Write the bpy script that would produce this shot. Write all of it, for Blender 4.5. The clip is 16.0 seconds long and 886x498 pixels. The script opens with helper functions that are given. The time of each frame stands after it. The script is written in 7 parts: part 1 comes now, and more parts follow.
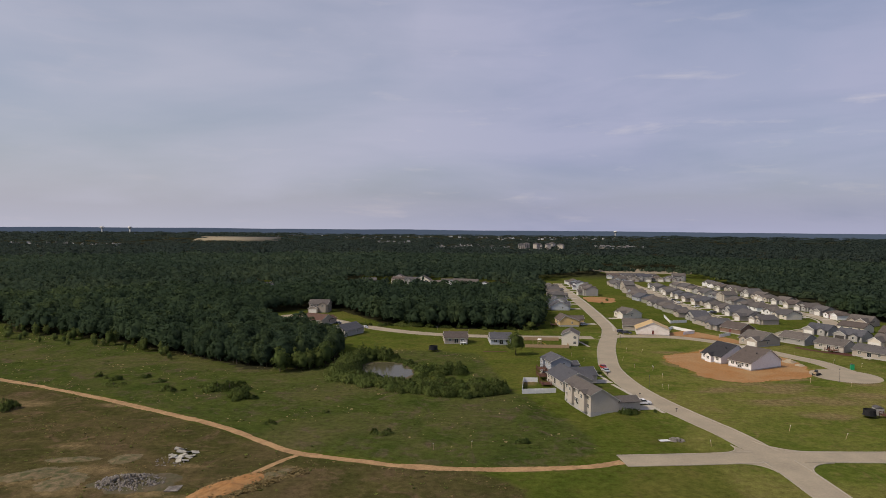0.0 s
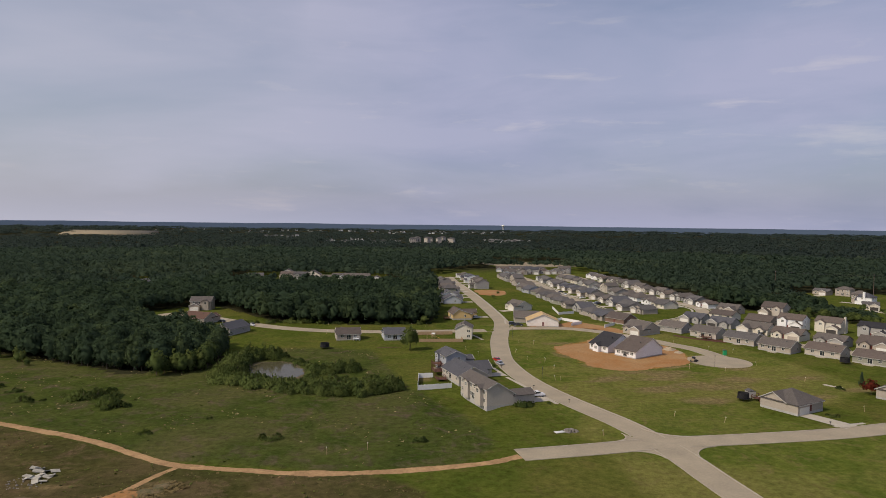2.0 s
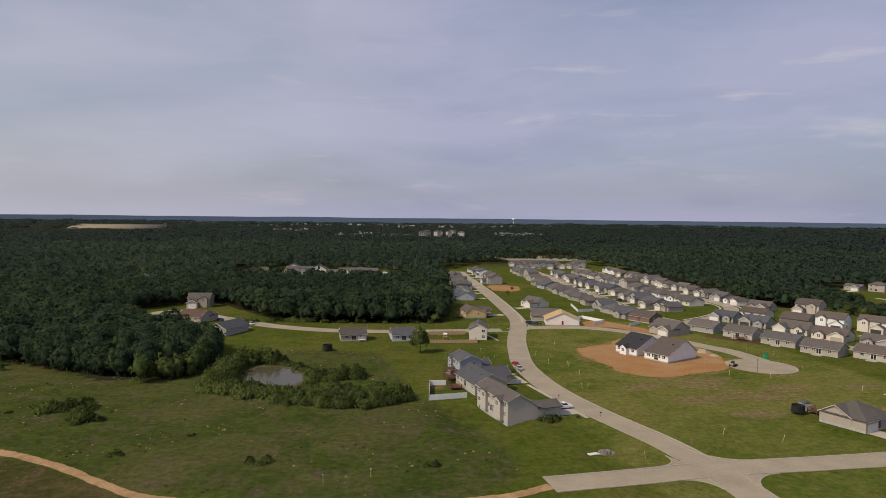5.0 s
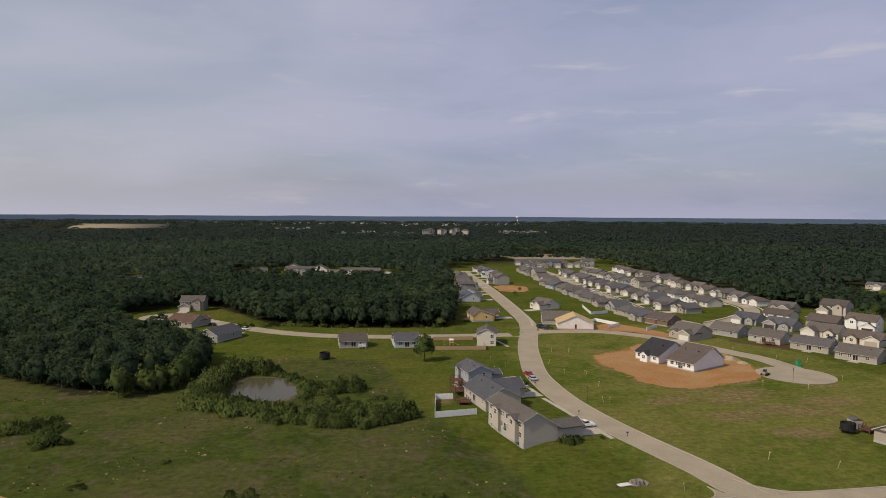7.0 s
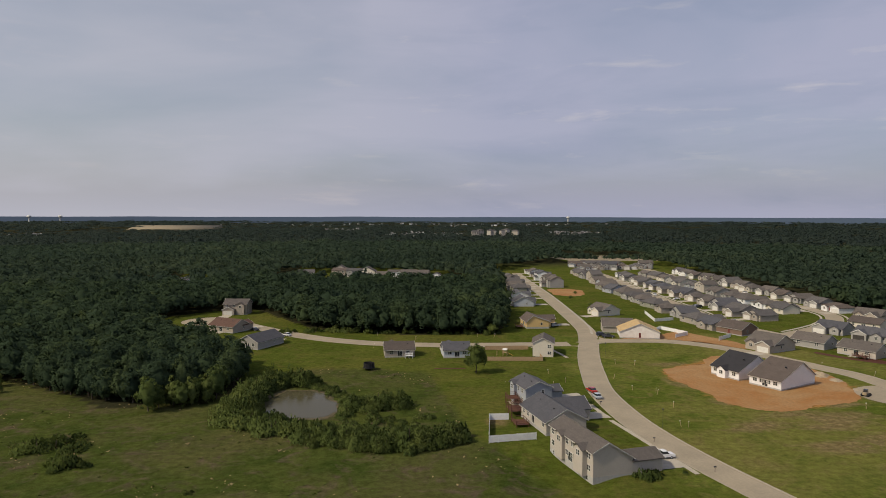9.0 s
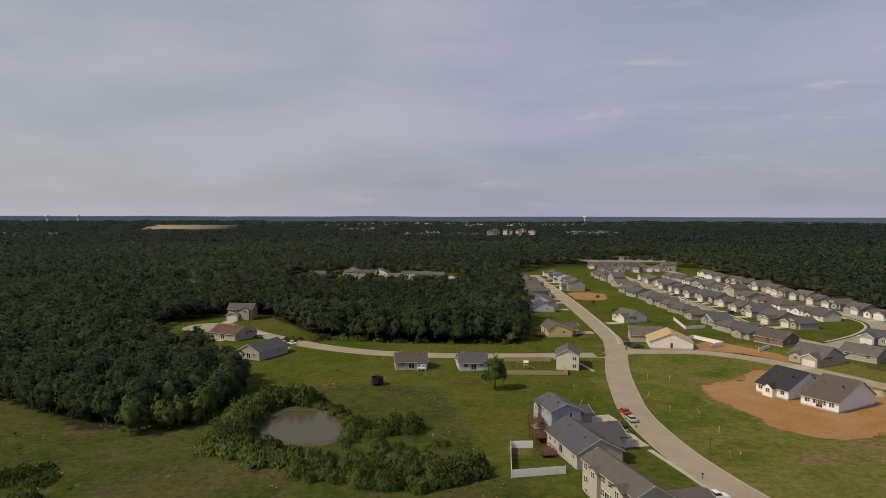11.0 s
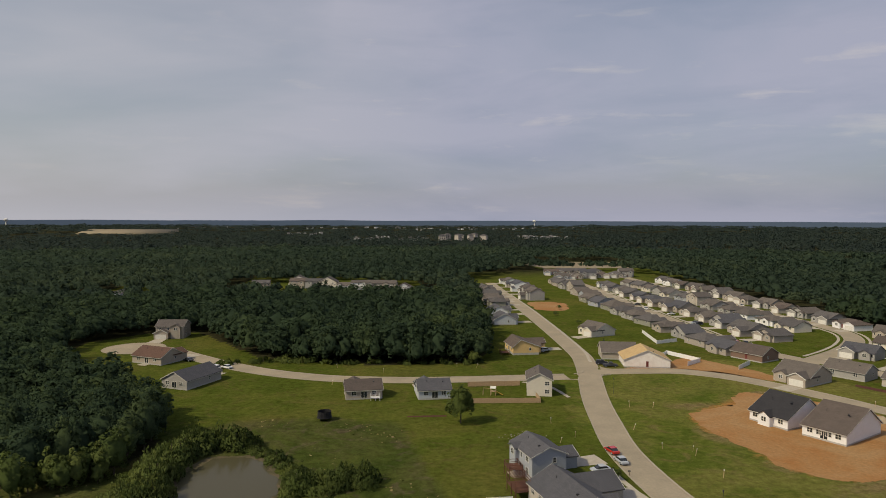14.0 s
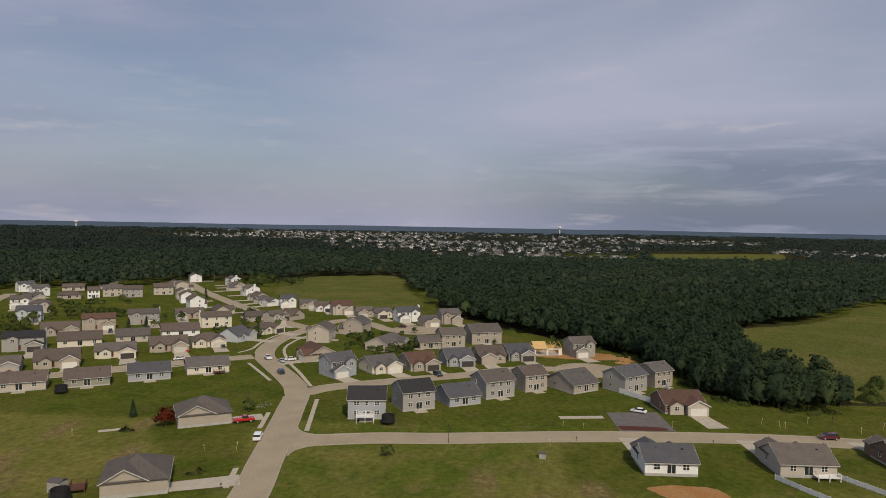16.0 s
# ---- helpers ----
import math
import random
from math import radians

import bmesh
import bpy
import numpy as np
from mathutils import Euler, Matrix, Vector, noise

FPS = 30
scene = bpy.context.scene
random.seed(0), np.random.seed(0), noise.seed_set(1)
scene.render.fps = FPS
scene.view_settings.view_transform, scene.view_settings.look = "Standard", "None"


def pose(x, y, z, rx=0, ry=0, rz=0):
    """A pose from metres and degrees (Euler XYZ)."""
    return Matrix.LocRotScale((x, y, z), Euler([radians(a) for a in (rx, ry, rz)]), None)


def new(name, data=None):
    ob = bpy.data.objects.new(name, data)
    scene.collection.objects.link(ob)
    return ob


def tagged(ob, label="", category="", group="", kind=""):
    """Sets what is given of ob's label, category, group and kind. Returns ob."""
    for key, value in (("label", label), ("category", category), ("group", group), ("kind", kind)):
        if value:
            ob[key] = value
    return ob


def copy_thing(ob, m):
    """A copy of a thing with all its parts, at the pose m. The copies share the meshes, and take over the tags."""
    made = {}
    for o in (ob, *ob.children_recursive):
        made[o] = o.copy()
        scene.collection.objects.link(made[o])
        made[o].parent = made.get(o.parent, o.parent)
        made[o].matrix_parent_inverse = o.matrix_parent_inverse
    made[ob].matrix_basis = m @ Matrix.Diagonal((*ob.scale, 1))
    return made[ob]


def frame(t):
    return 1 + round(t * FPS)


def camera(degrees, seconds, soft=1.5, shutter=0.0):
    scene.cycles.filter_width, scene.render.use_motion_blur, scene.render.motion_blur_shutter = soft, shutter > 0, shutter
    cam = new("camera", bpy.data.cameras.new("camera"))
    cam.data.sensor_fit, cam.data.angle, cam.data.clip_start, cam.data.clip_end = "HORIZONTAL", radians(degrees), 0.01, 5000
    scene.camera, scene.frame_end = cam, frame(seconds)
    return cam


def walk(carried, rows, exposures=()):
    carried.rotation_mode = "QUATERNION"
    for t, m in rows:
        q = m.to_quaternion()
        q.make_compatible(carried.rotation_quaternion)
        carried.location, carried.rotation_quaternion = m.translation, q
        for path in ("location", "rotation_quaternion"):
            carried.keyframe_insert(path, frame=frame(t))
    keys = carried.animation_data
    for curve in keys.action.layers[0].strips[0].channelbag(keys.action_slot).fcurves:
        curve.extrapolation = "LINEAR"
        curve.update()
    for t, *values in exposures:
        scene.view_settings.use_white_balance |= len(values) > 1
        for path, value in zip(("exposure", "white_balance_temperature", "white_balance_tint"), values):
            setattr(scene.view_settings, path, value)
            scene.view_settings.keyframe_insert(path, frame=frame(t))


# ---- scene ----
EXPOSURES = [(0.0, -0.02, 6380, 12), (7.0, -0.02, 6530, 10), (11.0, -0.08, 6800, 7), (12.5, -0.06, 6900, 7), (13.6, -0.08, 6900, 6), (14.1, -0.1, 6850, 6), (14.5, -0.12, 6680, 7), (15.4, -0.23, 6620, 9), (16.0, -0.19, 6600, 9)]
# -- camera --
cam = camera(67.18, 16.0, soft=0.9)
walk(cam, [
    (0.0, pose(0.00, 0.00, 57.60, 88.178, -0.503, 0.016)),
    (0.5, pose(-0.22, 0.84, 57.44, 88.098, -0.625, -2.046)),
    (1.0, pose(-0.76, 2.10, 57.41, 87.996, -0.730, -10.088)),
    (1.5, pose(-1.04, 4.13, 57.27, 87.896, -0.714, -10.287)),
    (2.0, pose(-0.85, 6.77, 57.16, 87.759, -0.691, -9.362)),
    (2.5, pose(-0.34, 10.02, 57.00, 87.616, -0.638, -9.289)),
    (3.0, pose(0.19, 13.71, 56.89, 87.481, -0.602, -9.183)),
    (3.5, pose(0.70, 17.75, 56.66, 87.395, -0.633, -8.998)),
    (6.0, pose(2.75, 41.59, 55.81, 87.091, -0.489, -8.329)),
    (6.5, pose(3.37, 46.59, 55.78, 87.043, -0.426, -8.243)),
    (7.0, pose(3.97, 51.65, 55.75, 87.052, -0.333, -8.261)),
    (7.5, pose(4.53, 56.69, 55.58, 87.084, -0.280, -8.274)),
    (8.0, pose(4.92, 61.71, 55.49, 87.072, -0.294, -8.355)),
    (8.5, pose(5.11, 66.79, 55.39, 87.107, -0.151, -6.334)),
    (8.7, pose(5.18, 68.83, 55.35, 87.105, -0.117, -4.894)),
    (10.8, pose(6.85, 90.75, 55.60, 87.075, -0.084, -2.685)),
    (11.0, pose(6.78, 92.69, 55.73, 87.050, -0.111, -2.751)),
    (11.5, pose(6.38, 97.62, 56.16, 87.102, 0.244, 6.767)),
    (12.0, pose(6.17, 102.62, 56.49, 87.055, 0.059, 10.564)),
    (12.5, pose(5.94, 107.85, 56.61, 87.053, 0.261, 8.080)),
    (13.0, pose(5.59, 113.20, 56.86, 87.017, 0.191, 7.099)),
    (13.5, pose(5.58, 117.78, 57.09, 87.240, 0.178, 7.258)),
    (13.6, pose(5.64, 118.41, 57.06, 87.269, 0.110, 6.595)),
    (13.7, pose(5.71, 119.03, 57.03, 87.378, 0.413, 4.889)),
    (13.8, pose(5.77, 119.66, 57.01, 87.440, 0.320, 1.900)),
    (13.9, pose(5.84, 120.28, 56.98, 87.453, 0.216, -1.613)),
    (14.0, pose(5.90, 120.91, 56.96, 87.386, -0.166, -7.085)),
    (14.1, pose(5.84, 121.32, 56.81, 87.572, -0.367, -16.948)),
    (14.2, pose(5.78, 121.73, 56.67, 87.776, -0.490, -25.200)),
    (14.3, pose(5.72, 122.15, 56.53, 87.950, -0.720, -36.900)),
    (14.4, pose(5.66, 122.56, 56.39, 87.640, -0.502, -43.718)),
    (14.5, pose(5.60, 122.97, 56.24, 87.670, -0.481, -49.151)),
    (14.6, pose(5.58, 123.18, 56.09, 87.760, -0.420, -52.500)),
    (14.7, pose(5.56, 123.39, 55.94, 87.830, -0.390, -55.685)),
    (14.8, pose(5.54, 123.60, 55.80, 88.050, -0.470, -60.400)),
    (14.9, pose(5.52, 123.81, 55.65, 88.250, -0.550, -66.142)),
    (15.0, pose(5.51, 124.02, 55.50, 88.306, -0.546, -73.695)),
    (15.1, pose(5.52, 124.24, 55.41, 88.181, -0.803, -82.988)),
    (15.2, pose(5.58, 124.47, 55.38, 88.164, -0.822, -84.574)),
    (15.3, pose(5.63, 124.70, 55.34, 88.147, -0.841, -85.373)),
    (15.5, pose(5.75, 125.17, 55.28, 88.114, -0.880, -86.228)),
    (16.0, pose(6.55, 126.38, 55.39, 87.958, -0.997, -87.960)),
], EXPOSURES)
# -- end camera --

# ---- light ----
SUN_EL, SUN_AZ = radians(44), radians(201)      # azimuth of the sun as an angle from +x
sun_dir = Vector((math.cos(SUN_AZ) * math.cos(SUN_EL), math.sin(SUN_AZ) * math.cos(SUN_EL), math.sin(SUN_EL)))
sun_data = bpy.data.lights.new("sun", "SUN")
sun_data.energy, sun_data.angle, sun_data.color = 3.5, radians(2.5), (1.0, 0.87, 0.67)
sun = new("sun", sun_data)
sun.rotation_mode = "QUATERNION"
sun.rotation_quaternion = (-sun_dir).to_track_quat("-Z", "Y")
sun.location = (0, 0, 200)

world = bpy.data.worlds.new("world")
scene.world = world
world.use_nodes = True
wn, wl = world.node_tree.nodes, world.node_tree.links
wn.clear()


def link(tree, a, b):
    tree.links.new(a, b)


def ramp(tree, fac, stops, interp="LINEAR"):
    n = tree.nodes.new("ShaderNodeValToRGB")
    n.color_ramp.interpolation = interp
    el = n.color_ramp.elements
    while len(el) < len(stops):
        el.new(0.5)
    for e, (p, c) in zip(el, stops):
        e.position, e.color = p, (*c, 1) if len(c) == 3 else c
    tree.links.new(fac, n.inputs[0])
    return n.outputs[0]


def mixrgb(tree, fac, a, b, mode="MIX"):
    n = tree.nodes.new("ShaderNodeMix")
    n.data_type, n.blend_type = "RGBA", mode
    for sock, v in ((n.inputs[0], fac), (n.inputs[6], a), (n.inputs[7], b)):
        if hasattr(v, "is_linked"):
            tree.links.new(v, sock)
        elif isinstance(v, (int, float)):
            sock.default_value = v
        else:
            sock.default_value = (*v, 1)
    return n.outputs[2]


def noise_tex(tree, vec, scale, detail=4.0, rough=0.55, distort=0.0):
    n = tree.nodes.new("ShaderNodeTexNoise")
    n.inputs["Scale"].default_value, n.inputs["Detail"].default_value = scale, detail
    n.inputs["Roughness"].default_value, n.inputs["Distortion"].default_value = rough, distort
    if vec is not None:
        tree.links.new(vec, n.inputs["Vector"])
    return n.outputs["Fac"]


def mapping(tree, vec, scale=(1, 1, 1), rot=(0, 0, 0), loc=(0, 0, 0)):
    n = tree.nodes.new("ShaderNodeMapping")
    n.inputs["Scale"].default_value, n.inputs["Rotation"].default_value, n.inputs["Location"].default_value = scale, rot, loc
    tree.links.new(vec, n.inputs["Vector"])
    return n.outputs[0]


wt = world.node_tree
sky = wn.new("ShaderNodeTexSky")
sky.sky_type, sky.sun_disc = "NISHITA", False
sky.sun_elevation, sky.sun_rotation = SUN_EL, radians(90) - SUN_AZ
sky.air_density, sky.dust_density, sky.ozone_density = 1.0, 2.5, 1.5
wc = wn.new("ShaderNodeTexCoord")
# a thin veil of cloud with soft banks, and a few small bright puffs low over the horizon
gen = wc.outputs["Generated"]
veil = ramp(wt, noise_tex(wt, mapping(wt, gen, (1.0, 1.0, 3.4), (0, 0, 0.5), (0.3, 0.1, 0.0)), 1.5, 5, 0.5, 0.3), [(0.36, (0, 0, 0)), (0.64, (1, 1, 1))])
bank = ramp(wt, noise_tex(wt, mapping(wt, gen, (1.6, 1.6, 8.5), (0, 0, 0.2), (0.0, 0.7, 0.0)), 1.7, 7, 0.56, 0.35), [(0.44, (0, 0, 0)), (0.66, (1, 1, 1))])
puff = ramp(wt, noise_tex(wt, mapping(wt, gen, (2.0, 2.0, 11.0), (0, 0, 1.1)), 3.4, 7, 0.58, 0.2), [(0.58, (0, 0, 0)), (0.78, (1, 1, 1))])
bg_sky = wn.new("ShaderNodeBackground")
bg_cloud = wn.new("ShaderNodeBackground")
bg_sky.inputs[1].default_value = 0.095
link(wt, sky.outputs[0], bg_sky.inputs[0])
tone = mixrgb(wt, bank, (0.428, 0.436, 0.58), (0.352, 0.378, 0.52))


def toward(x, y, z, lo, hi):
    """How near the sky's direction is to a given one, from 0 to 1."""
    n = wn.new("ShaderNodeVectorMath")
    n.operation = "DOT_PRODUCT"
    n.inputs[1].default_value = Vector((x, y, z)).normalized()
    link(wt, gen, n.inputs[0])
    return ramp(wt, n.outputs["Value"], [(lo, (0, 0, 0)), (hi, (1, 1, 1))])


# brighter cloud in the north-west, a slate-blue bank low in the south-east
tone = mixrgb(wt, mixrgb(wt, 1.0, toward(-0.6, 0.8, 0.15, 0.7, 0.97), (0.85, 0.85, 0.85), "MULTIPLY"), tone, (0.535, 0.53, 0.605))
ssep = wn.new("ShaderNodeSeparateXYZ")
link(wt, gen, ssep.inputs[0])
under = ramp(wt, ssep.outputs[2], [(0.085, (1, 1, 1)), (0.16, (0, 0, 0))])
shelf = noise_tex(wt, mapping(wt, gen, (1.5, 1.5, 12.0)), 2.2, 6, 0.6, 0.4)
shelf = mixrgb(wt, 1.0, ramp(wt, shelf, [(0.3, (0, 0, 0)), (0.52, (1, 1, 1))]), toward(0.90, -0.44, 0.06, 0.88, 0.99), "MULTIPLY")
shelf = mixrgb(wt, 1.0, shelf, under, "MULTIPLY")
tone = mixrgb(wt, mixrgb(wt, 1.0, toward(0.85, -0.25, 0.42, 0.80, 0.97), (0.7, 0.7, 0.7), "MULTIPLY"), tone, (0.52, 0.53, 0.66))
tone = mixrgb(wt, shelf, tone, (0.22, 0.255, 0.365))
tone = mixrgb(wt, puff, tone, (0.58, 0.55, 0.62))
link(wt, tone, bg_cloud.inputs[0])
bg_cloud.inputs[1].default_value = 1.0
wmix = wn.new("ShaderNodeMixShader")
cl = wn.new("ShaderNodeMath")
cl.operation = "MULTIPLY_ADD"
cl.inputs[1].default_value, cl.inputs[2].default_value = 0.5, 0.38
link(wt, veil, cl.inputs[0])
# the veil closes towards the horizon
wsep = wn.new("ShaderNodeSeparateXYZ")
link(wt, gen, wsep.inputs[0])
low = ramp(wt, wsep.outputs[2], [(0.0, (0.9, 0.9, 0.9)), (0.16, (0, 0, 0))])
cm = wn.new("ShaderNodeMath")
cm.operation = "MAXIMUM"
link(wt, cl.outputs[0], cm.inputs[0])
link(wt, low, cm.inputs[1])
link(wt, cm.outputs[0], wmix.inputs[0])
link(wt, bg_sky.outputs[0], wmix.inputs[1])
link(wt, bg_cloud.outputs[0], wmix.inputs[2])
wout = wn.new("ShaderNodeOutputWorld")
link(wt, wmix.outputs[0], wout.inputs[0])


# ---- materials ----
def material(name, rough=0.8, metal=0.0):
    m = bpy.data.materials.new(name)
    m.use_nodes = True
    b = m.node_tree.nodes["Principled BSDF"]
    b.inputs["Roughness"].default_value, b.inputs["Metallic"].default_value = rough, metal
    b.inputs["Specular IOR Level"].default_value = 0.25
    tc = m.node_tree.nodes.new("ShaderNodeTexCoord")
    return m, m.node_tree, b, tc


def bump(tree, b, height, strength=0.3, dist=0.05):
    n = tree.nodes.new("ShaderNodeBump")
    n.inputs["Strength"].default_value, n.inputs["Distance"].default_value = strength, dist
    tree.links.new(height, n.inputs["Height"])
    tree.links.new(n.outputs[0], b.inputs["Normal"])


def mottled(name, a, c, scale=1.0, rough=0.85, fine=12.0, depth=0.1, metal=0.0, world_space=False, b_strength=0.25):
    """Two colours mixed by noise at two scales, with fine relief."""
    m, t, b, tc = material(name, rough, metal)
    vec = tc.outputs["Object"]
    if world_space:
        vec = t.nodes.new("ShaderNodeNewGeometry").outputs["Position"]
    f1 = noise_tex(t, vec, scale, 5, 0.6)
    f2 = noise_tex(t, vec, scale * fine, 4, 0.6)
    col = mixrgb(t, ramp(t, f1, [(0.35, (0, 0, 0)), (0.68, (1, 1, 1))]), a, c)
    col = mixrgb(t, 1.0, col, ramp(t, f2, [(0.3, (1 - depth,) * 3), (0.7, (1 + depth * 0.4,) * 3)]), "MULTIPLY")
    t.links.new(col, b.inputs["Base Color"])
    bump(t, b, f2, b_strength, 0.03)
    return m


def siding(name, col, lap=0.2):
    """Horizontal lap siding: dark shadow lines every lap metres, with faint weathering."""
    m, t, b, tc = material(name, 0.6)
    vec = tc.outputs["Object"]
    sep = t.nodes.new("ShaderNodeSeparateXYZ")
    t.links.new(vec, sep.inputs[0])
    fr = t.nodes.new("ShaderNodeMath")
    fr.operation = "DIVIDE"
    fr.inputs[1].default_value = lap
    t.links.new(sep.outputs[2], fr.inputs[0])
    fc = t.nodes.new("ShaderNodeMath")
    fc.operation = "FRACT"
    t.links.new(fr.outputs[0], fc.inputs[0])
    line = ramp(t, fc.outputs[0], [(0.0, (0.72,) * 3), (0.14, (1.0,) * 3)])
    c1 = mixrgb(t, noise_tex(t, vec, 0.6, 5), tuple(v * 0.88 for v in col), tuple(min(v * 1.06, 0.86) for v in col))
    t.links.new(mixrgb(t, 1.0, c1, line, "MULTIPLY"), b.inputs["Base Color"])
    bump(t, b, fc.outputs[0], 0.4, 0.02)
    return m


def shingles(name, col):
    """Asphalt shingles: courses with random tabs and streaks."""
    m, t, b, tc = material(name, 0.9)
    vec = tc.outputs["Object"]
    br = t.nodes.new("ShaderNodeTexBrick")
    br.inputs["Scale"].default_value = 1.0
    br.inputs["Brick Width"].default_value, br.inputs["Row Height"].default_value = 0.9, 0.28
    br.inputs["Mortar Size"].default_value = 0.012
    br.inputs["Color1"].default_value = (*[v * 1.07 for v in col], 1)
    br.inputs["Color2"].default_value = (*[v * 0.92 for v in col], 1)
    br.inputs["Mortar"].default_value = (*[v * 0.75 for v in col], 1)
    t.links.new(mapping(t, vec, (1, 1, 1), (radians(26), 0, 0)), br.inputs["Vector"])
    n1 = noise_tex(t, vec, 0.35, 4, 0.6)
    n2 = noise_tex(t, vec, 9.0, 3, 0.7)
    info = t.nodes.new("ShaderNodeObjectInfo")
    colr = mixrgb(t, 1.0, br.outputs["Color"], ramp(t, n1, [(0.3, (0.9, 0.9, 0.91)), (0.7, (1.07, 1.06, 1.05))]), "MULTIPLY")
    colr = mixrgb(t, 1.0, colr, ramp(t, n2, [(0.3, (0.8,) * 3), (0.7, (1.15,) * 3)]), "MULTIPLY")
    colr = mixrgb(t, 1.0, colr, ramp(t, info.outputs["Random"], [(0.0, (0.85, 0.85, 0.87)), (1.0, (1.15, 1.12, 1.1))]), "MULTIPLY")
    t.links.new(colr, b.inputs["Base Color"])
    bump(t, b, n2, 0.4, 0.02)
    return m


M = {}
for key, c in (("tan", (0.375, 0.33, 0.28)), ("beige", (0.45, 0.405, 0.35)), ("grey", (0.33, 0.32, 0.305)), ("bluegrey", (0.33, 0.35, 0.385)),
               ("white", (0.76, 0.76, 0.76)), ("cream", (0.62, 0.575, 0.49)), ("taupe", (0.36, 0.32, 0.28)), ("olive", (0.26, 0.26, 0.21)),
               ("yellow", (0.62, 0.44, 0.2)), ("brownsiding", (0.2, 0.13, 0.1)), ("lightblue", (0.46, 0.49, 0.53))):
    M[key] = siding("siding_" + key, c)
for key, c in (("r_grey", (0.100, 0.095, 0.093)), ("r_brown", (0.102, 0.084, 0.073)), ("r_dark", (0.033, 0.033, 0.037)), ("r_slate", (0.082, 0.084, 0.094)),
               ("r_taupe", (0.112, 0.100, 0.090)), ("r_red", (0.10, 0.06, 0.046))):
    M[key] = shingles("shingles_" + key[2:], c)
M["fascia"] = mottled("painted_fascia", (0.52, 0.50, 0.46), (0.44, 0.425, 0.39), 1.0, 0.55)
M["trim"] = mottled("white_trim", (0.66, 0.65, 0.61), (0.57, 0.56, 0.52), 1.0, 0.5)
M["concrete"] = mottled("concrete", (0.335, 0.283, 0.203), (0.27, 0.231, 0.168), 0.12, 0.9, 14, 0.12, world_space=True)
M["walkway"] = mottled("sidewalk_concrete", (0.42, 0.38, 0.31), (0.35, 0.315, 0.255), 0.5, 0.9, 14, 0.1, world_space=True)
M["asphalt"] = mottled("asphalt", (0.11, 0.1, 0.1), (0.15, 0.14, 0.135), 0.5, 0.9, 14, 0.2, world_space=True)
M["curb"] = mottled("curb_concrete", (0.37, 0.325, 0.255), (0.3, 0.265, 0.21), 0.6, 0.9, 10, 0.15, world_space=True)
M["foundation"] = mottled("foundation_concrete", (0.42, 0.41, 0.39), (0.34, 0.33, 0.31), 1.5)
M["door_red"] = mottled("door_paint", (0.16, 0.04, 0.035), (0.12, 0.035, 0.03), 1, 0.5)
# dark paint, also put on garage doors as the shade of open garages
M["door_dark"] = mottled("dark_door_and_opening", (0.06, 0.055, 0.05), (0.045, 0.04, 0.04), 1, 0.5)
M["wood"] = mottled("deck_wood", (0.13, 0.058, 0.038), (0.085, 0.04, 0.028), 2, 0.8)
M["plywood"] = mottled("plywood", (0.55, 0.38, 0.17), (0.48, 0.32, 0.14), 1, 0.8)
M["r_ply"] = mottled("plywood_sheathing", (0.5, 0.36, 0.18), (0.4, 0.28, 0.14), 0.8, 0.85)
M["pine"] = mottled("pine_boards", (0.42, 0.3, 0.18), (0.33, 0.23, 0.14), 1.5, 0.8)
M["vinyl"] = mottled("white_vinyl", (0.78, 0.78, 0.77), (0.7, 0.7, 0.7), 1.0, 0.4)
M["brick"] = mottled("red_brick", (0.2, 0.085, 0.06), (0.14, 0.06, 0.045), 2.0, 0.9)
M["wrap"] = mottled("house_wrap", (0.76, 0.72, 0.68), (0.68, 0.62, 0.57), 0.8, 0.6)
M["rubber"] = mottled("rubber", (0.02, 0.02, 0.02), (0.03, 0.03, 0.03), 3, 0.8)
M["pole_wood"] = mottled("pole_wood", (0.13, 0.1, 0.08), (0.09, 0.07, 0.055), 2, 0.9)
M["metal_dark"] = mottled("dark_metal", (0.04, 0.04, 0.045), (0.06, 0.06, 0.065), 2, 0.5, metal=0.6)
M["net"] = mottled("black_net", (0.015, 0.015, 0.017), (0.025, 0.025, 0.028), 2, 0.9)
M["tan_paint"] = mottled("machine_tan", (0.36, 0.29, 0.19), (0.26, 0.21, 0.14), 2, 0.5)
M["yellow_paint"] = mottled("machine_yellow", (0.5, 0.3, 0.04), (0.42, 0.24, 0.03), 2, 0.5)
M["green_plastic"] = mottled("green_plastic", (0.02, 0.3, 0.12), (0.02, 0.24, 0.1), 2, 0.5)
M["mulch"] = mottled("mulch", (0.09, 0.03, 0.018), (0.06, 0.022, 0.014), 1.5, 0.95, world_space=True)
M["rubble"] = mottled("rubble", (0.27, 0.245, 0.215), (0.12, 0.105, 0.09), 0.6, 0.95, 6.0, 0.4)
M["old_concrete"] = mottled("old_concrete", (0.42, 0.40, 0.34), (0.3, 0.28, 0.24), 0.9, 0.95)
M["hay"] = mottled("dry_straw", (0.26, 0.215, 0.14), (0.2, 0.165, 0.105), 1.2, 0.95, world_space=True)
M["bark"] = mottled("bark", (0.1, 0.08, 0.06), (0.06, 0.05, 0.04), 3, 0.95)

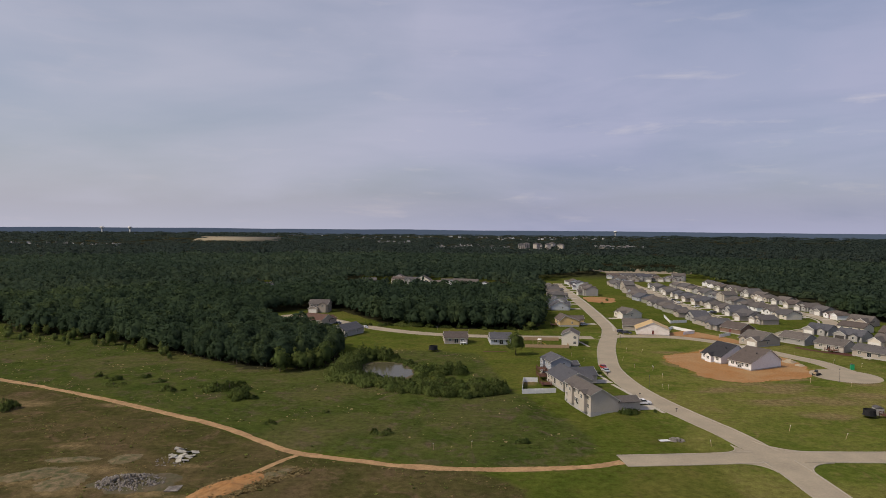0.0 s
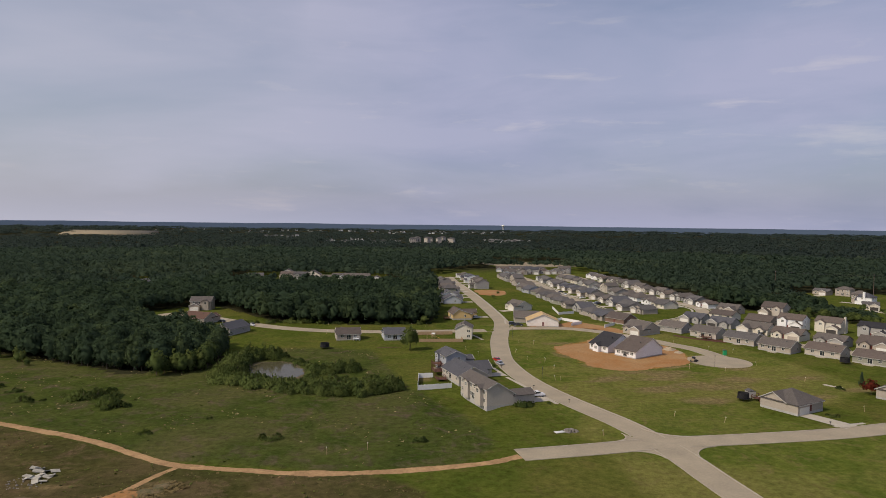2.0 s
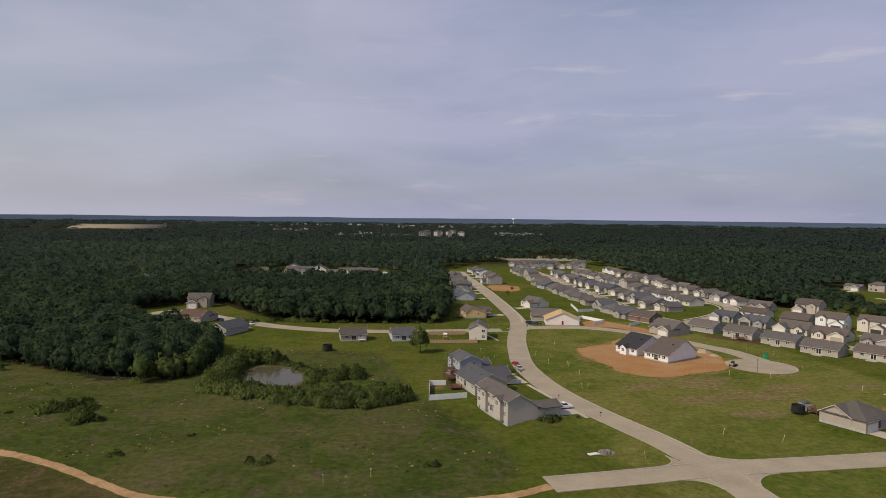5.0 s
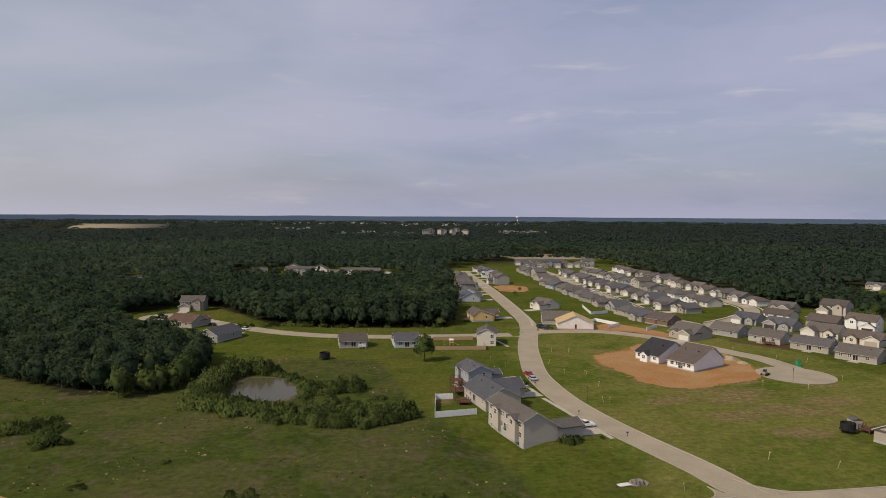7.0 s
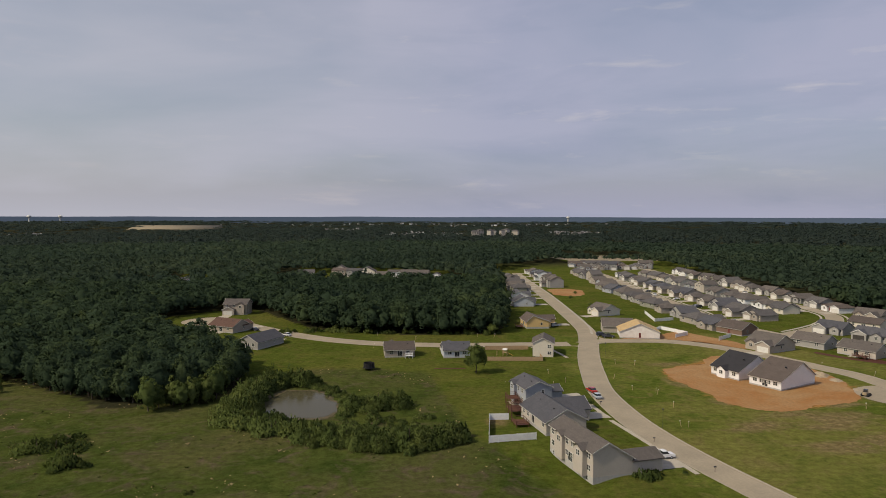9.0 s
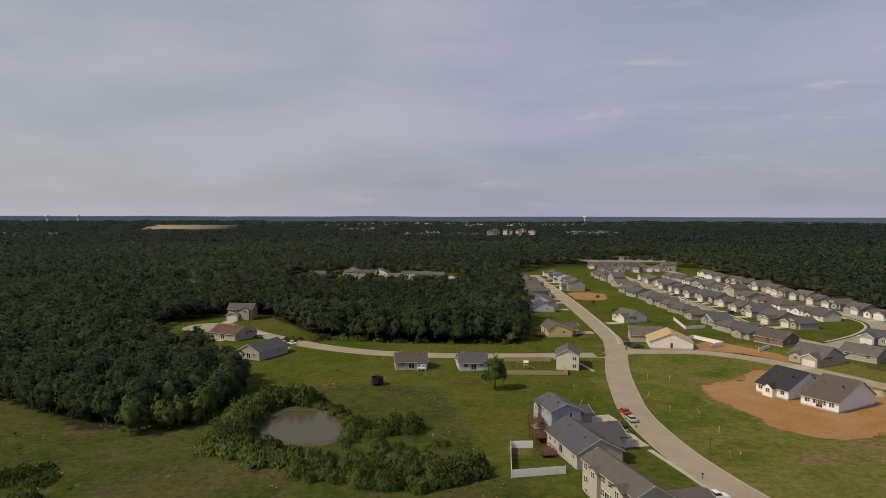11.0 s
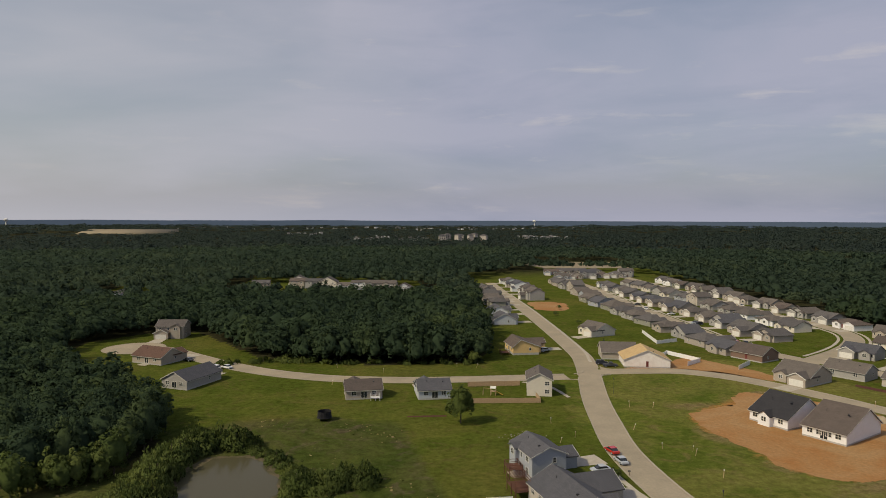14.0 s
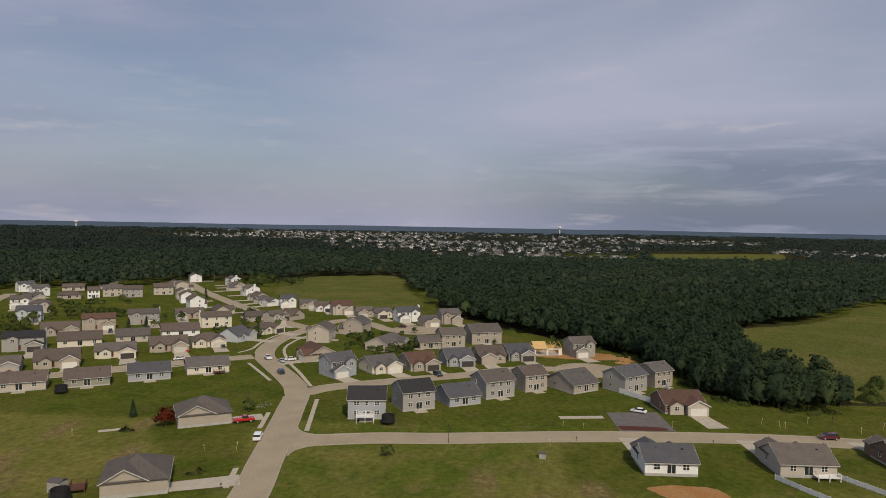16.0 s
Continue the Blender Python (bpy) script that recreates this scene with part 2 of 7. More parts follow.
gl, gt, gb, _ = material("window_glass", 0.08)
gb.inputs["Base Color"].default_value = (0.025, 0.03, 0.035, 1)
gb.inputs["Specular IOR Level"].default_value = 0.6
M["glass"] = gl
wm, wtree, wb, wtc = material("pond_water", 0.14)
wb.inputs["Base Color"].default_value = (0.070, 0.064, 0.037, 1)
wb.inputs["Specular IOR Level"].default_value = 0.09
bump(wtree, wb, noise_tex(wtree, wtc.outputs["Object"], 1.2, 4), 0.12, 0.05)
M["water"] = wm


def car_paint(name, col):
    m, t, b, _ = material(name, 0.25)
    b.inputs["Base Color"].default_value = (*col, 1)
    b.inputs["Specular IOR Level"].default_value = 0.6
    b.inputs["Coat Weight"].default_value = 0.5
    return m


for key, c in (("p_red", (0.42, 0.02, 0.015)), ("p_white", (0.75, 0.75, 0.76)), ("p_silver", (0.4, 0.43, 0.47)), ("p_dark", (0.03, 0.035, 0.05)),
               ("p_maroon", (0.09, 0.012, 0.02)), ("p_blue", (0.08, 0.12, 0.22))):
    M[key] = car_paint("paint_" + key[2:], c)


def soil(name, a, c, scale=0.15):
    m, t, b, tc = material(name, 0.95)
    pos = t.nodes.new("ShaderNodeNewGeometry").outputs["Position"]
    f1, f2, f3 = noise_tex(t, pos, scale, 6, 0.6, 0.6), noise_tex(t, pos, 1.1, 5, 0.65), noise_tex(t, pos, 6, 3, 0.7)
    col = mixrgb(t, ramp(t, f1, [(0.35, (0, 0, 0)), (0.65, (1, 1, 1))]), a, c)
    col = mixrgb(t, 1.0, col, ramp(t, f2, [(0.3, (0.78,) * 3), (0.7, (1.12,) * 3)]), "MULTIPLY")
    col = mixrgb(t, 1.0, col, ramp(t, f3, [(0.3, (0.85,) * 3), (0.7, (1.1,) * 3)]), "MULTIPLY")
    t.links.new(col, b.inputs["Base Color"])
    bump(t, b, f2, 0.3, 0.2)
    return m


M["clay"] = soil("orange_clay", (0.30, 0.138, 0.042), (0.33, 0.20, 0.088), 0.07)
M["track"] = soil("dirt_track", (0.40, 0.255, 0.125), (0.27, 0.165, 0.078), 0.3)
M["sand"] = soil("pale_sand", (0.40, 0.33, 0.235), (0.30, 0.24, 0.165), 0.5)
M["bare"] = soil("bare_soil", (0.115, 0.088, 0.052), (0.065, 0.062, 0.026), 0.4)


def turf(t, pos, greens, dry, brown, amount):
    """Colour of one kind of turf: broad patches of green, straw and bare brown."""
    big = noise_tex(t, pos, 0.022, 6, 0.62, 0.9)
    mid = noise_tex(t, pos, 0.09, 6, 0.65, 0.8)
    col = mixrgb(t, ramp(t, mid, [(0.36, (0, 0, 0)), (0.66, (1, 1, 1))]), greens[0], greens[1])
    col = mixrgb(t, ramp(t, big, [(0.62 - amount * 0.3, (0, 0, 0)), (0.78 - amount * 0.2, (0.85,) * 3)]), col, dry)
    return mixrgb(t, ramp(t, noise_tex(t, pos, 0.13, 6, 0.7, 1.0), [(0.52, (0, 0, 0)), (0.68, (0.8,) * 3)]), col, brown)


def finish_turf(t, b, pos, col):
    fine = noise_tex(t, pos, 0.55, 6, 0.72)
    tuft = noise_tex(t, pos, 3.2, 4, 0.75)
    col = mixrgb(t, 1.0, col, ramp(t, fine, [(0.28, (0.62,) * 3), (0.72, (1.46,) * 3)]), "MULTIPLY")
    col = mixrgb(t, 1.0, col, ramp(t, tuft, [(0.3, (0.72,) * 3), (0.7, (1.2,) * 3)]), "MULTIPLY")
    t.links.new(col, b.inputs["Base Color"])
    # tufts, and the swells and hollows of unmown land
    swell = noise_tex(t, pos, 0.045, 4, 0.6)
    both = t.nodes.new("ShaderNodeMath")
    both.operation = "MULTIPLY_ADD"
    both.inputs[1].default_value = 7.0
    t.links.new(swell, both.inputs[0])
    t.links.new(tuft, both.inputs[2])
    bump(t, b, both.outputs[0], 0.8, 0.25)


def ground_material():
    """Grass land: the kinds of turf are blended by where lawns, meadow and scrub lie."""
    m, t, b, tc = material("grass_land", 0.95)
    b.inputs["Specular IOR Level"].default_value = 0.0
    pos = t.nodes.new("ShaderNodeNewGeometry").outputs["Position"]
    att = t.nodes.new("ShaderNodeAttribute")
    att.attribute_name = "cover"
    sep = t.nodes.new("ShaderNodeSeparateColor")
    t.links.new(att.outputs["Color"], sep.inputs[0])
    col = turf(t, pos, ((0.064, 0.088, 0.015), (0.104, 0.119, 0.023)), (0.160, 0.145, 0.044), (0.140, 0.118, 0.044), 0.68)
    wob = noise_tex(t, pos, 0.16, 5, 0.65)
    for k, kind in enumerate((turf(t, pos, ((0.053, 0.072, 0.012), (0.083, 0.098, 0.018)), (0.108, 0.104, 0.026), (0.092, 0.080, 0.026), 0.45),
                              turf(t, pos, ((0.038, 0.055, 0.012), (0.065, 0.078, 0.019)), (0.092, 0.084, 0.034), (0.096, 0.071, 0.049), 0.5),
                              turf(t, pos, ((0.045, 0.047, 0.015), (0.077, 0.069, 0.025)), (0.098, 0.072, 0.038), (0.125, 0.084, 0.052), 0.55))):
        add = t.nodes.new("ShaderNodeMath")
        add.operation = "MULTIPLY_ADD"
        add.inputs[1].default_value = 0.7
        t.links.new(wob, add.inputs[0])
        t.links.new(sep.outputs[k], add.inputs[2])
        col = mixrgb(t, ramp(t, add.outputs[0], [(0.62, (0, 0, 0)), (1.1, (1, 1, 1))]), col, kind)
    # worn places where straw and bare soil show through
    rag = noise_tex(t, mapping(t, pos, (0.7, 1.2, 1.0), (0, 0, 0.6)), 0.22, 8, 0.72, 1.6)
    add = t.nodes.new("ShaderNodeMath")
    add.operation = "ADD"
    worn_at = t.nodes.new("ShaderNodeAttribute")
    worn_at.attribute_name = "worn"
    t.links.new(worn_at.outputs["Fac"], add.inputs[0])
    t.links.new(rag, add.inputs[1])
    worn = mixrgb(t, ramp(t, noise_tex(t, pos, 0.5, 6, 0.7), [(0.4, (0, 0, 0)), (0.62, (1, 1, 1))]), (0.205, 0.155, 0.08), (0.125, 0.09, 0.042))
    half = t.nodes.new("ShaderNodeMath")
    half.operation = "MULTIPLY"
    half.inputs[1].default_value = 0.5
    t.links.new(add.outputs[0], half.inputs[0])
    col = mixrgb(t, ramp(t, half.outputs[0], [(0.44, (0, 0, 0)), (0.62, (0.85,) * 3)]), col, worn)
    # clay tracked out over the grass round the yard
    clay_at = t.nodes.new("ShaderNodeAttribute")
    clay_at.attribute_name = "clay"
    spill = t.nodes.new("ShaderNodeMath")
    spill.operation = "MULTIPLY_ADD"
    spill.inputs[1].default_value = 0.9
    t.links.new(noise_tex(t, pos, 0.3, 7, 0.75, 1.0), spill.inputs[0])
    t.links.new(clay_at.outputs["Fac"], spill.inputs[2])
    col = mixrgb(t, ramp(t, spill.outputs[0], [(0.84, (0, 0, 0)), (1.06, (1, 1, 1))]), col, (0.29, 0.150, 0.052))
    # very dark floor colour under the woods, closing bright gaps between the crowns
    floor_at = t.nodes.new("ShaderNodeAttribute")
    floor_at.attribute_name = "wood_floor"
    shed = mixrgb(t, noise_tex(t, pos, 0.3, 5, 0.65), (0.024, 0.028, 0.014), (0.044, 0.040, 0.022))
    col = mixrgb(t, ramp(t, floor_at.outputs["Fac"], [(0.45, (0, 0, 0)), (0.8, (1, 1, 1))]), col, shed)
    finish_turf(t, b, pos, col)
    return m


M["ground"] = ground_material()
m, t, b, tc = material("hay_field", 0.95)
b.inputs["Specular IOR Level"].default_value = 0.0
pos = t.nodes.new("ShaderNodeNewGeometry").outputs["Position"]
finish_turf(t, b, pos, turf(t, pos, ((0.074, 0.088, 0.022), (0.098, 0.108, 0.030)), (0.128, 0.120, 0.042), (0.108, 0.096, 0.036), 0.5))
M["field"] = m


def foliage(name, dark, mid, light, grain=1.1, gap=0.8, woods=False):
    """Leaves: each crown has its own tone, mottled by clumps and sprays. woods: the tone comes from the mesh, tree by tree."""
    m, t, b, tc = material(name, 0.85)
    b.inputs["Specular IOR Level"].default_value = 0.06
    pos = t.nodes.new("ShaderNodeNewGeometry")
    if woods:
        at = t.nodes.new("ShaderNodeAttribute")
        at.attribute_name = "tint"
        tint = at.outputs["Fac"]
    else:
        tint = t.nodes.new("ShaderNodeObjectInfo").outputs["Random"]
    col = ramp(t, tint, [(0.0, dark), (0.55, mid), (1.0, light)])
    n2 = noise_tex(t, pos.outputs["Position"], grain, 4, 0.65)
    col = mixrgb(t, 1.0, col, ramp(t, n2, [(0.3, (gap, gap, gap)), (0.7, (1.25, 1.22, 1.1))]), "MULTIPLY")
    spray = ramp(t, pos.outputs["Random Per Island"], [(0.0, (0.88, 0.90, 0.92)), (1.0, (1.11, 1.10, 1.04))])
    col = mixrgb(t, 1.0, col, spray, "MULTIPLY")
    t.links.new(col, b.inputs["Base Color"])
    # leaves let part of the light through
    thru = t.nodes.new("ShaderNodeBsdfTranslucent")
    t.links.new(col, thru.inputs["Color"])
    both = t.nodes.new("ShaderNodeMixShader")
    both.inputs[0].default_value = 0.42
    t.links.new(b.outputs[0], both.inputs[1])
    t.links.new(thru.outputs[0], both.inputs[2])
    t.links.new(both.outputs[0], t.nodes["Material Output"].inputs["Surface"])
    return m


OAK = ((0.034, 0.056, 0.036), (0.045, 0.071, 0.041), (0.074, 0.104, 0.048))
M["leaf"] = foliage("oak_foliage", *OAK)
M["leaf_woods"] = foliage("wood_foliage", *OAK, woods=True)
# both far tones carry distance haze as extra blue in the base colour
M["leaf_hazed"] = foliage("far_foliage_hazed", (0.033, 0.053, 0.038), (0.041, 0.063, 0.043), (0.060, 0.083, 0.050), 0.25, 0.92, woods=True)
M["leaf_haze_blue"] = foliage("farthest_foliage_hazed", (0.032, 0.047, 0.043), (0.038, 0.054, 0.048), (0.048, 0.065, 0.054), 0.03, 0.8, woods=True)
M["leaf_light"] = foliage("willow_foliage", (0.072, 0.102, 0.034), (0.098, 0.130, 0.042), (0.128, 0.158, 0.052))
M["leaf_mid"] = foliage("bush_foliage", (0.058, 0.083, 0.026), (0.078, 0.105, 0.032), (0.10, 0.126, 0.040))
M["leaf_red"] = foliage("red_maple_foliage", (0.10, 0.022, 0.014), (0.15, 0.03, 0.016), (0.2, 0.045, 0.02))


# ---- mesh helpers ----
def part(name, bm, mat, parent=None, label=""):
    """Link a bmesh as one mesh object under a thing or a part."""
    me = bpy.data.meshes.new(name)
    bm.normal_update()
    bm.to_mesh(me)
    bm.free()
    me.materials.append(M[mat] if isinstance(mat, str) else mat)
    ob = new(name, me)
    if parent is not None:
        ob.parent = parent
    if label:
        ob["label"] = label
    return ob


def np_mesh(name, verts, faces, mat, parent=None, normals=None, tint=None):
    """A mesh from arrays. normals: the way that each vertex faces, so that leaves shade as the clump they belong to."""
    me = bpy.data.meshes.new(name)
    verts, faces = np.asarray(verts, np.float32), np.asarray(faces, np.int32)
    k = faces.shape[1]
    me.vertices.add(len(verts))
    me.vertices.foreach_set("co", verts.ravel())
    me.loops.add(faces.size)
    me.loops.foreach_set("vertex_index", faces.ravel())
    me.polygons.add(len(faces))
    me.polygons.foreach_set("loop_start", np.arange(0, faces.size, k, dtype=np.int32))
    me.update(calc_edges=True)
    if tint is not None:
        me.attributes.new("tint", "FLOAT", "POINT").data.foreach_set("value", np.asarray(tint, np.float32))
    if normals is not None:
        me.attributes.new("custom_normal", "FLOAT_VECTOR", "POINT").data.foreach_set("vector", np.asarray(normals, np.float32).ravel())
        me.update()
    me.materials.append(M[mat])
    ob = new(name, me)
    if parent is not None:
        ob.parent = parent
    return ob


def box(bm, x0, x1, y0, y1, z0, z1, m=None):
    vs = [bm.verts.new((x, y, z)) for z in (z0, z1) for x, y in ((x0, y0), (x1, y0), (x1, y1), (x0, y1))]
    if m is not None:
        for v in vs:
            v.co = m @ v.co
    for q in ((3, 2, 1, 0), (4, 5, 6, 7), (0, 1, 5, 4), (1, 2, 6, 5), (2, 3, 7, 6), (3, 0, 4, 7)):
        bm.faces.new([vs[i] for i in q])
    return vs


def tube(bm, a, b, r0, r1=None, n=8):
    a, b = Vector(a), Vector(b)
    q = (b - a).to_track_quat("Z", "Y").to_matrix()
    r1 = r0 if r1 is None else r1
    rings = [[bm.verts.new(p + q @ Vector((math.cos(2 * math.pi * i / n) * r, math.sin(2 * math.pi * i / n) * r, 0))) for i in range(n)] for p, r in ((a, r0), (b, r1))]
    for i in range(n):
        bm.faces.new((rings[0][i], rings[0][(i + 1) % n], rings[1][(i + 1) % n], rings[1][i]))
    bm.faces.new(rings[0][::-1])
    bm.faces.new(rings[1])


def prism(bm, outline, y0, y1, swap=False, m=None):
    """A closed outline in x and z, drawn out along y (along x where swap)."""
    def at(u, y, z):
        return (y, u, z) if swap else (u, y, z)
    a = [bm.verts.new(at(u, y0, z)) for u, z in outline]
    b = [bm.verts.new(at(u, y1, z)) for u, z in outline]
    if m is not None:
        for v in a + b:
            v.co = m @ v.co
    n = len(outline)
    fs = [bm.faces.new(a), bm.faces.new(b[::-1])]
    for i in range(n):
        fs.append(bm.faces.new((a[i], b[i], b[(i + 1) % n], a[(i + 1) % n])))
    bmesh.ops.recalc_face_normals(bm, faces=fs)


def smooth_line(pts, step=3.0):
    """A curve through the points, sampled about every step metres."""
    p = [Vector(q) for q in pts]
    p = [2 * p[0] - p[1]] + p + [2 * p[-1] - p[-2]]
    out = []
    for i in range(1, len(p) - 2):
        n = max(1, int((p[i + 1] - p[i]).length / step))
        for k in range(n):
            t = k / n
            a, b, c, d = p[i - 1:i + 3]
            out.append(0.5 * (2 * b + (c - a) * t + (2 * a - 5 * b + 4 * c - d) * t * t + (3 * b - a - 3 * c + d) * t ** 3))
    return out + [p[-2]]


def side_points(line, off):
    out = []
    for i, q in enumerate(line):
        d = (line[min(i + 1, len(line) - 1)] - line[max(i - 1, 0)]).normalized()
        out.append(q + Vector((-d.y, d.x)) * off)
    return out


def flat_patch(name, outline, z, mat, rough=0.0, kind="structure", label="", category=""):
    """A flat area of ground with an uneven outline."""
    bm = bmesh.new()
    pts = smooth_line([*outline, outline[0]], 0.8)[:-1] if rough else [Vector(q) for q in outline]
    vs = []
    for i, q in enumerate(pts):
        w = 0.0
        if rough:
            w = rough * noise.noise((q.x * 0.16, q.y * 0.16, 3.0)) * 2 + 0.6 * rough * noise.noise((q.x * 0.6, q.y * 0.6, 7.0)) + 0.35 * rough * noise.noise((q.x * 1.7, q.y * 1.7, 9.0))
        c = sum(pts, Vector((0, 0))) / len(pts)
        vs.append(bm.verts.new((*(q + (q - c).normalized() * w), z)))
    f = bm.faces.new(vs)
    if f.calc_area() and f.normal.z < 0:
        f.normal_flip()
    bmesh.ops.triangulate(bm, faces=[f])
    ob = part(name, bm, mat)
    ob.data.update()
    return tagged(ob, label, category, kind=kind)


# ---- ground and roads ----
CENTRE = Vector((5, 90))


def land_z(r):
    """The land rises gently towards the far horizon, fitted to the skyline's height in the camera's view."""
    return 0.0 if r < 1500 else 24.0 * (r - 1500) / 3300


def inside(x, y, poly):
    c = np.zeros_like(x, bool)
    n = len(poly)
    for i in range(n):
        (x0, y0), (x1, y1) = poly[i], poly[(i + 1) % n]
        if y0 != y1:
            c ^= ((y0 > y) != (y1 > y)) & (x < (x1 - x0) * (y - y0) / (y1 - y0) + x0)
    return c


LAWNS = [[(-116, 476), (-96, 420), (-60, 396), (-20, 360), (40, 346), (72, 348), (74, 392), (30, 392), (-20, 402), (-60, 450)],
         [(26, 198), (58, 203), (66, 224), (62, 250), (62, 272), (66, 298), (50, 306), (30, 290), (24, 250)],
         [(-56, 344), (-40, 370), (-10, 353), (20, 346), (74, 346), (70, 316), (40, 308), (0, 314), (-36, 322)]]
LAWNS_EAST = [
         [(166, 352), (174, 332), (190, 300), (212, 258), (240, 214), (262, 204), (300, 218), (380, 206), (440, 250), (520, 325), (500, 400), (440, 440), (360, 400), (300, 400), (255, 422), (230, 430), (196, 400)],
         [(98, 560), (148, 372), (176, 380), (310, 440), (330, 700), (310, 800), (180, 870), (84, 720)],
         [(188, 166), (190, 20), (216, 30), (262, 46), (310, 64), (345, 100), (396, 170), (330, 206), (262, 194), (225, 172)],
         [(128, 208), (133, 178), (150, 176), (176, 182), (196, 184), (198, 206), (182, 212), (160, 196)],
         [(142, 104), (150, 62), (152, 8), (176, 8), (180, 60), (176, 104)],
         [(58, 384), (90, 380), (98, 420), (104, 520), (108, 620), (84, 560), (66, 430)]]
MEADOWS = [[(-260, 430), (-157, 345), (-104, 320), (-72, 300), (-46, 304), (-20, 312), (16, 306), (24, 240), (38, 205), (42, 172), (30, 160), (0, 160), (-40, 172), (-80, 203), (-125, 229), (-260, 262)]]
# bare clay round the new houses
YARD = [(102, 304), (99, 293), (101, 279), (102, 269), (103.5, 258), (112, 251.5), (123, 254), (144, 260.5), (149, 268), (153, 276), (155, 287), (155, 297), (146, 312), (136, 322), (128, 324), (119, 311), (109, 307)]
# the land without woods, and the gaps in the woods
CLEARED = [(-260, -600), (-260, 392), (-230, 354), (-192, 343), (-166, 331), (-135, 308), (-113, 294), (-93, 280), (-80, 268), (-70, 267), (-48, 279)]
CLEARED += [(-44.5, 292), (-50, 314), (-66, 335), (-83, 352), (-98, 368), (-112, 392), (-118, 420), (-116, 440), (-98, 462), (-74, 462), (-57, 434), (-36, 399), (-18, 387), (13, 378.5)]
CLEARED += [(41, 377), (52, 378), (64, 413), (70, 470), (77, 520), (90, 600), (96, 700), (130, 770), (190, 830), (262, 830), (300, 760)]
CLEARED += [(291, 690), (286, 600), (280, 500), (275, 462), (268, 430), (293, 408), (302, 385), (314, 356), (323, 350), (328, 362), (324, 385), (330, 407), (342, 434), (358, 480), (390, 528), (440, 520), (508, 476), (520, 405), (610, 385), (625, 300)]
CLEARED += [(690, 285), (715, 197), (540, 168), (470, 150), (404, 128), (362, 102), (330, 76), (306, 60), (275, 50), (255, 47), (239, 47), (228, 43), (220, 37), (215, 28), (215, 12), (225, 3), (256, 8), (290, 9), (330, -1), (380, -15), (410, -71), (454, -120), (518, -188), (560, -400), (400, -600)]
CLEARINGS = [CLEARED, [(-98, 708), (-95, 605), (-35, 580), (52, 565), (60, 650), (0, 690), (-60, 715)], [(212, 848), (334, 848), (334, 964), (212, 964)], [(-840, 2260), (-600, 2265), (-600, 2420), (-860, 2420)], [(-188, 585), (-148, 580), (-146, 640), (-190, 640)], [(1040, -160), (1460, -265), (1610, -620), (1100, -450)]]
SCRUB = [[(-260, 258), (-163, 243), (-121, 222), (-83, 200), (-61, 186), (-45, 172), (-22, 161), (8, 156.5), (18, 146), (20, 120), (14, 60), (-260, 60)]]
far_steps = [340, 460, 620, 850, 1200, 1700, 2400, 3300, 4600]
gx = np.r_[[-260 - q for q in far_steps[::-1]], np.arange(-260, -140, 4.0), np.arange(-140, 60, 2.0), np.arange(60, 460, 4.0), [460 + q - 60 for q in far_steps]]
gy = np.r_[[40 - q for q in far_steps[::-1]], np.arange(40, 130, 4.0), np.arange(130, 220, 2.0), np.arange(220, 620, 4.0), [620 + q - 60 for q in far_steps]]
GX, GY = np.meshgrid(gx, gy)
GR = np.hypot(GX - CENTRE.x, GY - CENTRE.y)
GZ = np.where(GR > 1500, 24.0 * (GR - 1500) / 3300, 0)


def ease(v, a, b):
    u = np.clip((v - a) / (b - a), 0, 1)
    return u * u * (3 - 2 * u)


# the lawn falls away behind the large two-storey house
GZ = GZ - 1.25 * ease(GX, 24, 37) * (1 - ease(GX, 45, 54)) * ease(GY, 188, 202) * (1 - ease(GY, 222, 231))
cover = np.zeros((*GX.shape, 4))
WORN_ROUGH = [(-96, 148, 9, 4), (-84, 143, 8, 5), (-82, 155, 8, 3.5), (-88, 134, 9, 4), (-73, 152, 4, 3), (-64, 142, 5, 4), (-46, 146, 6, 4.5), (-52, 138, 8, 4), (-40, 152, 4, 4), (-37, 157, 4, 2), (-133, 212, 9, 4), (-104, 212, 7, 2.5), (-60, 158, 6, 2), (-96, 172, 5, 3)]
WORN_LAWN = [(126, 243, 12, 7), (129, 226, 12, 6), (103, 240, 8, 5), (148, 232, 10, 6), (176, 232, 9, 4), (121, 206, 10, 5), (182, 213, 8, 3), (160, 206, 9, 3), (118, 236, 10, 3), (150, 232, 12, 4), (96, 236, 8, 3), (135, 222, 14, 4), (160, 250, 8, 4), (141, 80, 6, 4.5), (150, 122, 12, 3), (138, 110, 9, 3), (146, 98, 7, 4), (105, 262, 7, 5), (118, 249, 12, 3.5), (136, 257, 9, 3.5), (150, 270, 4, 6), (99, 285, 4, 9), (107, 311, 8, 4), (138, 323, 8, 3), (33, 247, 4, 4), (112, 222, 12, 5), (126, 246, 14, 4)]
for wx, wy, ra, rb in WORN_ROUGH + WORN_LAWN:
    near = np.exp(-0.55 * (((GX - wx) / ra) ** 2 + ((GY - wy) / rb) ** 2))
    cover[..., 3] = np.maximum(cover[..., 3], near * 0.8)
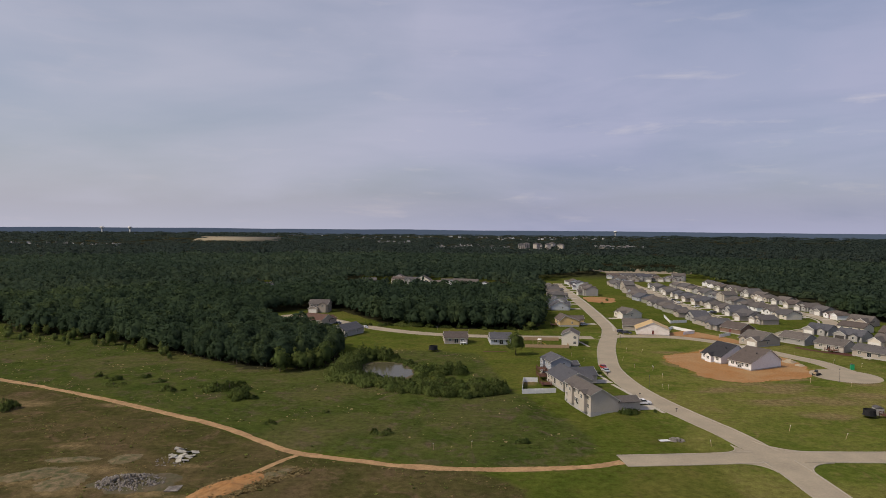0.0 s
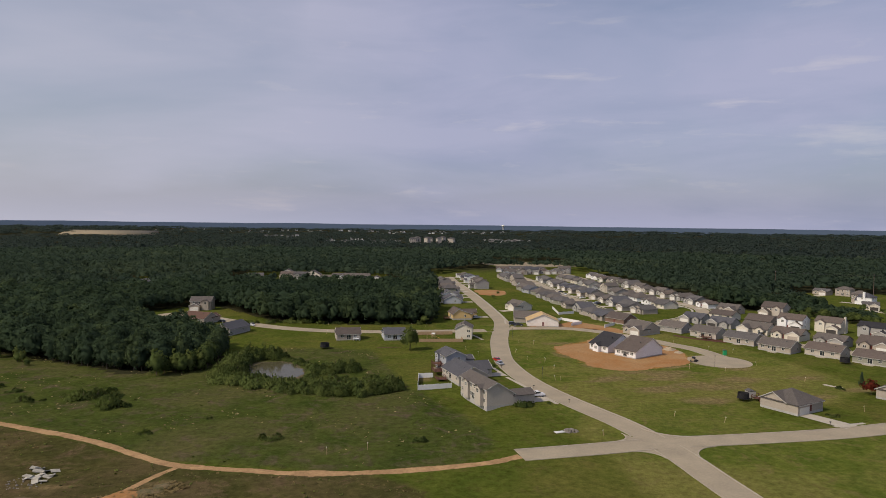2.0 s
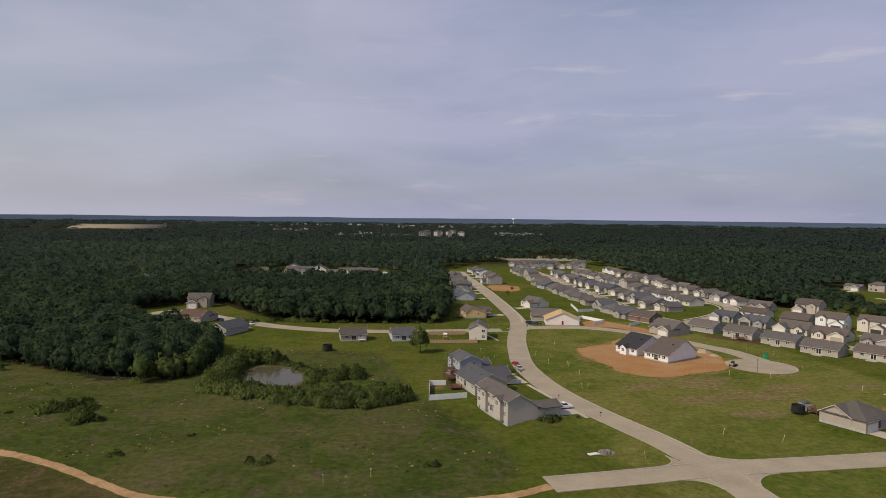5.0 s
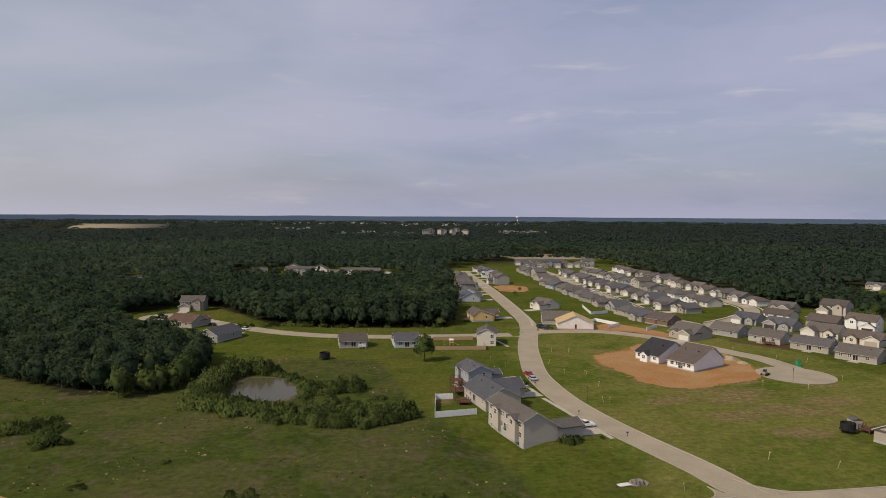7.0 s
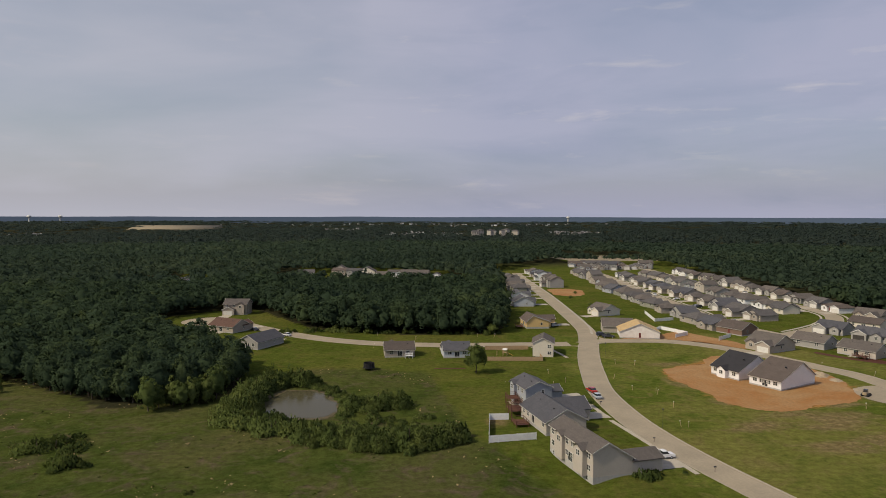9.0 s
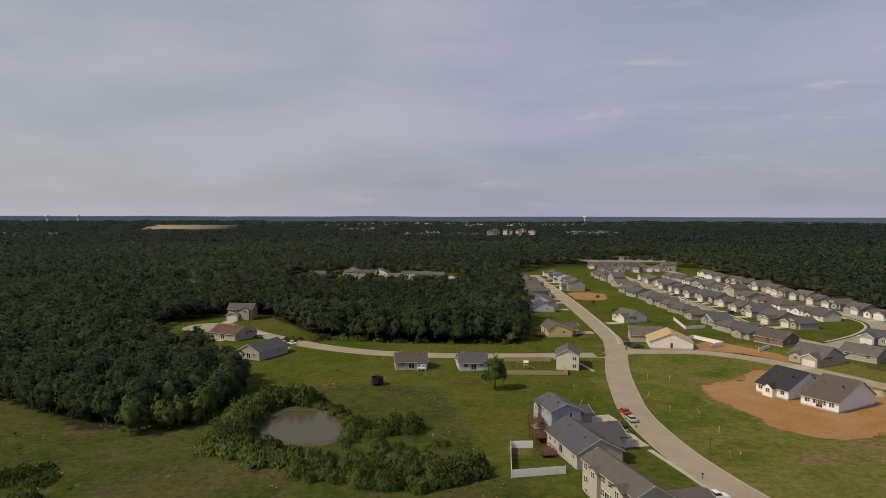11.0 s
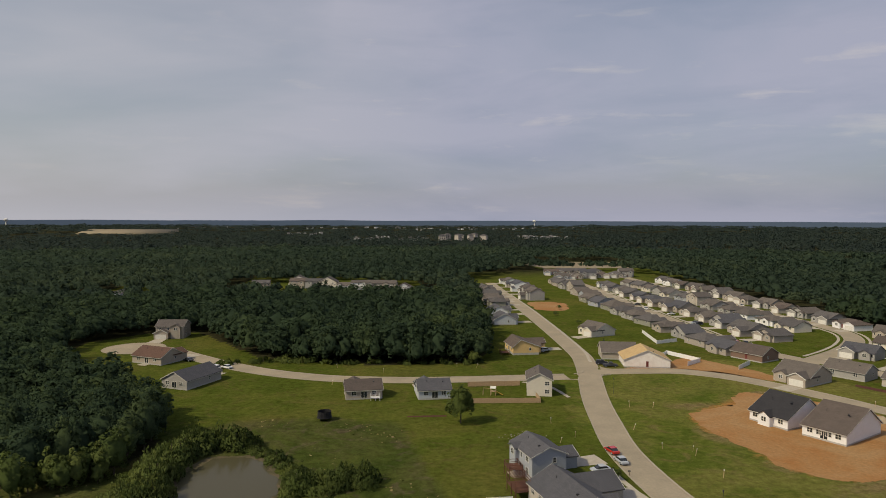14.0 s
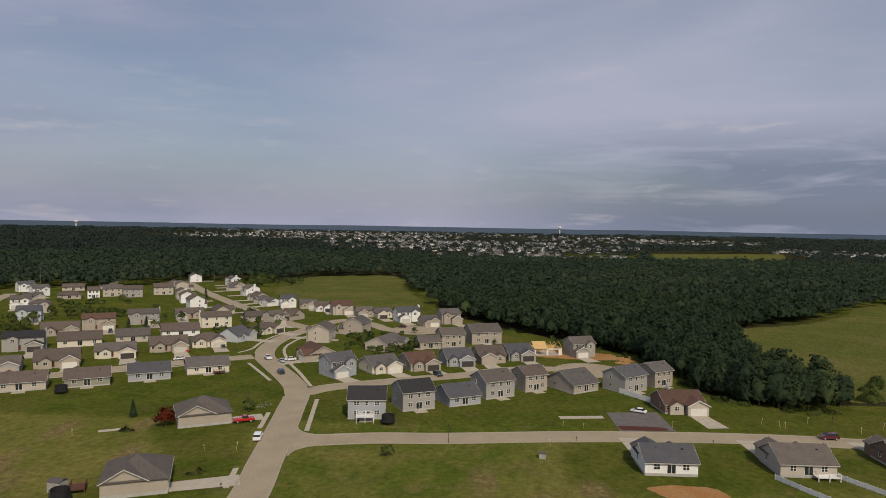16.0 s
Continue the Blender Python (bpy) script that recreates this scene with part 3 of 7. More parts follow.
for k, polys in enumerate((LAWNS + LAWNS_EAST, MEADOWS, SCRUB)):
    w = np.zeros(GX.shape)
    if k == 0:
        w[(GX > 190) | (GY > 375) | (GX < 66)] = 1
    for p in polys:
        w[inside(GX, GY, p)] = 1
    for _ in range(3):
        w[1:-1] = (w[:-2] + 2 * w[1:-1] + w[2:]) / 4
        w[:, 1:-1] = (w[:, :-2] + 2 * w[:, 1:-1] + w[:, 2:]) / 4
    cover[..., k] = w
ny, nx = GX.shape
gi = np.arange(ny * nx).reshape(ny, nx)
gme = np_mesh("ground", np.stack([GX, GY, GZ], -1).reshape(-1, 3), np.stack([gi[:-1, :-1], gi[:-1, 1:], gi[1:, 1:], gi[1:, :-1]], -1).reshape(-1, 4), "ground")
attr = gme.data.color_attributes.new("cover", "FLOAT_COLOR", "POINT")
attr.data.foreach_set("color", cover.astype(np.float32).ravel())
gme.data.attributes.new("worn", "FLOAT", "POINT").data.foreach_set("value", cover[..., 3].astype(np.float32).ravel())
clay = inside(GX, GY, YARD).astype(float)
for _ in range(2):
    clay[1:-1] = (clay[:-2] + clay[1:-1] + clay[2:]) / 3
    clay[:, 1:-1] = (clay[:, :-2] + clay[:, 1:-1] + clay[:, 2:]) / 3
gme.data.attributes.new("clay", "FLOAT", "POINT").data.foreach_set("value", clay.astype(np.float32).ravel())
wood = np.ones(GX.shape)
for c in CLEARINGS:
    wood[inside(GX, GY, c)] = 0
gme.data.attributes.new("wood_floor", "FLOAT", "POINT").data.foreach_set("value", wood.astype(np.float32).ravel())
tagged(gme, "rough green grass with dry brown patches", "grass", kind="structure")

ROADS = {
    "main": ([(88, 60), (85, 120), (84.6, 140), (84.6, 162), (82.0, 184), (78.1, 199), (74.1, 214), (70.8, 231), (69.1, 250), (69.9, 275), (74.2, 298), (80.5, 325), (93.5, 371), (98.8, 405), (107.5, 514), (114, 618), (120, 700)], 8.0),
    "cross": ([(45, 164.2), (66, 166), (84.5, 168), (110, 168.3), (137, 169.3), (158, 172), (178, 174.5), (200, 177.5), (222, 181), (240, 189), (258, 199), (278, 209), (300, 213.5), (325, 213), (352, 207), (378, 200), (385, 192), (372, 178), (352, 164), (356, 146)], 7.6),
    "south": ([(172, 171), (176.5, 150), (178, 131), (182, 101), (184.4, 70), (184.5, 40), (182.2, 16), (178, -30), (172, -120)], 8.0),
    "branch": ([(80, 352), (60, 352), (46, 352), (25, 353), (0, 357.5), (-17, 364.5), (-32, 374), (-48, 388), (-63, 404), (-78, 420), (-92, 425)], 8.0),
    "ovalroad": ([(92, 358), (110, 357.5), (125, 355), (138, 345), (147.5, 330.5), (155, 315), (160, 302), (165, 290), (166, 272)], 7.5),
    "street": ([(204, 760), (200, 723), (194.5, 638), (185, 550), (181.3, 498), (178.5, 454), (175, 411), (177, 388), (182, 371), (186, 364)], 8.0),
    "bend": ([(263, 745), (258, 660), (254, 560), (251, 490), (251, 455), (248, 428), (240, 411), (230, 399), (218, 388), (205, 378.5), (190, 369), (180, 362)], 8.0),
    "upper": ([(364, 398), (383.5, 408.7), (410, 424), (436.6, 439.3), (460, 449.5), (480, 457)], 8.0),
    "lane": ([(191, 366), (192, 356), (196, 345), (207, 322), (223, 294), (237, 269.5), (252, 250), (266, 230), (276, 213)], 8.0),
    "close": ([(218, 180), (228, 172), (236, 158), (244, 143), (252, 126), (262, 112), (266, 98), (266, 80)], 7.5),
    "hill": ([(352, 208), (372, 226), (400, 246), (430, 268), (468, 295), (525, 333), (590, 372)], 8.0),
}
LINES = {k: (smooth_line(p), w) for k, (p, w) in ROADS.items()}


def on_road(q, but=None, margin=0.2):
    for k, (line, w) in LINES.items():
        if k != but and min((q - c).length for c in line) < w / 2 + margin:
            return True
    return False


for i, (key, (line, w)) in enumerate(LINES.items()):
    bm = bmesh.new()
    lo, hi = side_points(line, -w / 2), side_points(line, w / 2)
    z = 0.04 + 0.004 * i
    a, b = [bm.verts.new((*q, z)) for q in lo], [bm.verts.new((*q, z)) for q in hi]
    for k in range(len(line) - 1):
        bm.faces.new((a[k], a[k + 1], b[k + 1], b[k]))
    tagged(part("road", bm, "concrete"), "pale grey-tan concrete residential street", "road", kind="structure")
    for pts, s in ((lo, -1), (hi, 1)):
        outer = side_points(line, s * (w / 2 + 0.32))
        bm = bmesh.new()
        for k in range(len(line) - 1):
            if on_road((pts[k] + pts[k + 1]) / 2, key) or on_road(outer[k], key):
                continue
            vs = [bm.verts.new((*q, zz)) for q, zz in ((pts[k], 0), (pts[k + 1], 0), (outer[k + 1], 0), (outer[k], 0), (pts[k], 0.14), (pts[k + 1], 0.14), (outer[k + 1], 0.16), (outer[k], 0.16))]
            fs = [bm.faces.new([vs[j] for j in q]) for q in ((0, 1, 5, 4), (4, 5, 6, 7), (7, 6, 2, 3))]
            bmesh.ops.recalc_face_normals(bm, faces=fs)
        if len(bm.faces):
            tagged(part("curb", bm, "curb"), "low concrete curb along the street", "curb", kind="structure")
        else:
            bm.free()


def fillet(x, y, ax, ay, bx, by, r, z=0.034):
    """The flared corner of a junction: the corner point and the ways along its two kerbs."""
    c, a, b = Vector((x, y)), Vector((ax, ay)).normalized(), Vector((bx, by)).normalized()
    ang = a.angle(b)
    cut = r / math.tan(ang / 2)
    o = c + (a + b).normalized() * (r / math.sin(ang / 2))
    p, q = c + a * cut - o, c + b * cut - o
    bm = bmesh.new()
    arc = [p.lerp(q, t / 8).normalized() * r + o for t in range(9)]
    back = c - (a + b).normalized() * 1.5
    vs = [bm.verts.new((*v, z)) for v in [back, *arc]]
    for k in range(1, 9):
        f = bm.faces.new((vs[0], vs[k], vs[k + 1]))
        f.normal_update()
        if f.normal.z < 0:
            f.normal_flip()
    tagged(part("road_corner", bm, "concrete"), "flared concrete corner of a street junction", "road", kind="structure")
    bm = bmesh.new()
    for k in range(8):
        n0, n1 = (arc[k] - o).normalized(), (arc[k + 1] - o).normalized()
        vs = [bm.verts.new(v) for v in ((*arc[k], 0), (*arc[k + 1], 0), (*(arc[k + 1] - n1 * 0.32), 0), (*(arc[k] - n0 * 0.32), 0), (*arc[k], .14), (*arc[k + 1], .14), (*(arc[k + 1] - n1 * 0.32), .16), (*(arc[k] - n0 * 0.32), .16))]
        fs = [bm.faces.new([vs[j] for j in q]) for q in ((0, 1, 5, 4), (4, 5, 6, 7), (7, 6, 2, 3))]
        bmesh.ops.recalc_face_normals(bm, faces=fs)
    tagged(part("curb", bm, "curb"), "low concrete curb round the corner", "curb", kind="structure")


fillet(79.5, 171.5, -0.3, 1, -1, -0.1, 5)
fillet(87.5, 172, -0.3, 1, 1, 0, 12)
fillet(88.6, 164, 0, -1, 1, 0, 9)
fillet(80.5, 163, 0, -1, -1, 0, 6)
fillet(168.8, 168.9, 0.2, -1, -1, -0.12, 8)
fillet(176.6, 170.1, 0.2, -1, 1, 0.14, 7)
fillet(86, 348, -0.27, -1, -1, 0, 5)
fillet(88, 356, 0.2, 1, -1, 0, 5)
fillet(92, 353.5, -0.25, -1, 1, -0.05, 6)
fillet(97, 361.5, 0.1, 1, 1, -0.05, 5)

# cul-de-sac bulbs at the ends of the short streets
for cx, cy, r in ((160.5, 263.5, 12.8), (-92, 424, 13), (354, 152, 14), (266, 78, 13)):
    bm = bmesh.new()
    vs = [bm.verts.new((cx + r * math.cos(a * math.pi / 24), cy + r * math.sin(a * math.pi / 24), 0.09)) for a in range(48)]
    bm.faces.new(vs)
    tagged(part("cul_de_sac", bm, "concrete"), "round concrete turning circle", "road", kind="structure")

# soil, lawns and other flat areas
flat_patch("dirt_yard", YARD, 0.02, "clay", 1.2, label="bare orange clay round a house under construction", category="soil")
flat_patch("dirt_yard", [(104, 361.5), (112, 361), (126, 360), (140, 352), (150, 338), (156, 342), (150, 362), (140, 378), (127, 372)], 0.02, "clay", 0.8, label="bare orange clay verge beside the street", category="soil")
flat_patch("dirt_yard", [(116, 528), (124, 520), (137, 528), (142, 556), (130, 565), (118, 560)], 0.02, "clay", 1.0, label="bare orange clay lot in the development", category="soil")



def ribbon(name, pts, w, z, mat, label, category, wob=0.25):
    line = smooth_line(pts, 0.7)
    lo, hi = side_points(line, -w / 2), side_points(line, w / 2)
    bm = bmesh.new()

    def edge(q, k):
        return Vector((0, (noise.noise((q.x * .13, q.y * .13, k)) + 0.5 * noise.noise((q.x * .9, q.y * .9, k))) * wob))
    a = [bm.verts.new((*(q + edge(q, 1)), z)) for q in lo]
    b = [bm.verts.new((*(q + edge(q, 5)), z)) for q in hi]
    for k in range(len(line) - 1):
        bm.faces.new((a[k], a[k + 1], b[k + 1], b[k]))
    return tagged(part(name, bm, mat), label, category, kind="structure")


TRACK_LINE = smooth_line([(-260, 290), (-163, 245), (-83, 202), (-45, 174), (-22, 163), (16, 157.5), (45, 163)], 3.0)
ribbon("dirt_path", [(-260, 290), (-210, 266), (-163, 245), (-121, 224), (-83, 202), (-61, 188), (-45, 174), (-37, 168.2), (-22, 163), (-4, 158.5), (16, 157.5), (34, 159.5), (45, 163)], 2.6, 0.03, "track", "orange-brown dirt track across the meadow", "path", 0.7)
ribbon("dirt_path", [(-35.5, 167.5), (-41, 159), (-46, 149), (-50, 138), (-55, 120)], 1.5, 0.034, "track", "worn dirt side track", "path", 0.8)

# ---- houses ----
HOUSES = {}


def gable(w, d, h, pitch, over, along_x):
    """Half the span and the ridge's height of a gable roof."""
    half = (d if along_x else w) / 2
    return half, h + half * pitch


MESHES = {}


def shared(key, name, make, mat, parent, m):
    """An object on a mesh that alike pieces share."""
    if key not in MESHES:
        bm = bmesh.new()
        make(bm)
        bm.normal_update()
        me = bpy.data.meshes.new(name)
        bm.to_mesh(me)
        bm.free()
        me.materials.append(M[mat])
        MESHES[key] = me
    ob = new(name, MESHES[key])
    ob.parent = parent
    ob.matrix_local = m
    return ob


def lattice(bm, xs, zs, holes, y0, y1):
    """A flat frame in x and z in one piece, with openings at the given cells."""
    solid = {(i, k) for i in range(len(xs) - 1) for k in range(len(zs) - 1)} - set(holes)
    va = {(i, k): bm.verts.new((x, y0, z)) for i, x in enumerate(xs) for k, z in enumerate(zs)}
    vb = {(i, k): bm.verts.new((x, y1, z)) for i, x in enumerate(xs) for k, z in enumerate(zs)}
    for i, k in solid:
        bm.faces.new((va[i, k], va[i + 1, k], va[i + 1, k + 1], va[i, k + 1]))
        bm.faces.new((vb[i, k + 1], vb[i + 1, k + 1], vb[i + 1, k], vb[i, k]))
        for (di, dk), (p, q) in (((0, -1), ((i + 1, k), (i, k))), ((1, 0), ((i + 1, k + 1), (i + 1, k))), ((0, 1), ((i, k + 1), (i + 1, k + 1))), ((-1, 0), ((i, k), (i, k + 1)))):
            if (i + di, k + dk) not in solid:
                bm.faces.new((va[p], va[q], vb[q], vb[p]))


def window(parent, u, z, ww, hh, side, w, d, name="window", shutters=None, small=False):
    """One window on a wall: a white frame standing proud with dark panes behind it."""
    if side in "fb":
        m = Matrix.Translation((u, -d / 2 if side == "f" else d / 2, z)) @ Matrix.Rotation(0 if side == "f" else math.pi, 4, "Z")
    else:
        m = Matrix.Translation((-w / 2 if side == "l" else w / 2, u, z)) @ Matrix.Rotation(-math.pi / 2 if side == "l" else math.pi / 2, 4, "Z")
    t = 0.1

    def frame_of(bm):
        zs = [0, t, hh / 2 - 0.03, hh / 2 + 0.03, hh - t, hh]
        if ww > 1.4:
            lattice(bm, [-ww / 2, -ww / 2 + t, -0.06, 0.06, ww / 2 - t, ww / 2], zs, [(1, 1), (3, 1), (1, 3), (3, 3)], -0.07, 0.01)
        else:
            lattice(bm, [-ww / 2, -ww / 2 + t, ww / 2 - t, ww / 2], zs, [(1, 1), (1, 3)], -0.07, 0.01)
    if small:
        def both(bm):
            frame_of(bm)
            n = len(bm.faces)
            box(bm, -ww / 2 + t, ww / 2 - t, -0.03, 0.012, t, hh - t)
            bm.faces.ensure_lookup_table()
            for f in bm.faces[n:]:
                f.material_index = 1
        win = shared(("both", ww, hh), name, both, "trim", parent, m)
        if len(win.data.materials) < 2:
            win.data.materials.append(M["glass"])
        return win
    win = shared(("frame", ww, hh), name, frame_of, "trim", parent, m)
    shared(("pane", ww, hh), "pane", lambda bm: box(bm, -ww / 2 + t, ww / 2 - t, -0.03, 0.012, t, hh - t), "glass", win, Matrix())
    if shutters:
        for s in (-1, 1):
            shared(("shutter", ww, hh, s, shutters), "shutter", lambda bm: box(bm, *sorted((s * (ww / 2 + 0.04), s * (ww / 2 + 0.36))), -0.05, 0.01, 0, hh), shutters, win, Matrix())
    return win


def gable_roof(bm, w, d, h, pitch, over, along_x, thick=0.2, x0=0.0, y0=0.0, apex=0.0, left=None):
    """Two roof slabs with eaves and rakes, closed, over a body of w by d. apex: the ridge's shift from the middle, in half spans. left: the height of the one eave where it differs."""
    half, ridge = gable(w, d, h, pitch, over, along_x)
    span, run = half + over, (w if along_x else d) / 2 + over * 0.8
    ax = apex * half
    rise = ridge - h
    hl = h if left is None else left + 0.02
    za, zb = hl - over * (ridge - hl) / (half + ax), h - over * rise / (half - ax)
    out = [(-span, za), (ax, ridge), (span, zb), (span, zb + thick), (ax, ridge + thick * 1.15), (-span, za + thick)]
    m = Matrix.Translation((x0, y0, 0))
    prism(bm, out, -run, run, swap=along_x, m=m)


def hip_roof(bm, w, d, h, pitch, over, thick=0.18, x0=0.0, y0=0.0):
    a, b = w / 2 + over, d / 2 + over
    s = min(a, b)
    zr = h + (s - over) * pitch
    z_e = h - over * pitch
    base = [bm.verts.new((x0 + x, y0 + y, z_e)) for x, y in ((-a, -b), (a, -b), (a, b), (-a, b))]
    top = [bm.verts.new((v.co.x, v.co.y, z_e + thick)) for v in base]
    if a >= b:
        r = [bm.verts.new((x0 - (a - s), y0, zr + thick)), bm.verts.new((x0 + (a - s) + 0.001, y0, zr + thick))]
        fs = [(top[0], top[1], r[1], r[0]), (top[1], top[2], r[1]), (top[2], top[3], r[0], r[1]), (top[3], top[0], r[0])]
    else:
        r = [bm.verts.new((x0, y0 - (b - s), zr + thick)), bm.verts.new((x0, y0 + (b - s) + 0.001, zr + thick))]
        fs = [(top[0], top[1], r[0]), (top[1], top[2], r[1], r[0]), (top[2], top[3], r[1]), (top[3], top[0], r[0], r[1])]
    fs = [bm.faces.new(q) for q in fs] + [bm.faces.new(base[::-1])]
    for i in range(4):
        fs.append(bm.faces.new((base[i], base[(i + 1) % 4], top[(i + 1) % 4], top[i])))
    bmesh.ops.recalc_face_normals(bm, faces=fs)


def garage_door(parent, u, y, ww, mat="trim"):
    def make(bm):
        outline = [(0.01, 0.05), (0.01, 2.3)]
        for k in range(3, -1, -1):
            outline += [(-0.06, 0.08 + k * 0.55 + 0.5), (-0.06, 0.08 + k * 0.55)] + ([(-0.03, 0.06 + k * 0.55), (-0.03, 0.04 + k * 0.55)] if k else [])
        prism(bm, outline, -ww / 2, ww / 2, swap=True)
    return shared(("gdoor", ww, mat), "garage_door", make, mat, parent, Matrix.Translation((u, y, 0)))


def house(x, y, face, w=14.0, d=10.0, storeys=1, wall="tan", roof="r_brown", style="gable", wing=1, garage=None, ridge="x", pitch=0.5,
          back=(0.2, 0.5, 0.8), sides=1, label="", category="house", base=0.45, gdoor="trim", shutters=None, drive=9.0, chimney=False, gable_wall=None, gp=2.6, gw=6.4, apex=0.0, far=False, cross=True, bays=(), front_h=None, sink=0.3):
    """A detached house. face: the angle of the way its front looks, from +x. wing: side of the front garage (-1, 1) or 0 for none."""
    top = new("house", None)
    top.matrix_world = Matrix.Translation((x, y, 0)) @ Matrix.Rotation(radians(face + 90), 4, "Z")
    h = base + (2.6 if storeys == 1 else 5.3)
    floor_z = base
    over = 0.45
    alx = ridge == "x"
    if not far:
        bm = bmesh.new()
        box(bm, -w / 2 - 0.02, w / 2 + 0.02, -d / 2 - 0.02, d / 2 + 0.02, -sink, base)
        part("foundation", bm, "foundation", top)
    else:
        base = -0.2
    bm = bmesh.new()
    if style == "gable":
        half, zr = gable(w, d, h, pitch, over, alx)
        prism(bm, [(-half, base), (-half, front_h or h), (apex * half, zr), (half, h), (half, base)], -(w if alx else d) / 2, (w if alx else d) / 2, swap=alx)
    else:
        box(bm, -w / 2, w / 2, -d / 2, d / 2, base, h)
    part("wall", bm, wall, top)
    bm = bmesh.new()
    if style == "gable":
        gable_roof(bm, w, d, h + 0.02, pitch, over, alx, apex=apex, left=front_h)
    else:
        hip_roof(bm, w, d, h + 0.02, pitch, over)
    main_roof = part("roof", bm, roof, top)
    # gutters under the eaves
    for s in () if far else (-1, 1):
        bm = bmesh.new()
        if alx or style == "hip":
            ez = (front_h if front_h and s < 0 else h) - over * pitch
            box(bm, -w / 2 - 0.3, w / 2 + 0.3, s * (d / 2 + over) - 0.06, s * (d / 2 + over) + 0.06, ez - 0.1, ez + 0.06)
        else:
            box(bm, s * (w / 2 + over) - 0.06, s * (w / 2 + over) + 0.06, -d / 2 - 0.3, d / 2 + 0.3, h - over * pitch - 0.1, h - over * pitch + 0.06)
        part("gutter", bm, "fascia", top)
    # white rake boards along the gable edges
    if style == "gable" and not far:
        for s in (-1, 1):
            half, zr = gable(w, d, h, pitch, over, alx)
            run = (w if alx else d) / 2 + over * 0.8
            sp, ax = half + over, apex * half
            hf = front_h or h
            za, zb = hf - over * (zr - hf) / (half + ax), h - over * (zr - h) / (half - ax)
            bm = bmesh.new()
            prism(bm, [(-sp, za - 0.06), (ax, zr - 0.06), (sp, zb - 0.06), (sp, zb + 0.2), (ax, zr + 0.24), (-sp, za + 0.2)], *sorted((s * (run + 0.003), s * (run + 0.05))), swap=alx)
            part("rake_board", bm, "fascia", top)
    # front garage wing with its own gable
    if wing:
        gx = wing * (w / 2 - gw / 2 - 0.05)
        gh = floor_z + 2.55
        bm = bmesh.new()
        ghalf, gz = gable(gw, gp, gh, pitch, over, False)
        m = Matrix.Translation((gx, -d / 2, 0))
        prism(bm, [(-ghalf, floor_z - 0.4), (-ghalf, gh), (0, gz), (ghalf, gh), (ghalf, floor_z - 0.4)], -gp, -0.01 if storeys == 2 else d * 0.3, m=m)
        part("garage_wing", bm, gable_wall or wall, top)
        bm = bmesh.new()
        run = gp + (0.0 if storeys == 2 else d * 0.42)
        gable_roof(bm, gw, run, gh + 0.02, pitch, 0.4, False, x0=gx, y0=-d / 2 - gp + run / 2)
        part("garage_roof", bm, roof, top)
        bm = bmesh.new()
        ge = 0.4 * pitch
        prism(bm, [(gx - gw / 2 - 0.4, gh - ge - 0.08), (gx, gz - 0.1), (gx + gw / 2 + 0.4, gh - ge - 0.08), (gx + gw / 2 + 0.4, gh - ge + 0.2), (gx, gz + 0.22), (gx - gw / 2 - 0.4, gh - ge + 0.2)], -d / 2 - gp - 0.42, -d / 2 - gp - 0.34)
        part("gable_trim", bm, "trim", top)
        garage_door(top, gx, -d / 2 - gp, 4.9, gdoor)
        fx = -wing * 1.2
    else:
        fx = 0.0
        if garage is not None:
            garage_door(top, garage * (w / 2 - 3.3), -d / 2, 4.9, gdoor)
    bm = bmesh.new()
    box(bm, fx - 0.47, fx + 0.47, -d / 2 - 0.05, -d / 2 + 0.01, floor_z, floor_z + 2.08)
    part("front_door", bm, "door_red", top)
    levels = [floor_z + 0.85] if storeys == 1 else [floor_z + 0.85, floor_z + 3.45]
    for lv, z in enumerate(levels):
        for u in back:
            if lv == 0 and u == 0.5 and len(back) > 2:
                continue
            window(top, (0.5 - u) * (w - 1), z, 1.5 if u != 0.5 else 0.9, 1.35, "b", w, d, small=far)
        for u in ((-wing * 0.30, -wing * 0.42) if storeys == 1 else (-0.34, -0.05, 0.3)):
            if front_h and lv:
                continue
            if lv == 0 and storeys == 2 and wing and u * wing > 0:
                continue
            if abs(u * w - fx) > 1.2:
                window(top, u * w, z, 1.0, 1.4, "f", w, d, shutters=shutters, small=far)
        if sides:
            for sd in "lr":
                for u in ((-0.15,) if sides == 1 else (-0.28, 0.22)):
                    window(top, u * d, z, 0.9, 1.3, sd, w, d)
    if len(back) > 2:
        # sliding door at the back
        pm = Matrix.Translation((0, d / 2, floor_z)) @ Matrix.Rotation(math.pi, 4, "Z")
        sl = shared(("patio",), "patio_door", lambda bm: lattice(bm, [-1.0, -0.9, -0.05, 0.05, 0.9, 1.0], [0, 0.08, 2.0, 2.1], [(1, 1), (3, 1)], -0.07, 0.01), "trim", top, pm)
        shared(("patiopane",), "pane", lambda bm: box(bm, -0.9, 0.9, -0.03, 0.012, 0.08, 2.0), "glass", sl, Matrix())
    if len(back) > 2 and base < 0.5 and sink < 1 and not far and storeys * w > 12:
        bm = bmesh.new()
        box(bm, -1.9, 1.9, d / 2 + 0.03, d / 2 + 2.8, -0.1, 0.12)
        part("patio", bm, "walkway", top, "pale concrete patio slab")
    # a smaller cross gable over the entrance, and a bay at the back where there is one
    extras = [(-wing * w * 0.24, -1, 4.2, 1.2)] if wing and cross else []
    extras += [(u * w, 1, bw, out) for u, bw, out in bays]
    for ex, sgn, ew, out in extras:
        eh = h - 0.15
        ez = eh + ew / 2 * pitch * 1.15
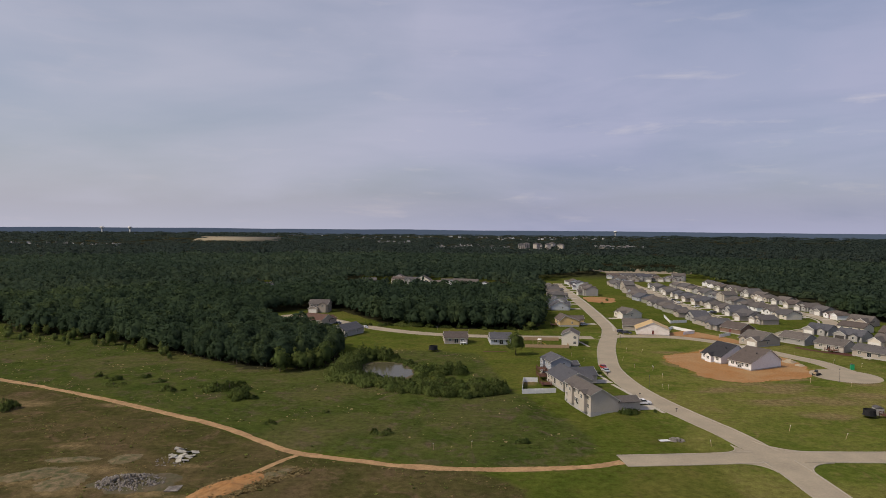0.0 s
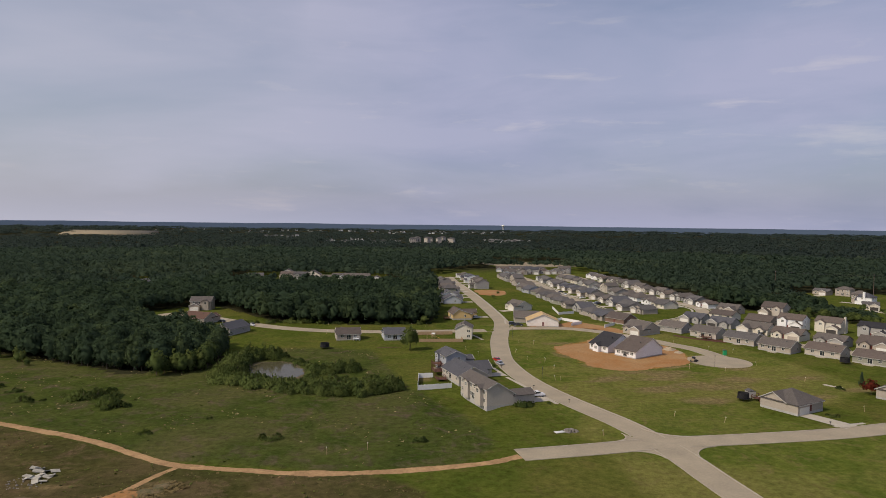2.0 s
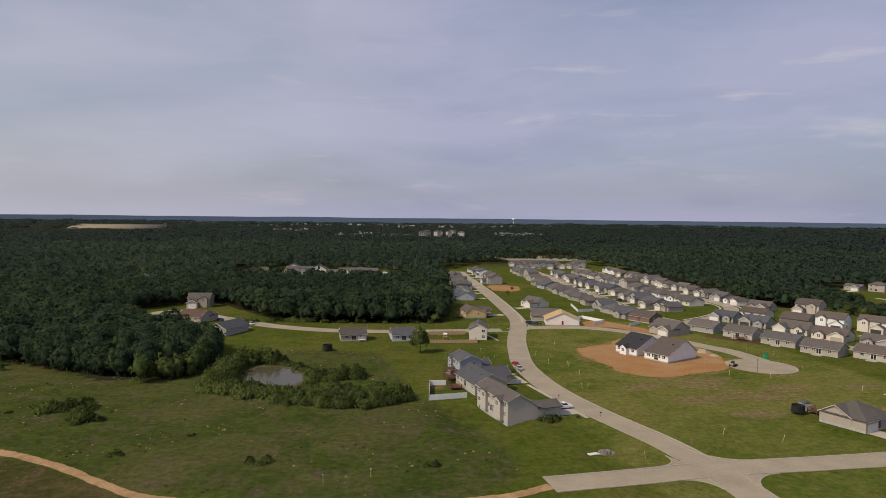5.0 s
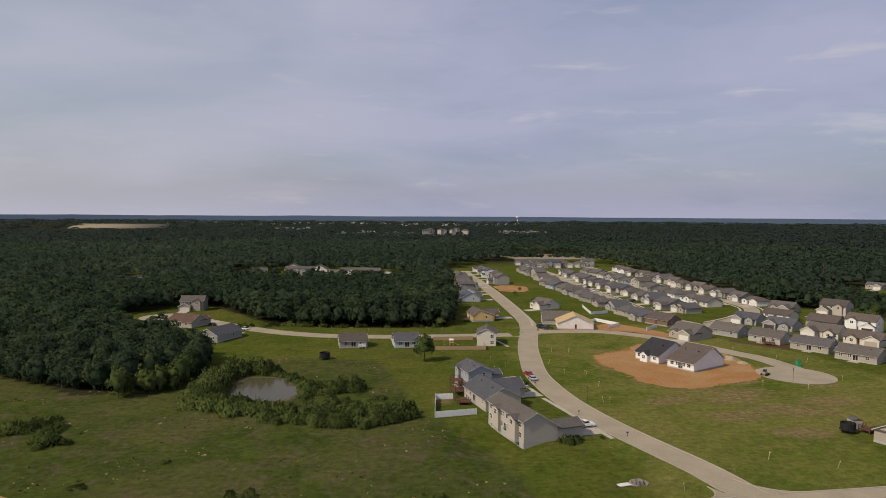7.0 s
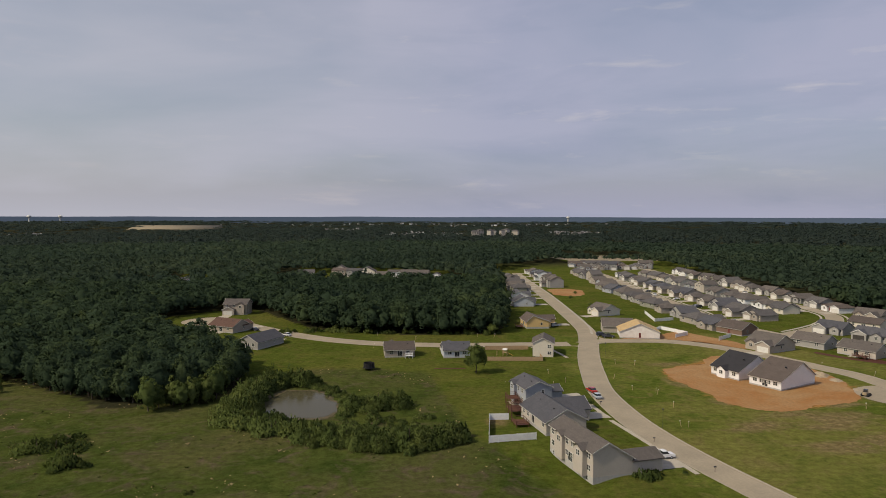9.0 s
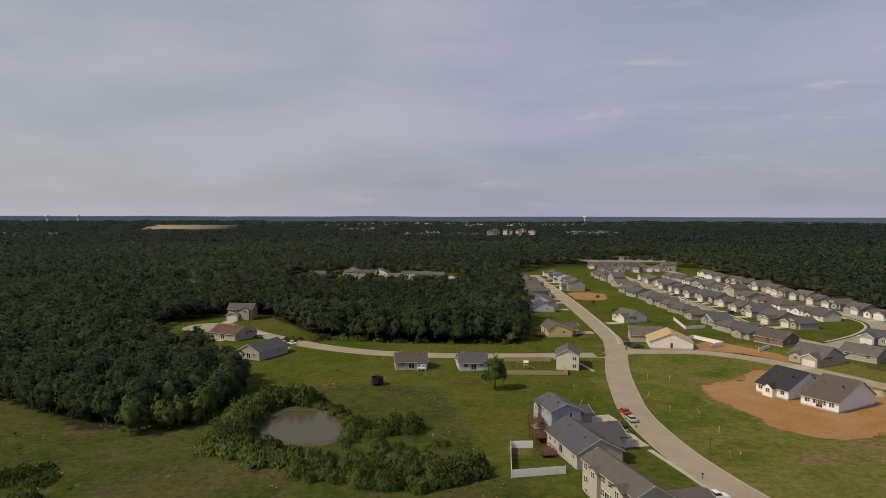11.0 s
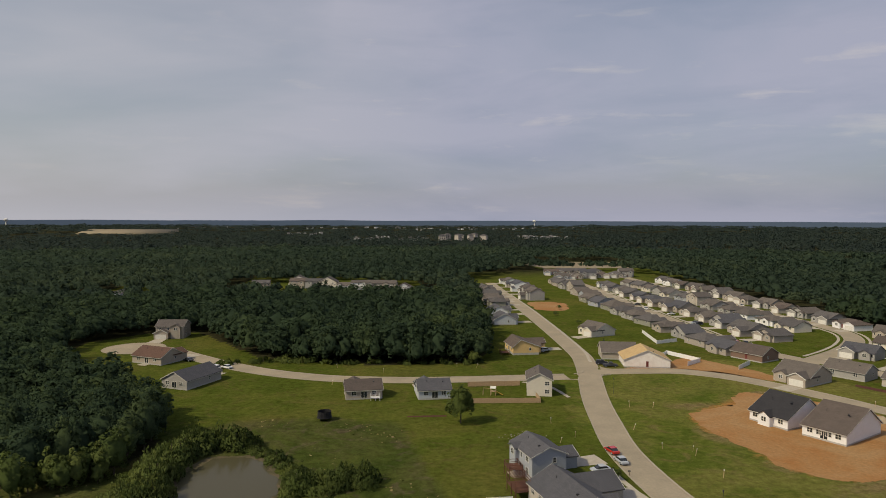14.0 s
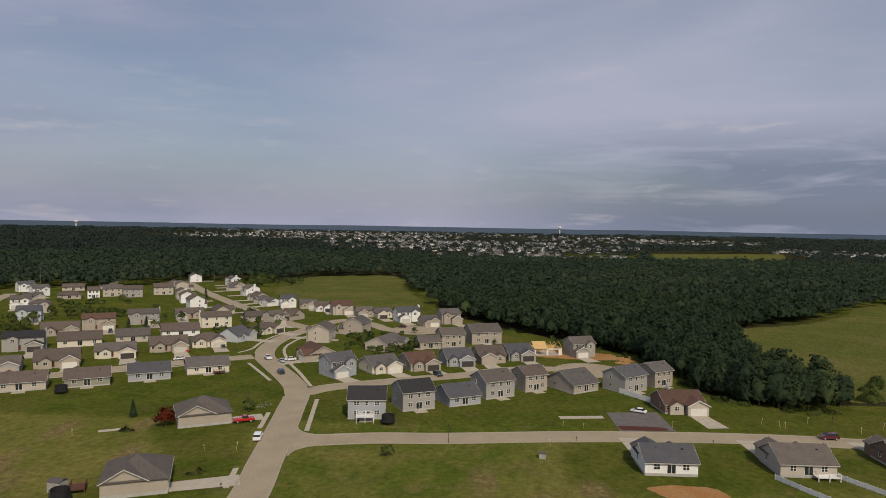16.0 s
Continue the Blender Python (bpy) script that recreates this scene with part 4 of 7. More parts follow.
        reach = (ez - h) / pitch + 0.3 if alx else 1.0
        y_in, y_out = sgn * (d / 2 - 0.3), sgn * (d / 2 + out)
        bm = bmesh.new()
        prism(bm, [(ex - ew / 2, floor_z - 0.4), (ex - ew / 2, eh), (ex, ez), (ex + ew / 2, eh), (ex + ew / 2, floor_z - 0.4)], *sorted((y_in, y_out)))
        part("bay", bm, gable_wall or wall, top)
        bm = bmesh.new()
        ra, rb = sorted((sgn * (d / 2 - reach), sgn * (d / 2 + out + 0.35)))
        k = pitch * 1.15
        prism(bm, [(ex - ew / 2 - 0.3, eh - 0.3 * k), (ex, ez), (ex + ew / 2 + 0.3, eh - 0.3 * k), (ex + ew / 2 + 0.3, eh - 0.3 * k + 0.18), (ex, ez + 0.2), (ex - ew / 2 - 0.3, eh - 0.3 * k + 0.18)], ra, rb)
        part("bay_roof", bm, roof, top)
        window(top, ex, floor_z + 0.85 + (2.6 if storeys == 2 else 0), 1.5, 1.35, "f" if sgn < 0 else "b", w, d + 2 * out, small=far)
    # vents on the roof
    for k in range(0 if far else 2):
        u = (0.22 if k else -0.28)
        vx, vy = (u * w, d * 0.16) if alx else (w * 0.16, u * d)
        zt = h + (d / 2 - abs(vy)) * pitch if alx else h + (w / 2 - abs(vx)) * pitch
        if style == "hip":
            zt = h + min(d / 2 - abs(vy), w / 2 - abs(vx)) * pitch
        bm = bmesh.new()
        if k:
            tube(bm, (vx, vy, zt - 0.1), (vx, vy, zt + 0.75), 0.07, n=6)
        else:
            box(bm, vx - 0.22, vx + 0.22, vy - 0.22, vy + 0.22, zt, zt + 0.42)
        part("roof_vent", bm, "metal_dark", main_roof)
    if chimney:
        bm = bmesh.new()
        box(bm, w / 2 - 0.003, w / 2 + 0.75, -0.8, 0.8, -0.2, h + (d / 2) * pitch + 0.9)
        part("chimney", bm, wall, top)
    if drive:
        gx = (wing or garage or 1) * (w / 2 - gw / 2 - 0.05)
        bm = bmesh.new()
        y1 = -d / 2 - (gp if wing else 0) - 0.08
        vs = [bm.verts.new(v) for v in ((gx - 2.7, y1, 0.07), (gx - 3.1, y1 - drive, 0.07), (gx + 3.1, y1 - drive, 0.07), (gx + 2.7, y1, 0.07))]
        bm.faces.new(vs)
        dw = part("driveway", bm, "walkway")
        dw.matrix_world = top.matrix_world.copy()
        tagged(dw, "pale concrete driveway", "driveway", kind="structure")
    names = {"r_ply": "plywood", "r_grey": "grey", "r_brown": "brown", "r_dark": "black", "r_slate": "blue-grey", "r_taupe": "taupe", "r_red": "reddish-brown"}
    wn_ = {"bluegrey": "blue-grey", "lightblue": "pale blue", "brownsiding": "dark brown"}.get(wall, wall)
    tagged(top, label or f"{'two-storey' if storeys == 2 else 'single-storey'} {wn_} sided house with {names[roof]} shingle roof", category)
    return top


FAR_WALLS = ["tan", "grey", "taupe", "olive", "bluegrey", "tan", "grey", "beige", "taupe", "white"]
WALLS = ["tan", "beige", "grey", "taupe", "cream", "white", "bluegrey", "beige", "tan", "grey"]
ROOFS = ["r_brown", "r_taupe", "r_grey", "r_brown", "r_slate", "r_grey", "r_taupe"]


def house_row(x0, y0, x1, y1, n, face, seed, two=0.2, w=13.0, d=10.5, roofs=ROOFS, walls=WALLS, hip=0.2, group="", drive=8.0, far=False):
    rnd = random.Random(seed)
    for i in range(n):
        t = i / max(1, n - 1)
        st = 2 if rnd.random() < two else 1
        hx, hy = x0 + (x1 - x0) * t + rnd.uniform(-1.6, 1.6), y0 + (y1 - y0) * t + rnd.uniform(-1.6, 1.6)
        tagged(house(hx, hy, face + rnd.uniform(-5, 5), w + rnd.uniform(-2.2, 2.2), (d if st == 1 else d - 1) + rnd.uniform(-1.4, 1.8), st, rnd.choice(walls), rnd.choice(roofs),
                     "hip" if rnd.random() < hip else "gable", rnd.choice((-1, 1)), pitch=rnd.choice((0.38, 0.44, 0.5)), gp=rnd.choice((1.5, 2.6, 4.5)), ridge=rnd.choice(("x", "x", "y")), bays=((rnd.uniform(-.3, .3), rnd.uniform(4, 6), rnd.uniform(.4, 2)),) if rnd.random() < 0.5 else (), drive=drive, shutters=None if far else rnd.choice((None, "door_dark")), far=far, sides=0 if far else 1, back=(0.2, 0.8) if far else (0.2, 0.5, 0.8)), group=group)


# row backing on the oval green, along the lane
LF = 27.8
house(182.6, 341, LF, 14, 10, 1, "grey", "r_taupe", wing=1, back=(0.2, 0.8))
house(191.0, 322.8, LF, 14.5, 10, 1, "beige", "r_taupe", wing=1)
house(198.2, 303.6, LF, 15.5, 9.5, 1, "tan", "r_grey", wing=-1)
house(203, 283.6, LF, 15, 10, 1, "tan", "r_taupe", wing=1, back=(0.12, 0.35, 0.5, 0.8))
house(217, 270.5, LF, 15, 9.5, 1, "beige", "r_brown", wing=1)
house(225.2, 253, LF, 13.5, 9.5, 1, "olive", "r_brown", wing=1)
house(235.6, 237, LF, 13.5, 9.5, 1, "bluegrey", "r_slate", wing=1)
house(248, 221.3, LF, 14.5, 9.5, 1, "cream", "r_grey", wing=1)
# the block across the lane, house by house: x, y, turn, width, depth, storeys, wall, roof, garage side, chimney
FR = LF + 180
LANE = [(212.6, 371.6, FR, 13, 10, 1, "grey", "r_slate", -1, 0), (218.5, 352.5, FR, 14, 10, 1, "grey", "r_slate", -1, 0), (225.3, 331.3, FR, 15, 10, 1, "cream", "r_taupe", -1, 0), (230.6, 313, FR, 15, 10, 1, "cream", "r_brown", 1, 0),
        (239.5, 294, FR, 14, 10, 1, "grey", "r_taupe", 1, 0), (252, 280, FR, 15, 11, 1, "tan", "r_brown", 1, 0), (272, 268.5, FR, 15, 10, 1, "cream", "r_taupe", 1, 0), (287, 253.5, FR, 15, 10, 1, "tan", "r_brown", 1, 0), (299, 241, FR, 14, 10, 1, "cream", "r_brown", 1, 0)]
BEHIND = [(238.5, 383.4, LF, 15, 10, 1, "cream", "r_brown", 1, 0), (246, 358, LF, 15, 10, 1, "tan", "r_brown", -1, 0), (255, 343, FR, 14, 9, 2, "white", "r_brown", 1, 0), (269, 331, FR, 13.5, 9, 2, "cream", "r_brown", 1, 1), (280, 312, FR, 15, 9, 2, "grey", "r_dark", 1, 1),
          (293, 295.5, LF, 17, 10, 1, "cream", "r_brown", 1, 0), (305.5, 278.4, LF, 14, 9, 1, "beige", "r_taupe", -1, 0), (323.6, 264.3, LF, 17, 10, 1, "white", "r_brown", 1, 0),
          (259, 409, FR, 14, 10, 1, "tan", "r_taupe", 1, 0), (281, 394, FR, 14, 10, 2, "beige", "r_brown", -1, 0), (318.3, 320, FR, 16, 10, 1, "tan", "r_brown", 1, 0), (336.6, 311.6, FR, 15, 9, 2, "tan", "r_red", 1, 0), (357.5, 299, FR, 15, 9, 2, "grey", "r_taupe", 1, 1), (381, 284, FR, 15, 10, 1, "tan", "r_brown", -1, 0)]
UPPER_CLOSE = [(358, 362, FR, 14, 10, 2, "lightblue", "r_slate", 1, 1), (390, 377, FR, 13, 10, 2, "beige", "r_taupe", -1, 0), (407, 400, FR, 13, 10, 2, "white", "r_taupe", -1, 0), (440, 415, 230, 14, 10, 1, "beige", "r_grey", 1, 0), (472, 431, 230, 13, 10, 2, "white", "r_grey", -1, 0), (498, 459, 230, 13, 10, 2, "white", "r_slate", 1, 0)]
UPPER_STREET = [(412, 514, FR, 15, 10, 1, "tan", "r_grey", 1, 0), (424, 503, LF, 14, 10, 2, "tan", "r_taupe", 1, 0), (404, 464, 230, 14, 10, 2, "tan", "r_taupe", -1, 0), (394, 446, 118, 12, 11, 2, "white", "r_slate", 1, 1), (372, 418, 230, 12, 9, 1, "cream", "r_grey", 1, 0)]
TOP_ROW = [(459, 401, LF, 17, 10, 1, "tan", "r_brown", 1, 0), (512, 430, LF, 18, 10, 1, "beige", "r_brown", 1, 0), (530, 412, LF, 15, 10, 1, "tan", "r_taupe", 1, 0), (466, 388, LF, 9, 9, 2, "white", "r_brown", 0, 0), (480, 382, LF, 15, 10, 2, "beige", "r_taupe", 1, 0), (478, 366, LF, 15, 10, 2, "grey", "r_brown", -1, 0), (498, 353, LF, 16, 10, 2, "beige", "r_brown", 1, 0)]
HILL_WEST = [(473, 328, 300, 13, 9, 2, "tan", "r_taupe", 1, 0), (452, 316, 300, 12, 9, 2, "white", "r_taupe", 1, 1), (426, 299, 305, 14, 10, 2, "white", "r_brown", -1, 0), (397, 272, 305, 14, 10, 1, "beige", "r_brown", 1, 0), (604, 373, 300, 14, 10, 2, "white", "r_grey", 1, 0), (560, 372, 300, 13, 10, 1, "tan", "r_taupe", 1, 0), (528, 352, 300, 13, 10, 2, "beige", "r_taupe", -1, 0)]
HILL_FOOT = [(353, 258, LF, 18, 10, 2, "cream", "r_brown", 1, 1), (376, 244, LF, 14, 10, 1, "taupe", "r_brown", 1, 0), (314, 234, 255, 14, 12, 1, "lightblue", "r_slate", 1, 0), (337, 226.5, 240, 15, 10, 1, "cream", "r_brown", 1, 0), (363, 230, 235, 10, 9, 2, "beige", "r_taupe", 1, 0), (386, 226, 150, 13, 10, 1, "tan", "r_brown", 1, 0)]
HILL_EAST = [(584, 330, 130, 14, 10, 2, "white", "r_grey", 1, 1), (560, 318, 130, 13, 10, 1, "tan", "r_taupe", -1, 0), (537, 312, 130, 13, 10, 1, "beige", "r_grey", 1, 0), (503, 288, 130, 14, 10, 2, "white", "r_taupe", -1, 1), (478, 274, 130, 13, 10, 1, "tan", "r_brown", 1, 0), (460, 265, 135, 13, 10, 1, "taupe", "r_grey", 1, 0)]
HILL_BEND = [(446, 256, 140, 12, 10, 1, "white", "r_grey", 1, 0), (440, 243, 200, 12, 9, 2, "white", "r_slate", -1, 0), (437, 229, 200, 13, 10, 1, "tan", "r_grey", 1, 0), (425, 216, 200, 13, 10, 1, "white", "r_brown", 1, 0), (411, 202, 205, 15, 9, 2, "beige", "r_red", 1, 0), (403, 187, 205, 12, 10, 1, "taupe", "r_taupe", -1, 0)]
FAR_CLOSE = [(402, 176, 205, 12, 10, 1, "cream", "r_grey", -1, 0), (389, 160, 205, 16, 9, 2, "white", "r_slate", -1, 1), (372, 146.5, 205, 11, 10, 1, "tan", "r_grey", 1, 0), (384, 136, 205, 14, 10, 2, "taupe", "r_grey", 1, 0)]
rnd = random.Random(50)
for rows, group in ((LANE, "houses along the lane"), (BEHIND, "houses behind the lane"), (UPPER_CLOSE, "houses up the hill"), (UPPER_STREET, "houses up the hill"), (TOP_ROW, "houses up the hill"), (HILL_WEST, "houses up the hill"), (HILL_FOOT, "houses up the hill"), (HILL_EAST, "houses up the hill"), (HILL_BEND, "houses up the hill"), (FAR_CLOSE, "houses up the hill")):
    for x, y, face, w, d, st, wall, roof, wing, ch in rows:
        if "hill" in group:
            w, d = 0.84 * w, 0.9 * d
        # some garage doors are painted dark for the shade inside open garages
        tagged(house(x, y, face, w, d, st, wall, roof, "hip" if rnd.random() < 0.12 else "gable", wing, pitch=rnd.choice((0.45, 0.52, 0.58)), gp=rnd.choice((1.5, 2.6, 4.0)), drive=14 if "behind" in group else 11, far=True, sides=1 if "white" in wall and st == 2 else 0, back=(0.15, 0.5, 0.85) if face == LF else (0.2, 0.8), chimney=bool(ch), shutters=None, gdoor=rnd.choice(("trim", "trim", "tan", "fascia", "door_dark"))), group=group)
# streets to the north
house_row(162, 386, 164.5, 562, 10, 8, 11, 0.0, 13.2, 11.8, roofs=["r_grey", "r_taupe", "r_taupe", "r_slate"], hip=0.3, walls=FAR_WALLS, group="houses along the north street", far=True)
house_row(169, 582, 178, 692, 6, 8, 12, 0.1, 13.2, 11.8, roofs=["r_grey", "r_taupe"], walls=FAR_WALLS, group="houses along the north street", far=True)
house_row(199.5, 412, 209, 652, 13, 186, 13, 0.0, 13.2, 11.8, roofs=["r_grey", "r_taupe", "r_slate"], hip=0.3, walls=FAR_WALLS, group="houses along the north street", far=True)
house_row(226, 436, 236, 664, 12, 6, 14, 0.1, 13.2, 11.8, roofs=["r_grey", "r_taupe"], hip=0.3, walls=FAR_WALLS + ["white", "cream", "white"], group="houses of the next street", far=True)
house_row(263, 438, 276, 686, 13, 190, 15, 0.2, 13.2, 11.8, roofs=["r_grey", "r_taupe", "r_brown"], hip=0.3, walls=FAR_WALLS + ["white", "cream", "white"], group="houses of the next street", far=True)
house_row(196, 735, 268, 752, 6, 260, 16, 0.3, 14, 11, walls=FAR_WALLS, group="houses at the far end", far=True)
house_row(200, 785, 250, 800, 4, 260, 17, 0.3, 14, 11, walls=FAR_WALLS, group="houses at the far end", far=True)
# east side of the curving street
house(277, 187, 125, 14, 11, 1, "tan", "r_red", wing=1)
house(319, 194, 90, 15, 10, 2, "beige", "r_taupe", wing=-1)
house(342, 181, 80, 13, 10, 2, "tan", "r_grey", wing=1)
house(303, 162, 250, 17, 11, 1, "beige", "r_grey", wing=1)
house(307, 143, 20, 10, 9, 1, "tan", "r_taupe", wing=1)
house(313, 133, 20, 11, 10, 2, "tan", "r_taupe", wing=-1)
house(324, 118, 20, 15, 12, 2, "taupe", "r_taupe", wing=1)
# two rows facing each other along the close
house(249, 173, 221, 10.5, 9, 2, "bluegrey", "r_slate", wing=-1, shutters="door_dark")
house(257.2, 158.7, 216, 11.5, 11, 1, "cream", "r_grey", wing=1)
# dark doors below paint in the shaded inside of open garages
house(264, 144.5, 210, 11.5, 12, 1, "taupe", "r_red", wing=1, gdoor="door_dark")
house(274, 129.7, 197, 11, 12, 1, "bluegrey", "r_slate", wing=1, gdoor="door_dark")
house(281, 116.5, 196, 11, 12, 1, "tan", "r_brown", wing=-1, gdoor="tan")
house(287.5, 104.5, 196, 11, 12, 1, "grey", "r_slate", wing=1, gdoor="door_dark")
house(297.5, 76.5, 200, 10.5, 9, 2, "grey", "r_taupe", wing=-1)
house(198, 154.3, 6, 10.6, 10, 2, "bluegrey", "r_dark", wing=0, garage=None, drive=0)
house(208.1, 141.8, 26, 10.3, 10, 2, "grey", "r_dark", wing=0, drive=0)
house(215.1, 128.4, 28, 10.8, 11, 1, "bluegrey", "r_slate", wing=0, drive=0)
house(224.7, 117, 30, 10.8, 10, 2, "grey", "r_taupe", wing=0, drive=0)
house(234.4, 104, 27, 8.6, 9, 2, "tan", "r_brown", wing=0, drive=0)
house(236.5, 89.2, 35, 11.4, 14, 1, "taupe", "r_grey", wing=0, drive=0)
house(236.8, 71, 36, 11, 10, 2, "grey", "r_slate", wing=0, drive=0)
house(245.5, 58.5, 30, 8.5, 9, 2, "taupe", "r_grey", wing=0, drive=0)
house(213, 60.5, 187, 12.5, 11, 1, "brownsiding", "r_red", wing=1, drive=12, gable_wall="beige", chimney=False)
# houses on the near side of the south street
house(161, 79.5, 0, 11.8, 10, 1, "white", "r_slate", wing=1, base=0.6, drive=14)
house(163, 48.5, 0, 12.5, 11, 1, "beige", "r_taupe", wing=1, base=0.6, drive=12)
house(168, 19, 0, 13, 11, 1, "brownsiding", "r_taupe", wing=1, drive=8)
# the two beside the cross street


def side_gable(top, w, h, yc, span, peak, wall, roof):
    """A gable on a house's side, with its own short roof running into the hip."""
    bm = bmesh.new()
    prism(bm, [(yc - span / 2, 0.75), (yc - span / 2, h - 0.1), (yc, peak), (yc + span / 2, h - 0.1), (yc + span / 2, 0.75)], -w / 2 - 0.12, -w / 2 + 1.0, swap=True)
    part("side_wall", bm, wall, top)
    k = (peak - h + 0.1) / (span / 2)
    lo, u = h - 0.1 - 0.4 * k, span / 2 + 0.4
    bm = bmesh.new()
    prism(bm, [(yc - u, lo), (yc, peak), (yc + u, lo), (yc + u, lo + 0.19), (yc, peak + 0.21), (yc - u, lo + 0.19)], -w / 2 - 0.5, 0.5, swap=True)
    part("side_roof", bm, roof, top)
    bm = bmesh.new()
    prism(bm, [(yc - u, lo - 0.05), (yc, peak - 0.05), (yc + u, lo - 0.05), (yc + u, lo + 0.17), (yc, peak + 0.19), (yc - u, lo + 0.17)], -w / 2 - 0.56, -w / 2 - 0.503, swap=True)
    part("rake_board", bm, "fascia", top)


for x, y, face, d, drive in ((142.0, 194.2, 291, 12.5, 14), (188.6, 199.05, 297, 13.75, 9)):
    tan = house(x, y, face, 13, d, 1, "tan", "r_taupe", style="hip", wing=0, garage=-1, pitch=0.5, drive=drive, base=0.75)
    side_gable(tan, 13, 3.35, 0.15 * d, 0.69 * d, 5.7, "tan", "r_taupe")
# unfinished pair on the clay
house(125, 293.6, 21, 11.7, 15, 1, "white", "r_dark", wing=0, pitch=0.6, apex=-0.2, drive=0, back=(0.12, 0.85), sides=0, bays=((0.02, 3.6, 1.6),))
house(132.6, 281.2, 27, 11.1, 18.6, 1, "white", "r_brown", wing=0, pitch=0.5, apex=-0.25, drive=0, back=(0.15, 0.38, 0.62, 0.85), sides=0)
# by the main street
house(161, 337, 205, 13, 14, 1, "tan", "r_taupe", wing=1, drive=9)
house(166, 374, 205, 14, 11, 1, "brownsiding", "r_brown", wing=0, drive=0)
house(116.6, 369.5, 257, 17.2, 14, 1, "wrap", "r_ply", wing=0, drive=0, ridge="y", pitch=0.42, back=(), sides=0, label="half-built house wrapped in white sheathing with bare plywood roof")
house(111.5, 384, 257, 14, 12, 1, "tan", "r_taupe", wing=0, drive=0, pitch=0.5)
house(122, 437, 200, 13, 12, 1, "cream", "r_taupe", wing=1, drive=8)
house(64.4, 333.3, 76, 8.0, 12, 2, "cream", "r_taupe", wing=0, ridge="y", drive=0, base=0.05, back=(0.85,), sides=1)
house(74.6, 398.6, 2, 14, 11.2, 1, "yellow", "r_brown", wing=1, gp=5, drive=8, base=0.9, apex=0.42)
house(83, 476, 0, 13, 12, 1, "lightblue", "r_slate", wing=1, drive=8)
house(86, 506, 0, 13, 12, 1, "white", "r_slate", wing=1, drive=8)
house_row(92, 530, 104, 640, 6, 0, 31, 0.1, 13, 11, roofs=["r_grey", "r_taupe"], walls=FAR_WALLS, group="houses along the main street", far=True)
house_row(129, 580, 136, 690, 5, 180, 32, 0.2, 13, 11, roofs=["r_slate", "r_taupe"], walls=FAR_WALLS, group="houses along the main street", far=True)
# along the branch
house(29, 332.2, 92, 10.4, 9.5, 1, "lightblue", "r_slate", wing=1, drive=8)
house(6.7, 334.6, 94, 11.5, 9, 1, "tan", "r_brown", wing=1, drive=8)
house(-51.6, 357.4, 62, 10.5, 17, 1, "grey", "r_slate", wing=0, ridge="y", drive=8)
house(-74, 395.5, 60, 15, 11, 1, "tan", "r_red", wing=-1, drive=8)
house(-83, 452, 265, 13, 9.5, 2, "tan", "r_taupe", wing=-1, drive=9)
# three stepping up the main street
large = house(49.0, 217.4, 13, 20, 9.6, 2, "beige", "r_taupe", wing=-1, gp=7.4, pitch=0.36, drive=7, base=0.4, back=(0.05, 0.15, 0.42, 0.56, 0.7, 0.93), sides=0, bays=((0.2, 3.2, 0.9), (-0.28, 4.0, 1.2)), front_h=3.7, apex=0.24, sink=1.7, cross=False, label="large two-storey beige house with taupe roof and front garage")
for u in (-7.6, -5.2, 8.2):
    window(large, u, -0.95, 0.9, 1.1, "b", 20, 9.64, name="basement_window")
house(46.8, 243.8, 11, 17.0, 11, 1, "beige", "r_slate", wing=1, gp=5.5, gw=8.5, pitch=0.52, drive=7, base=0.9, back=(0.1, 0.3, 0.5, 0.9), label="beige house with blue-grey roof beside a fenced yard")
house(45.6, 265.2, 11, 11, 8.2, 2, "bluegrey", "r_slate", wing=1, gp=5.5, gw=6.0, pitch=0.42, drive=8, base=0.3, back=(0.2, 0.5, 0.8), cross=False, bays=((0.25, 3.2, 1.0),), label="two-storey blue-grey house with slate roof")
# among the woods
house_row(-75, 690, -45, 685, 2, 270, 41, 0.3, 14, 11, group="houses in the woods", far=True)
house_row(-42, 678, 42, 644, 8, 260, 42, 0.75, 13, 10, group="houses in the woods", drive=0, far=True)

# ---- grass of other kinds ----
flat_patch("field", [(443, 194), (452, 156), (540, 169), (714, 199), (688, 282), (560, 283), (500, 262)], 0.02, "field", 1.5, label="open hay field beside the woods", category="field")
flat_patch("field", [(226, 0), (256, 5), (290, 6), (330, -4), (378, -17), (408, -73), (452, -122), (516, -188), (430, -300), (260, -200), (232, -60)], 0.02, "field", 1.5, label="open grassy field", category="field")
flat_patch("field", [(216, 868), (330, 868), (330, 960), (216, 960)], 0.3, "hay", 1.5, label="bare tan field in the woods", category="field")
# sloped to show over the trees in the camera's view
tagged(np_mesh("field", [(-850, 2265, 8), (-605, 2268, 8), (-590, 2420, 19), (-880, 2430, 19), (-590, 2424, 5), (-880, 2434, 5), (-850, 2261, 5), (-605, 2264, 5)], [(0, 1, 2, 3), (3, 2, 4, 5), (6, 7, 1, 0), (7, 4, 2, 1), (5, 6, 0, 3)], "hay"), "tan harvested field far away, tilted up towards the camera", "field", kind="structure")
flat_patch("field", [(1115, -181), (1452, -275), (1592, -613), (1180, -434)], 1.5, "field", 0.0, label="pale green fields far away", category="field")
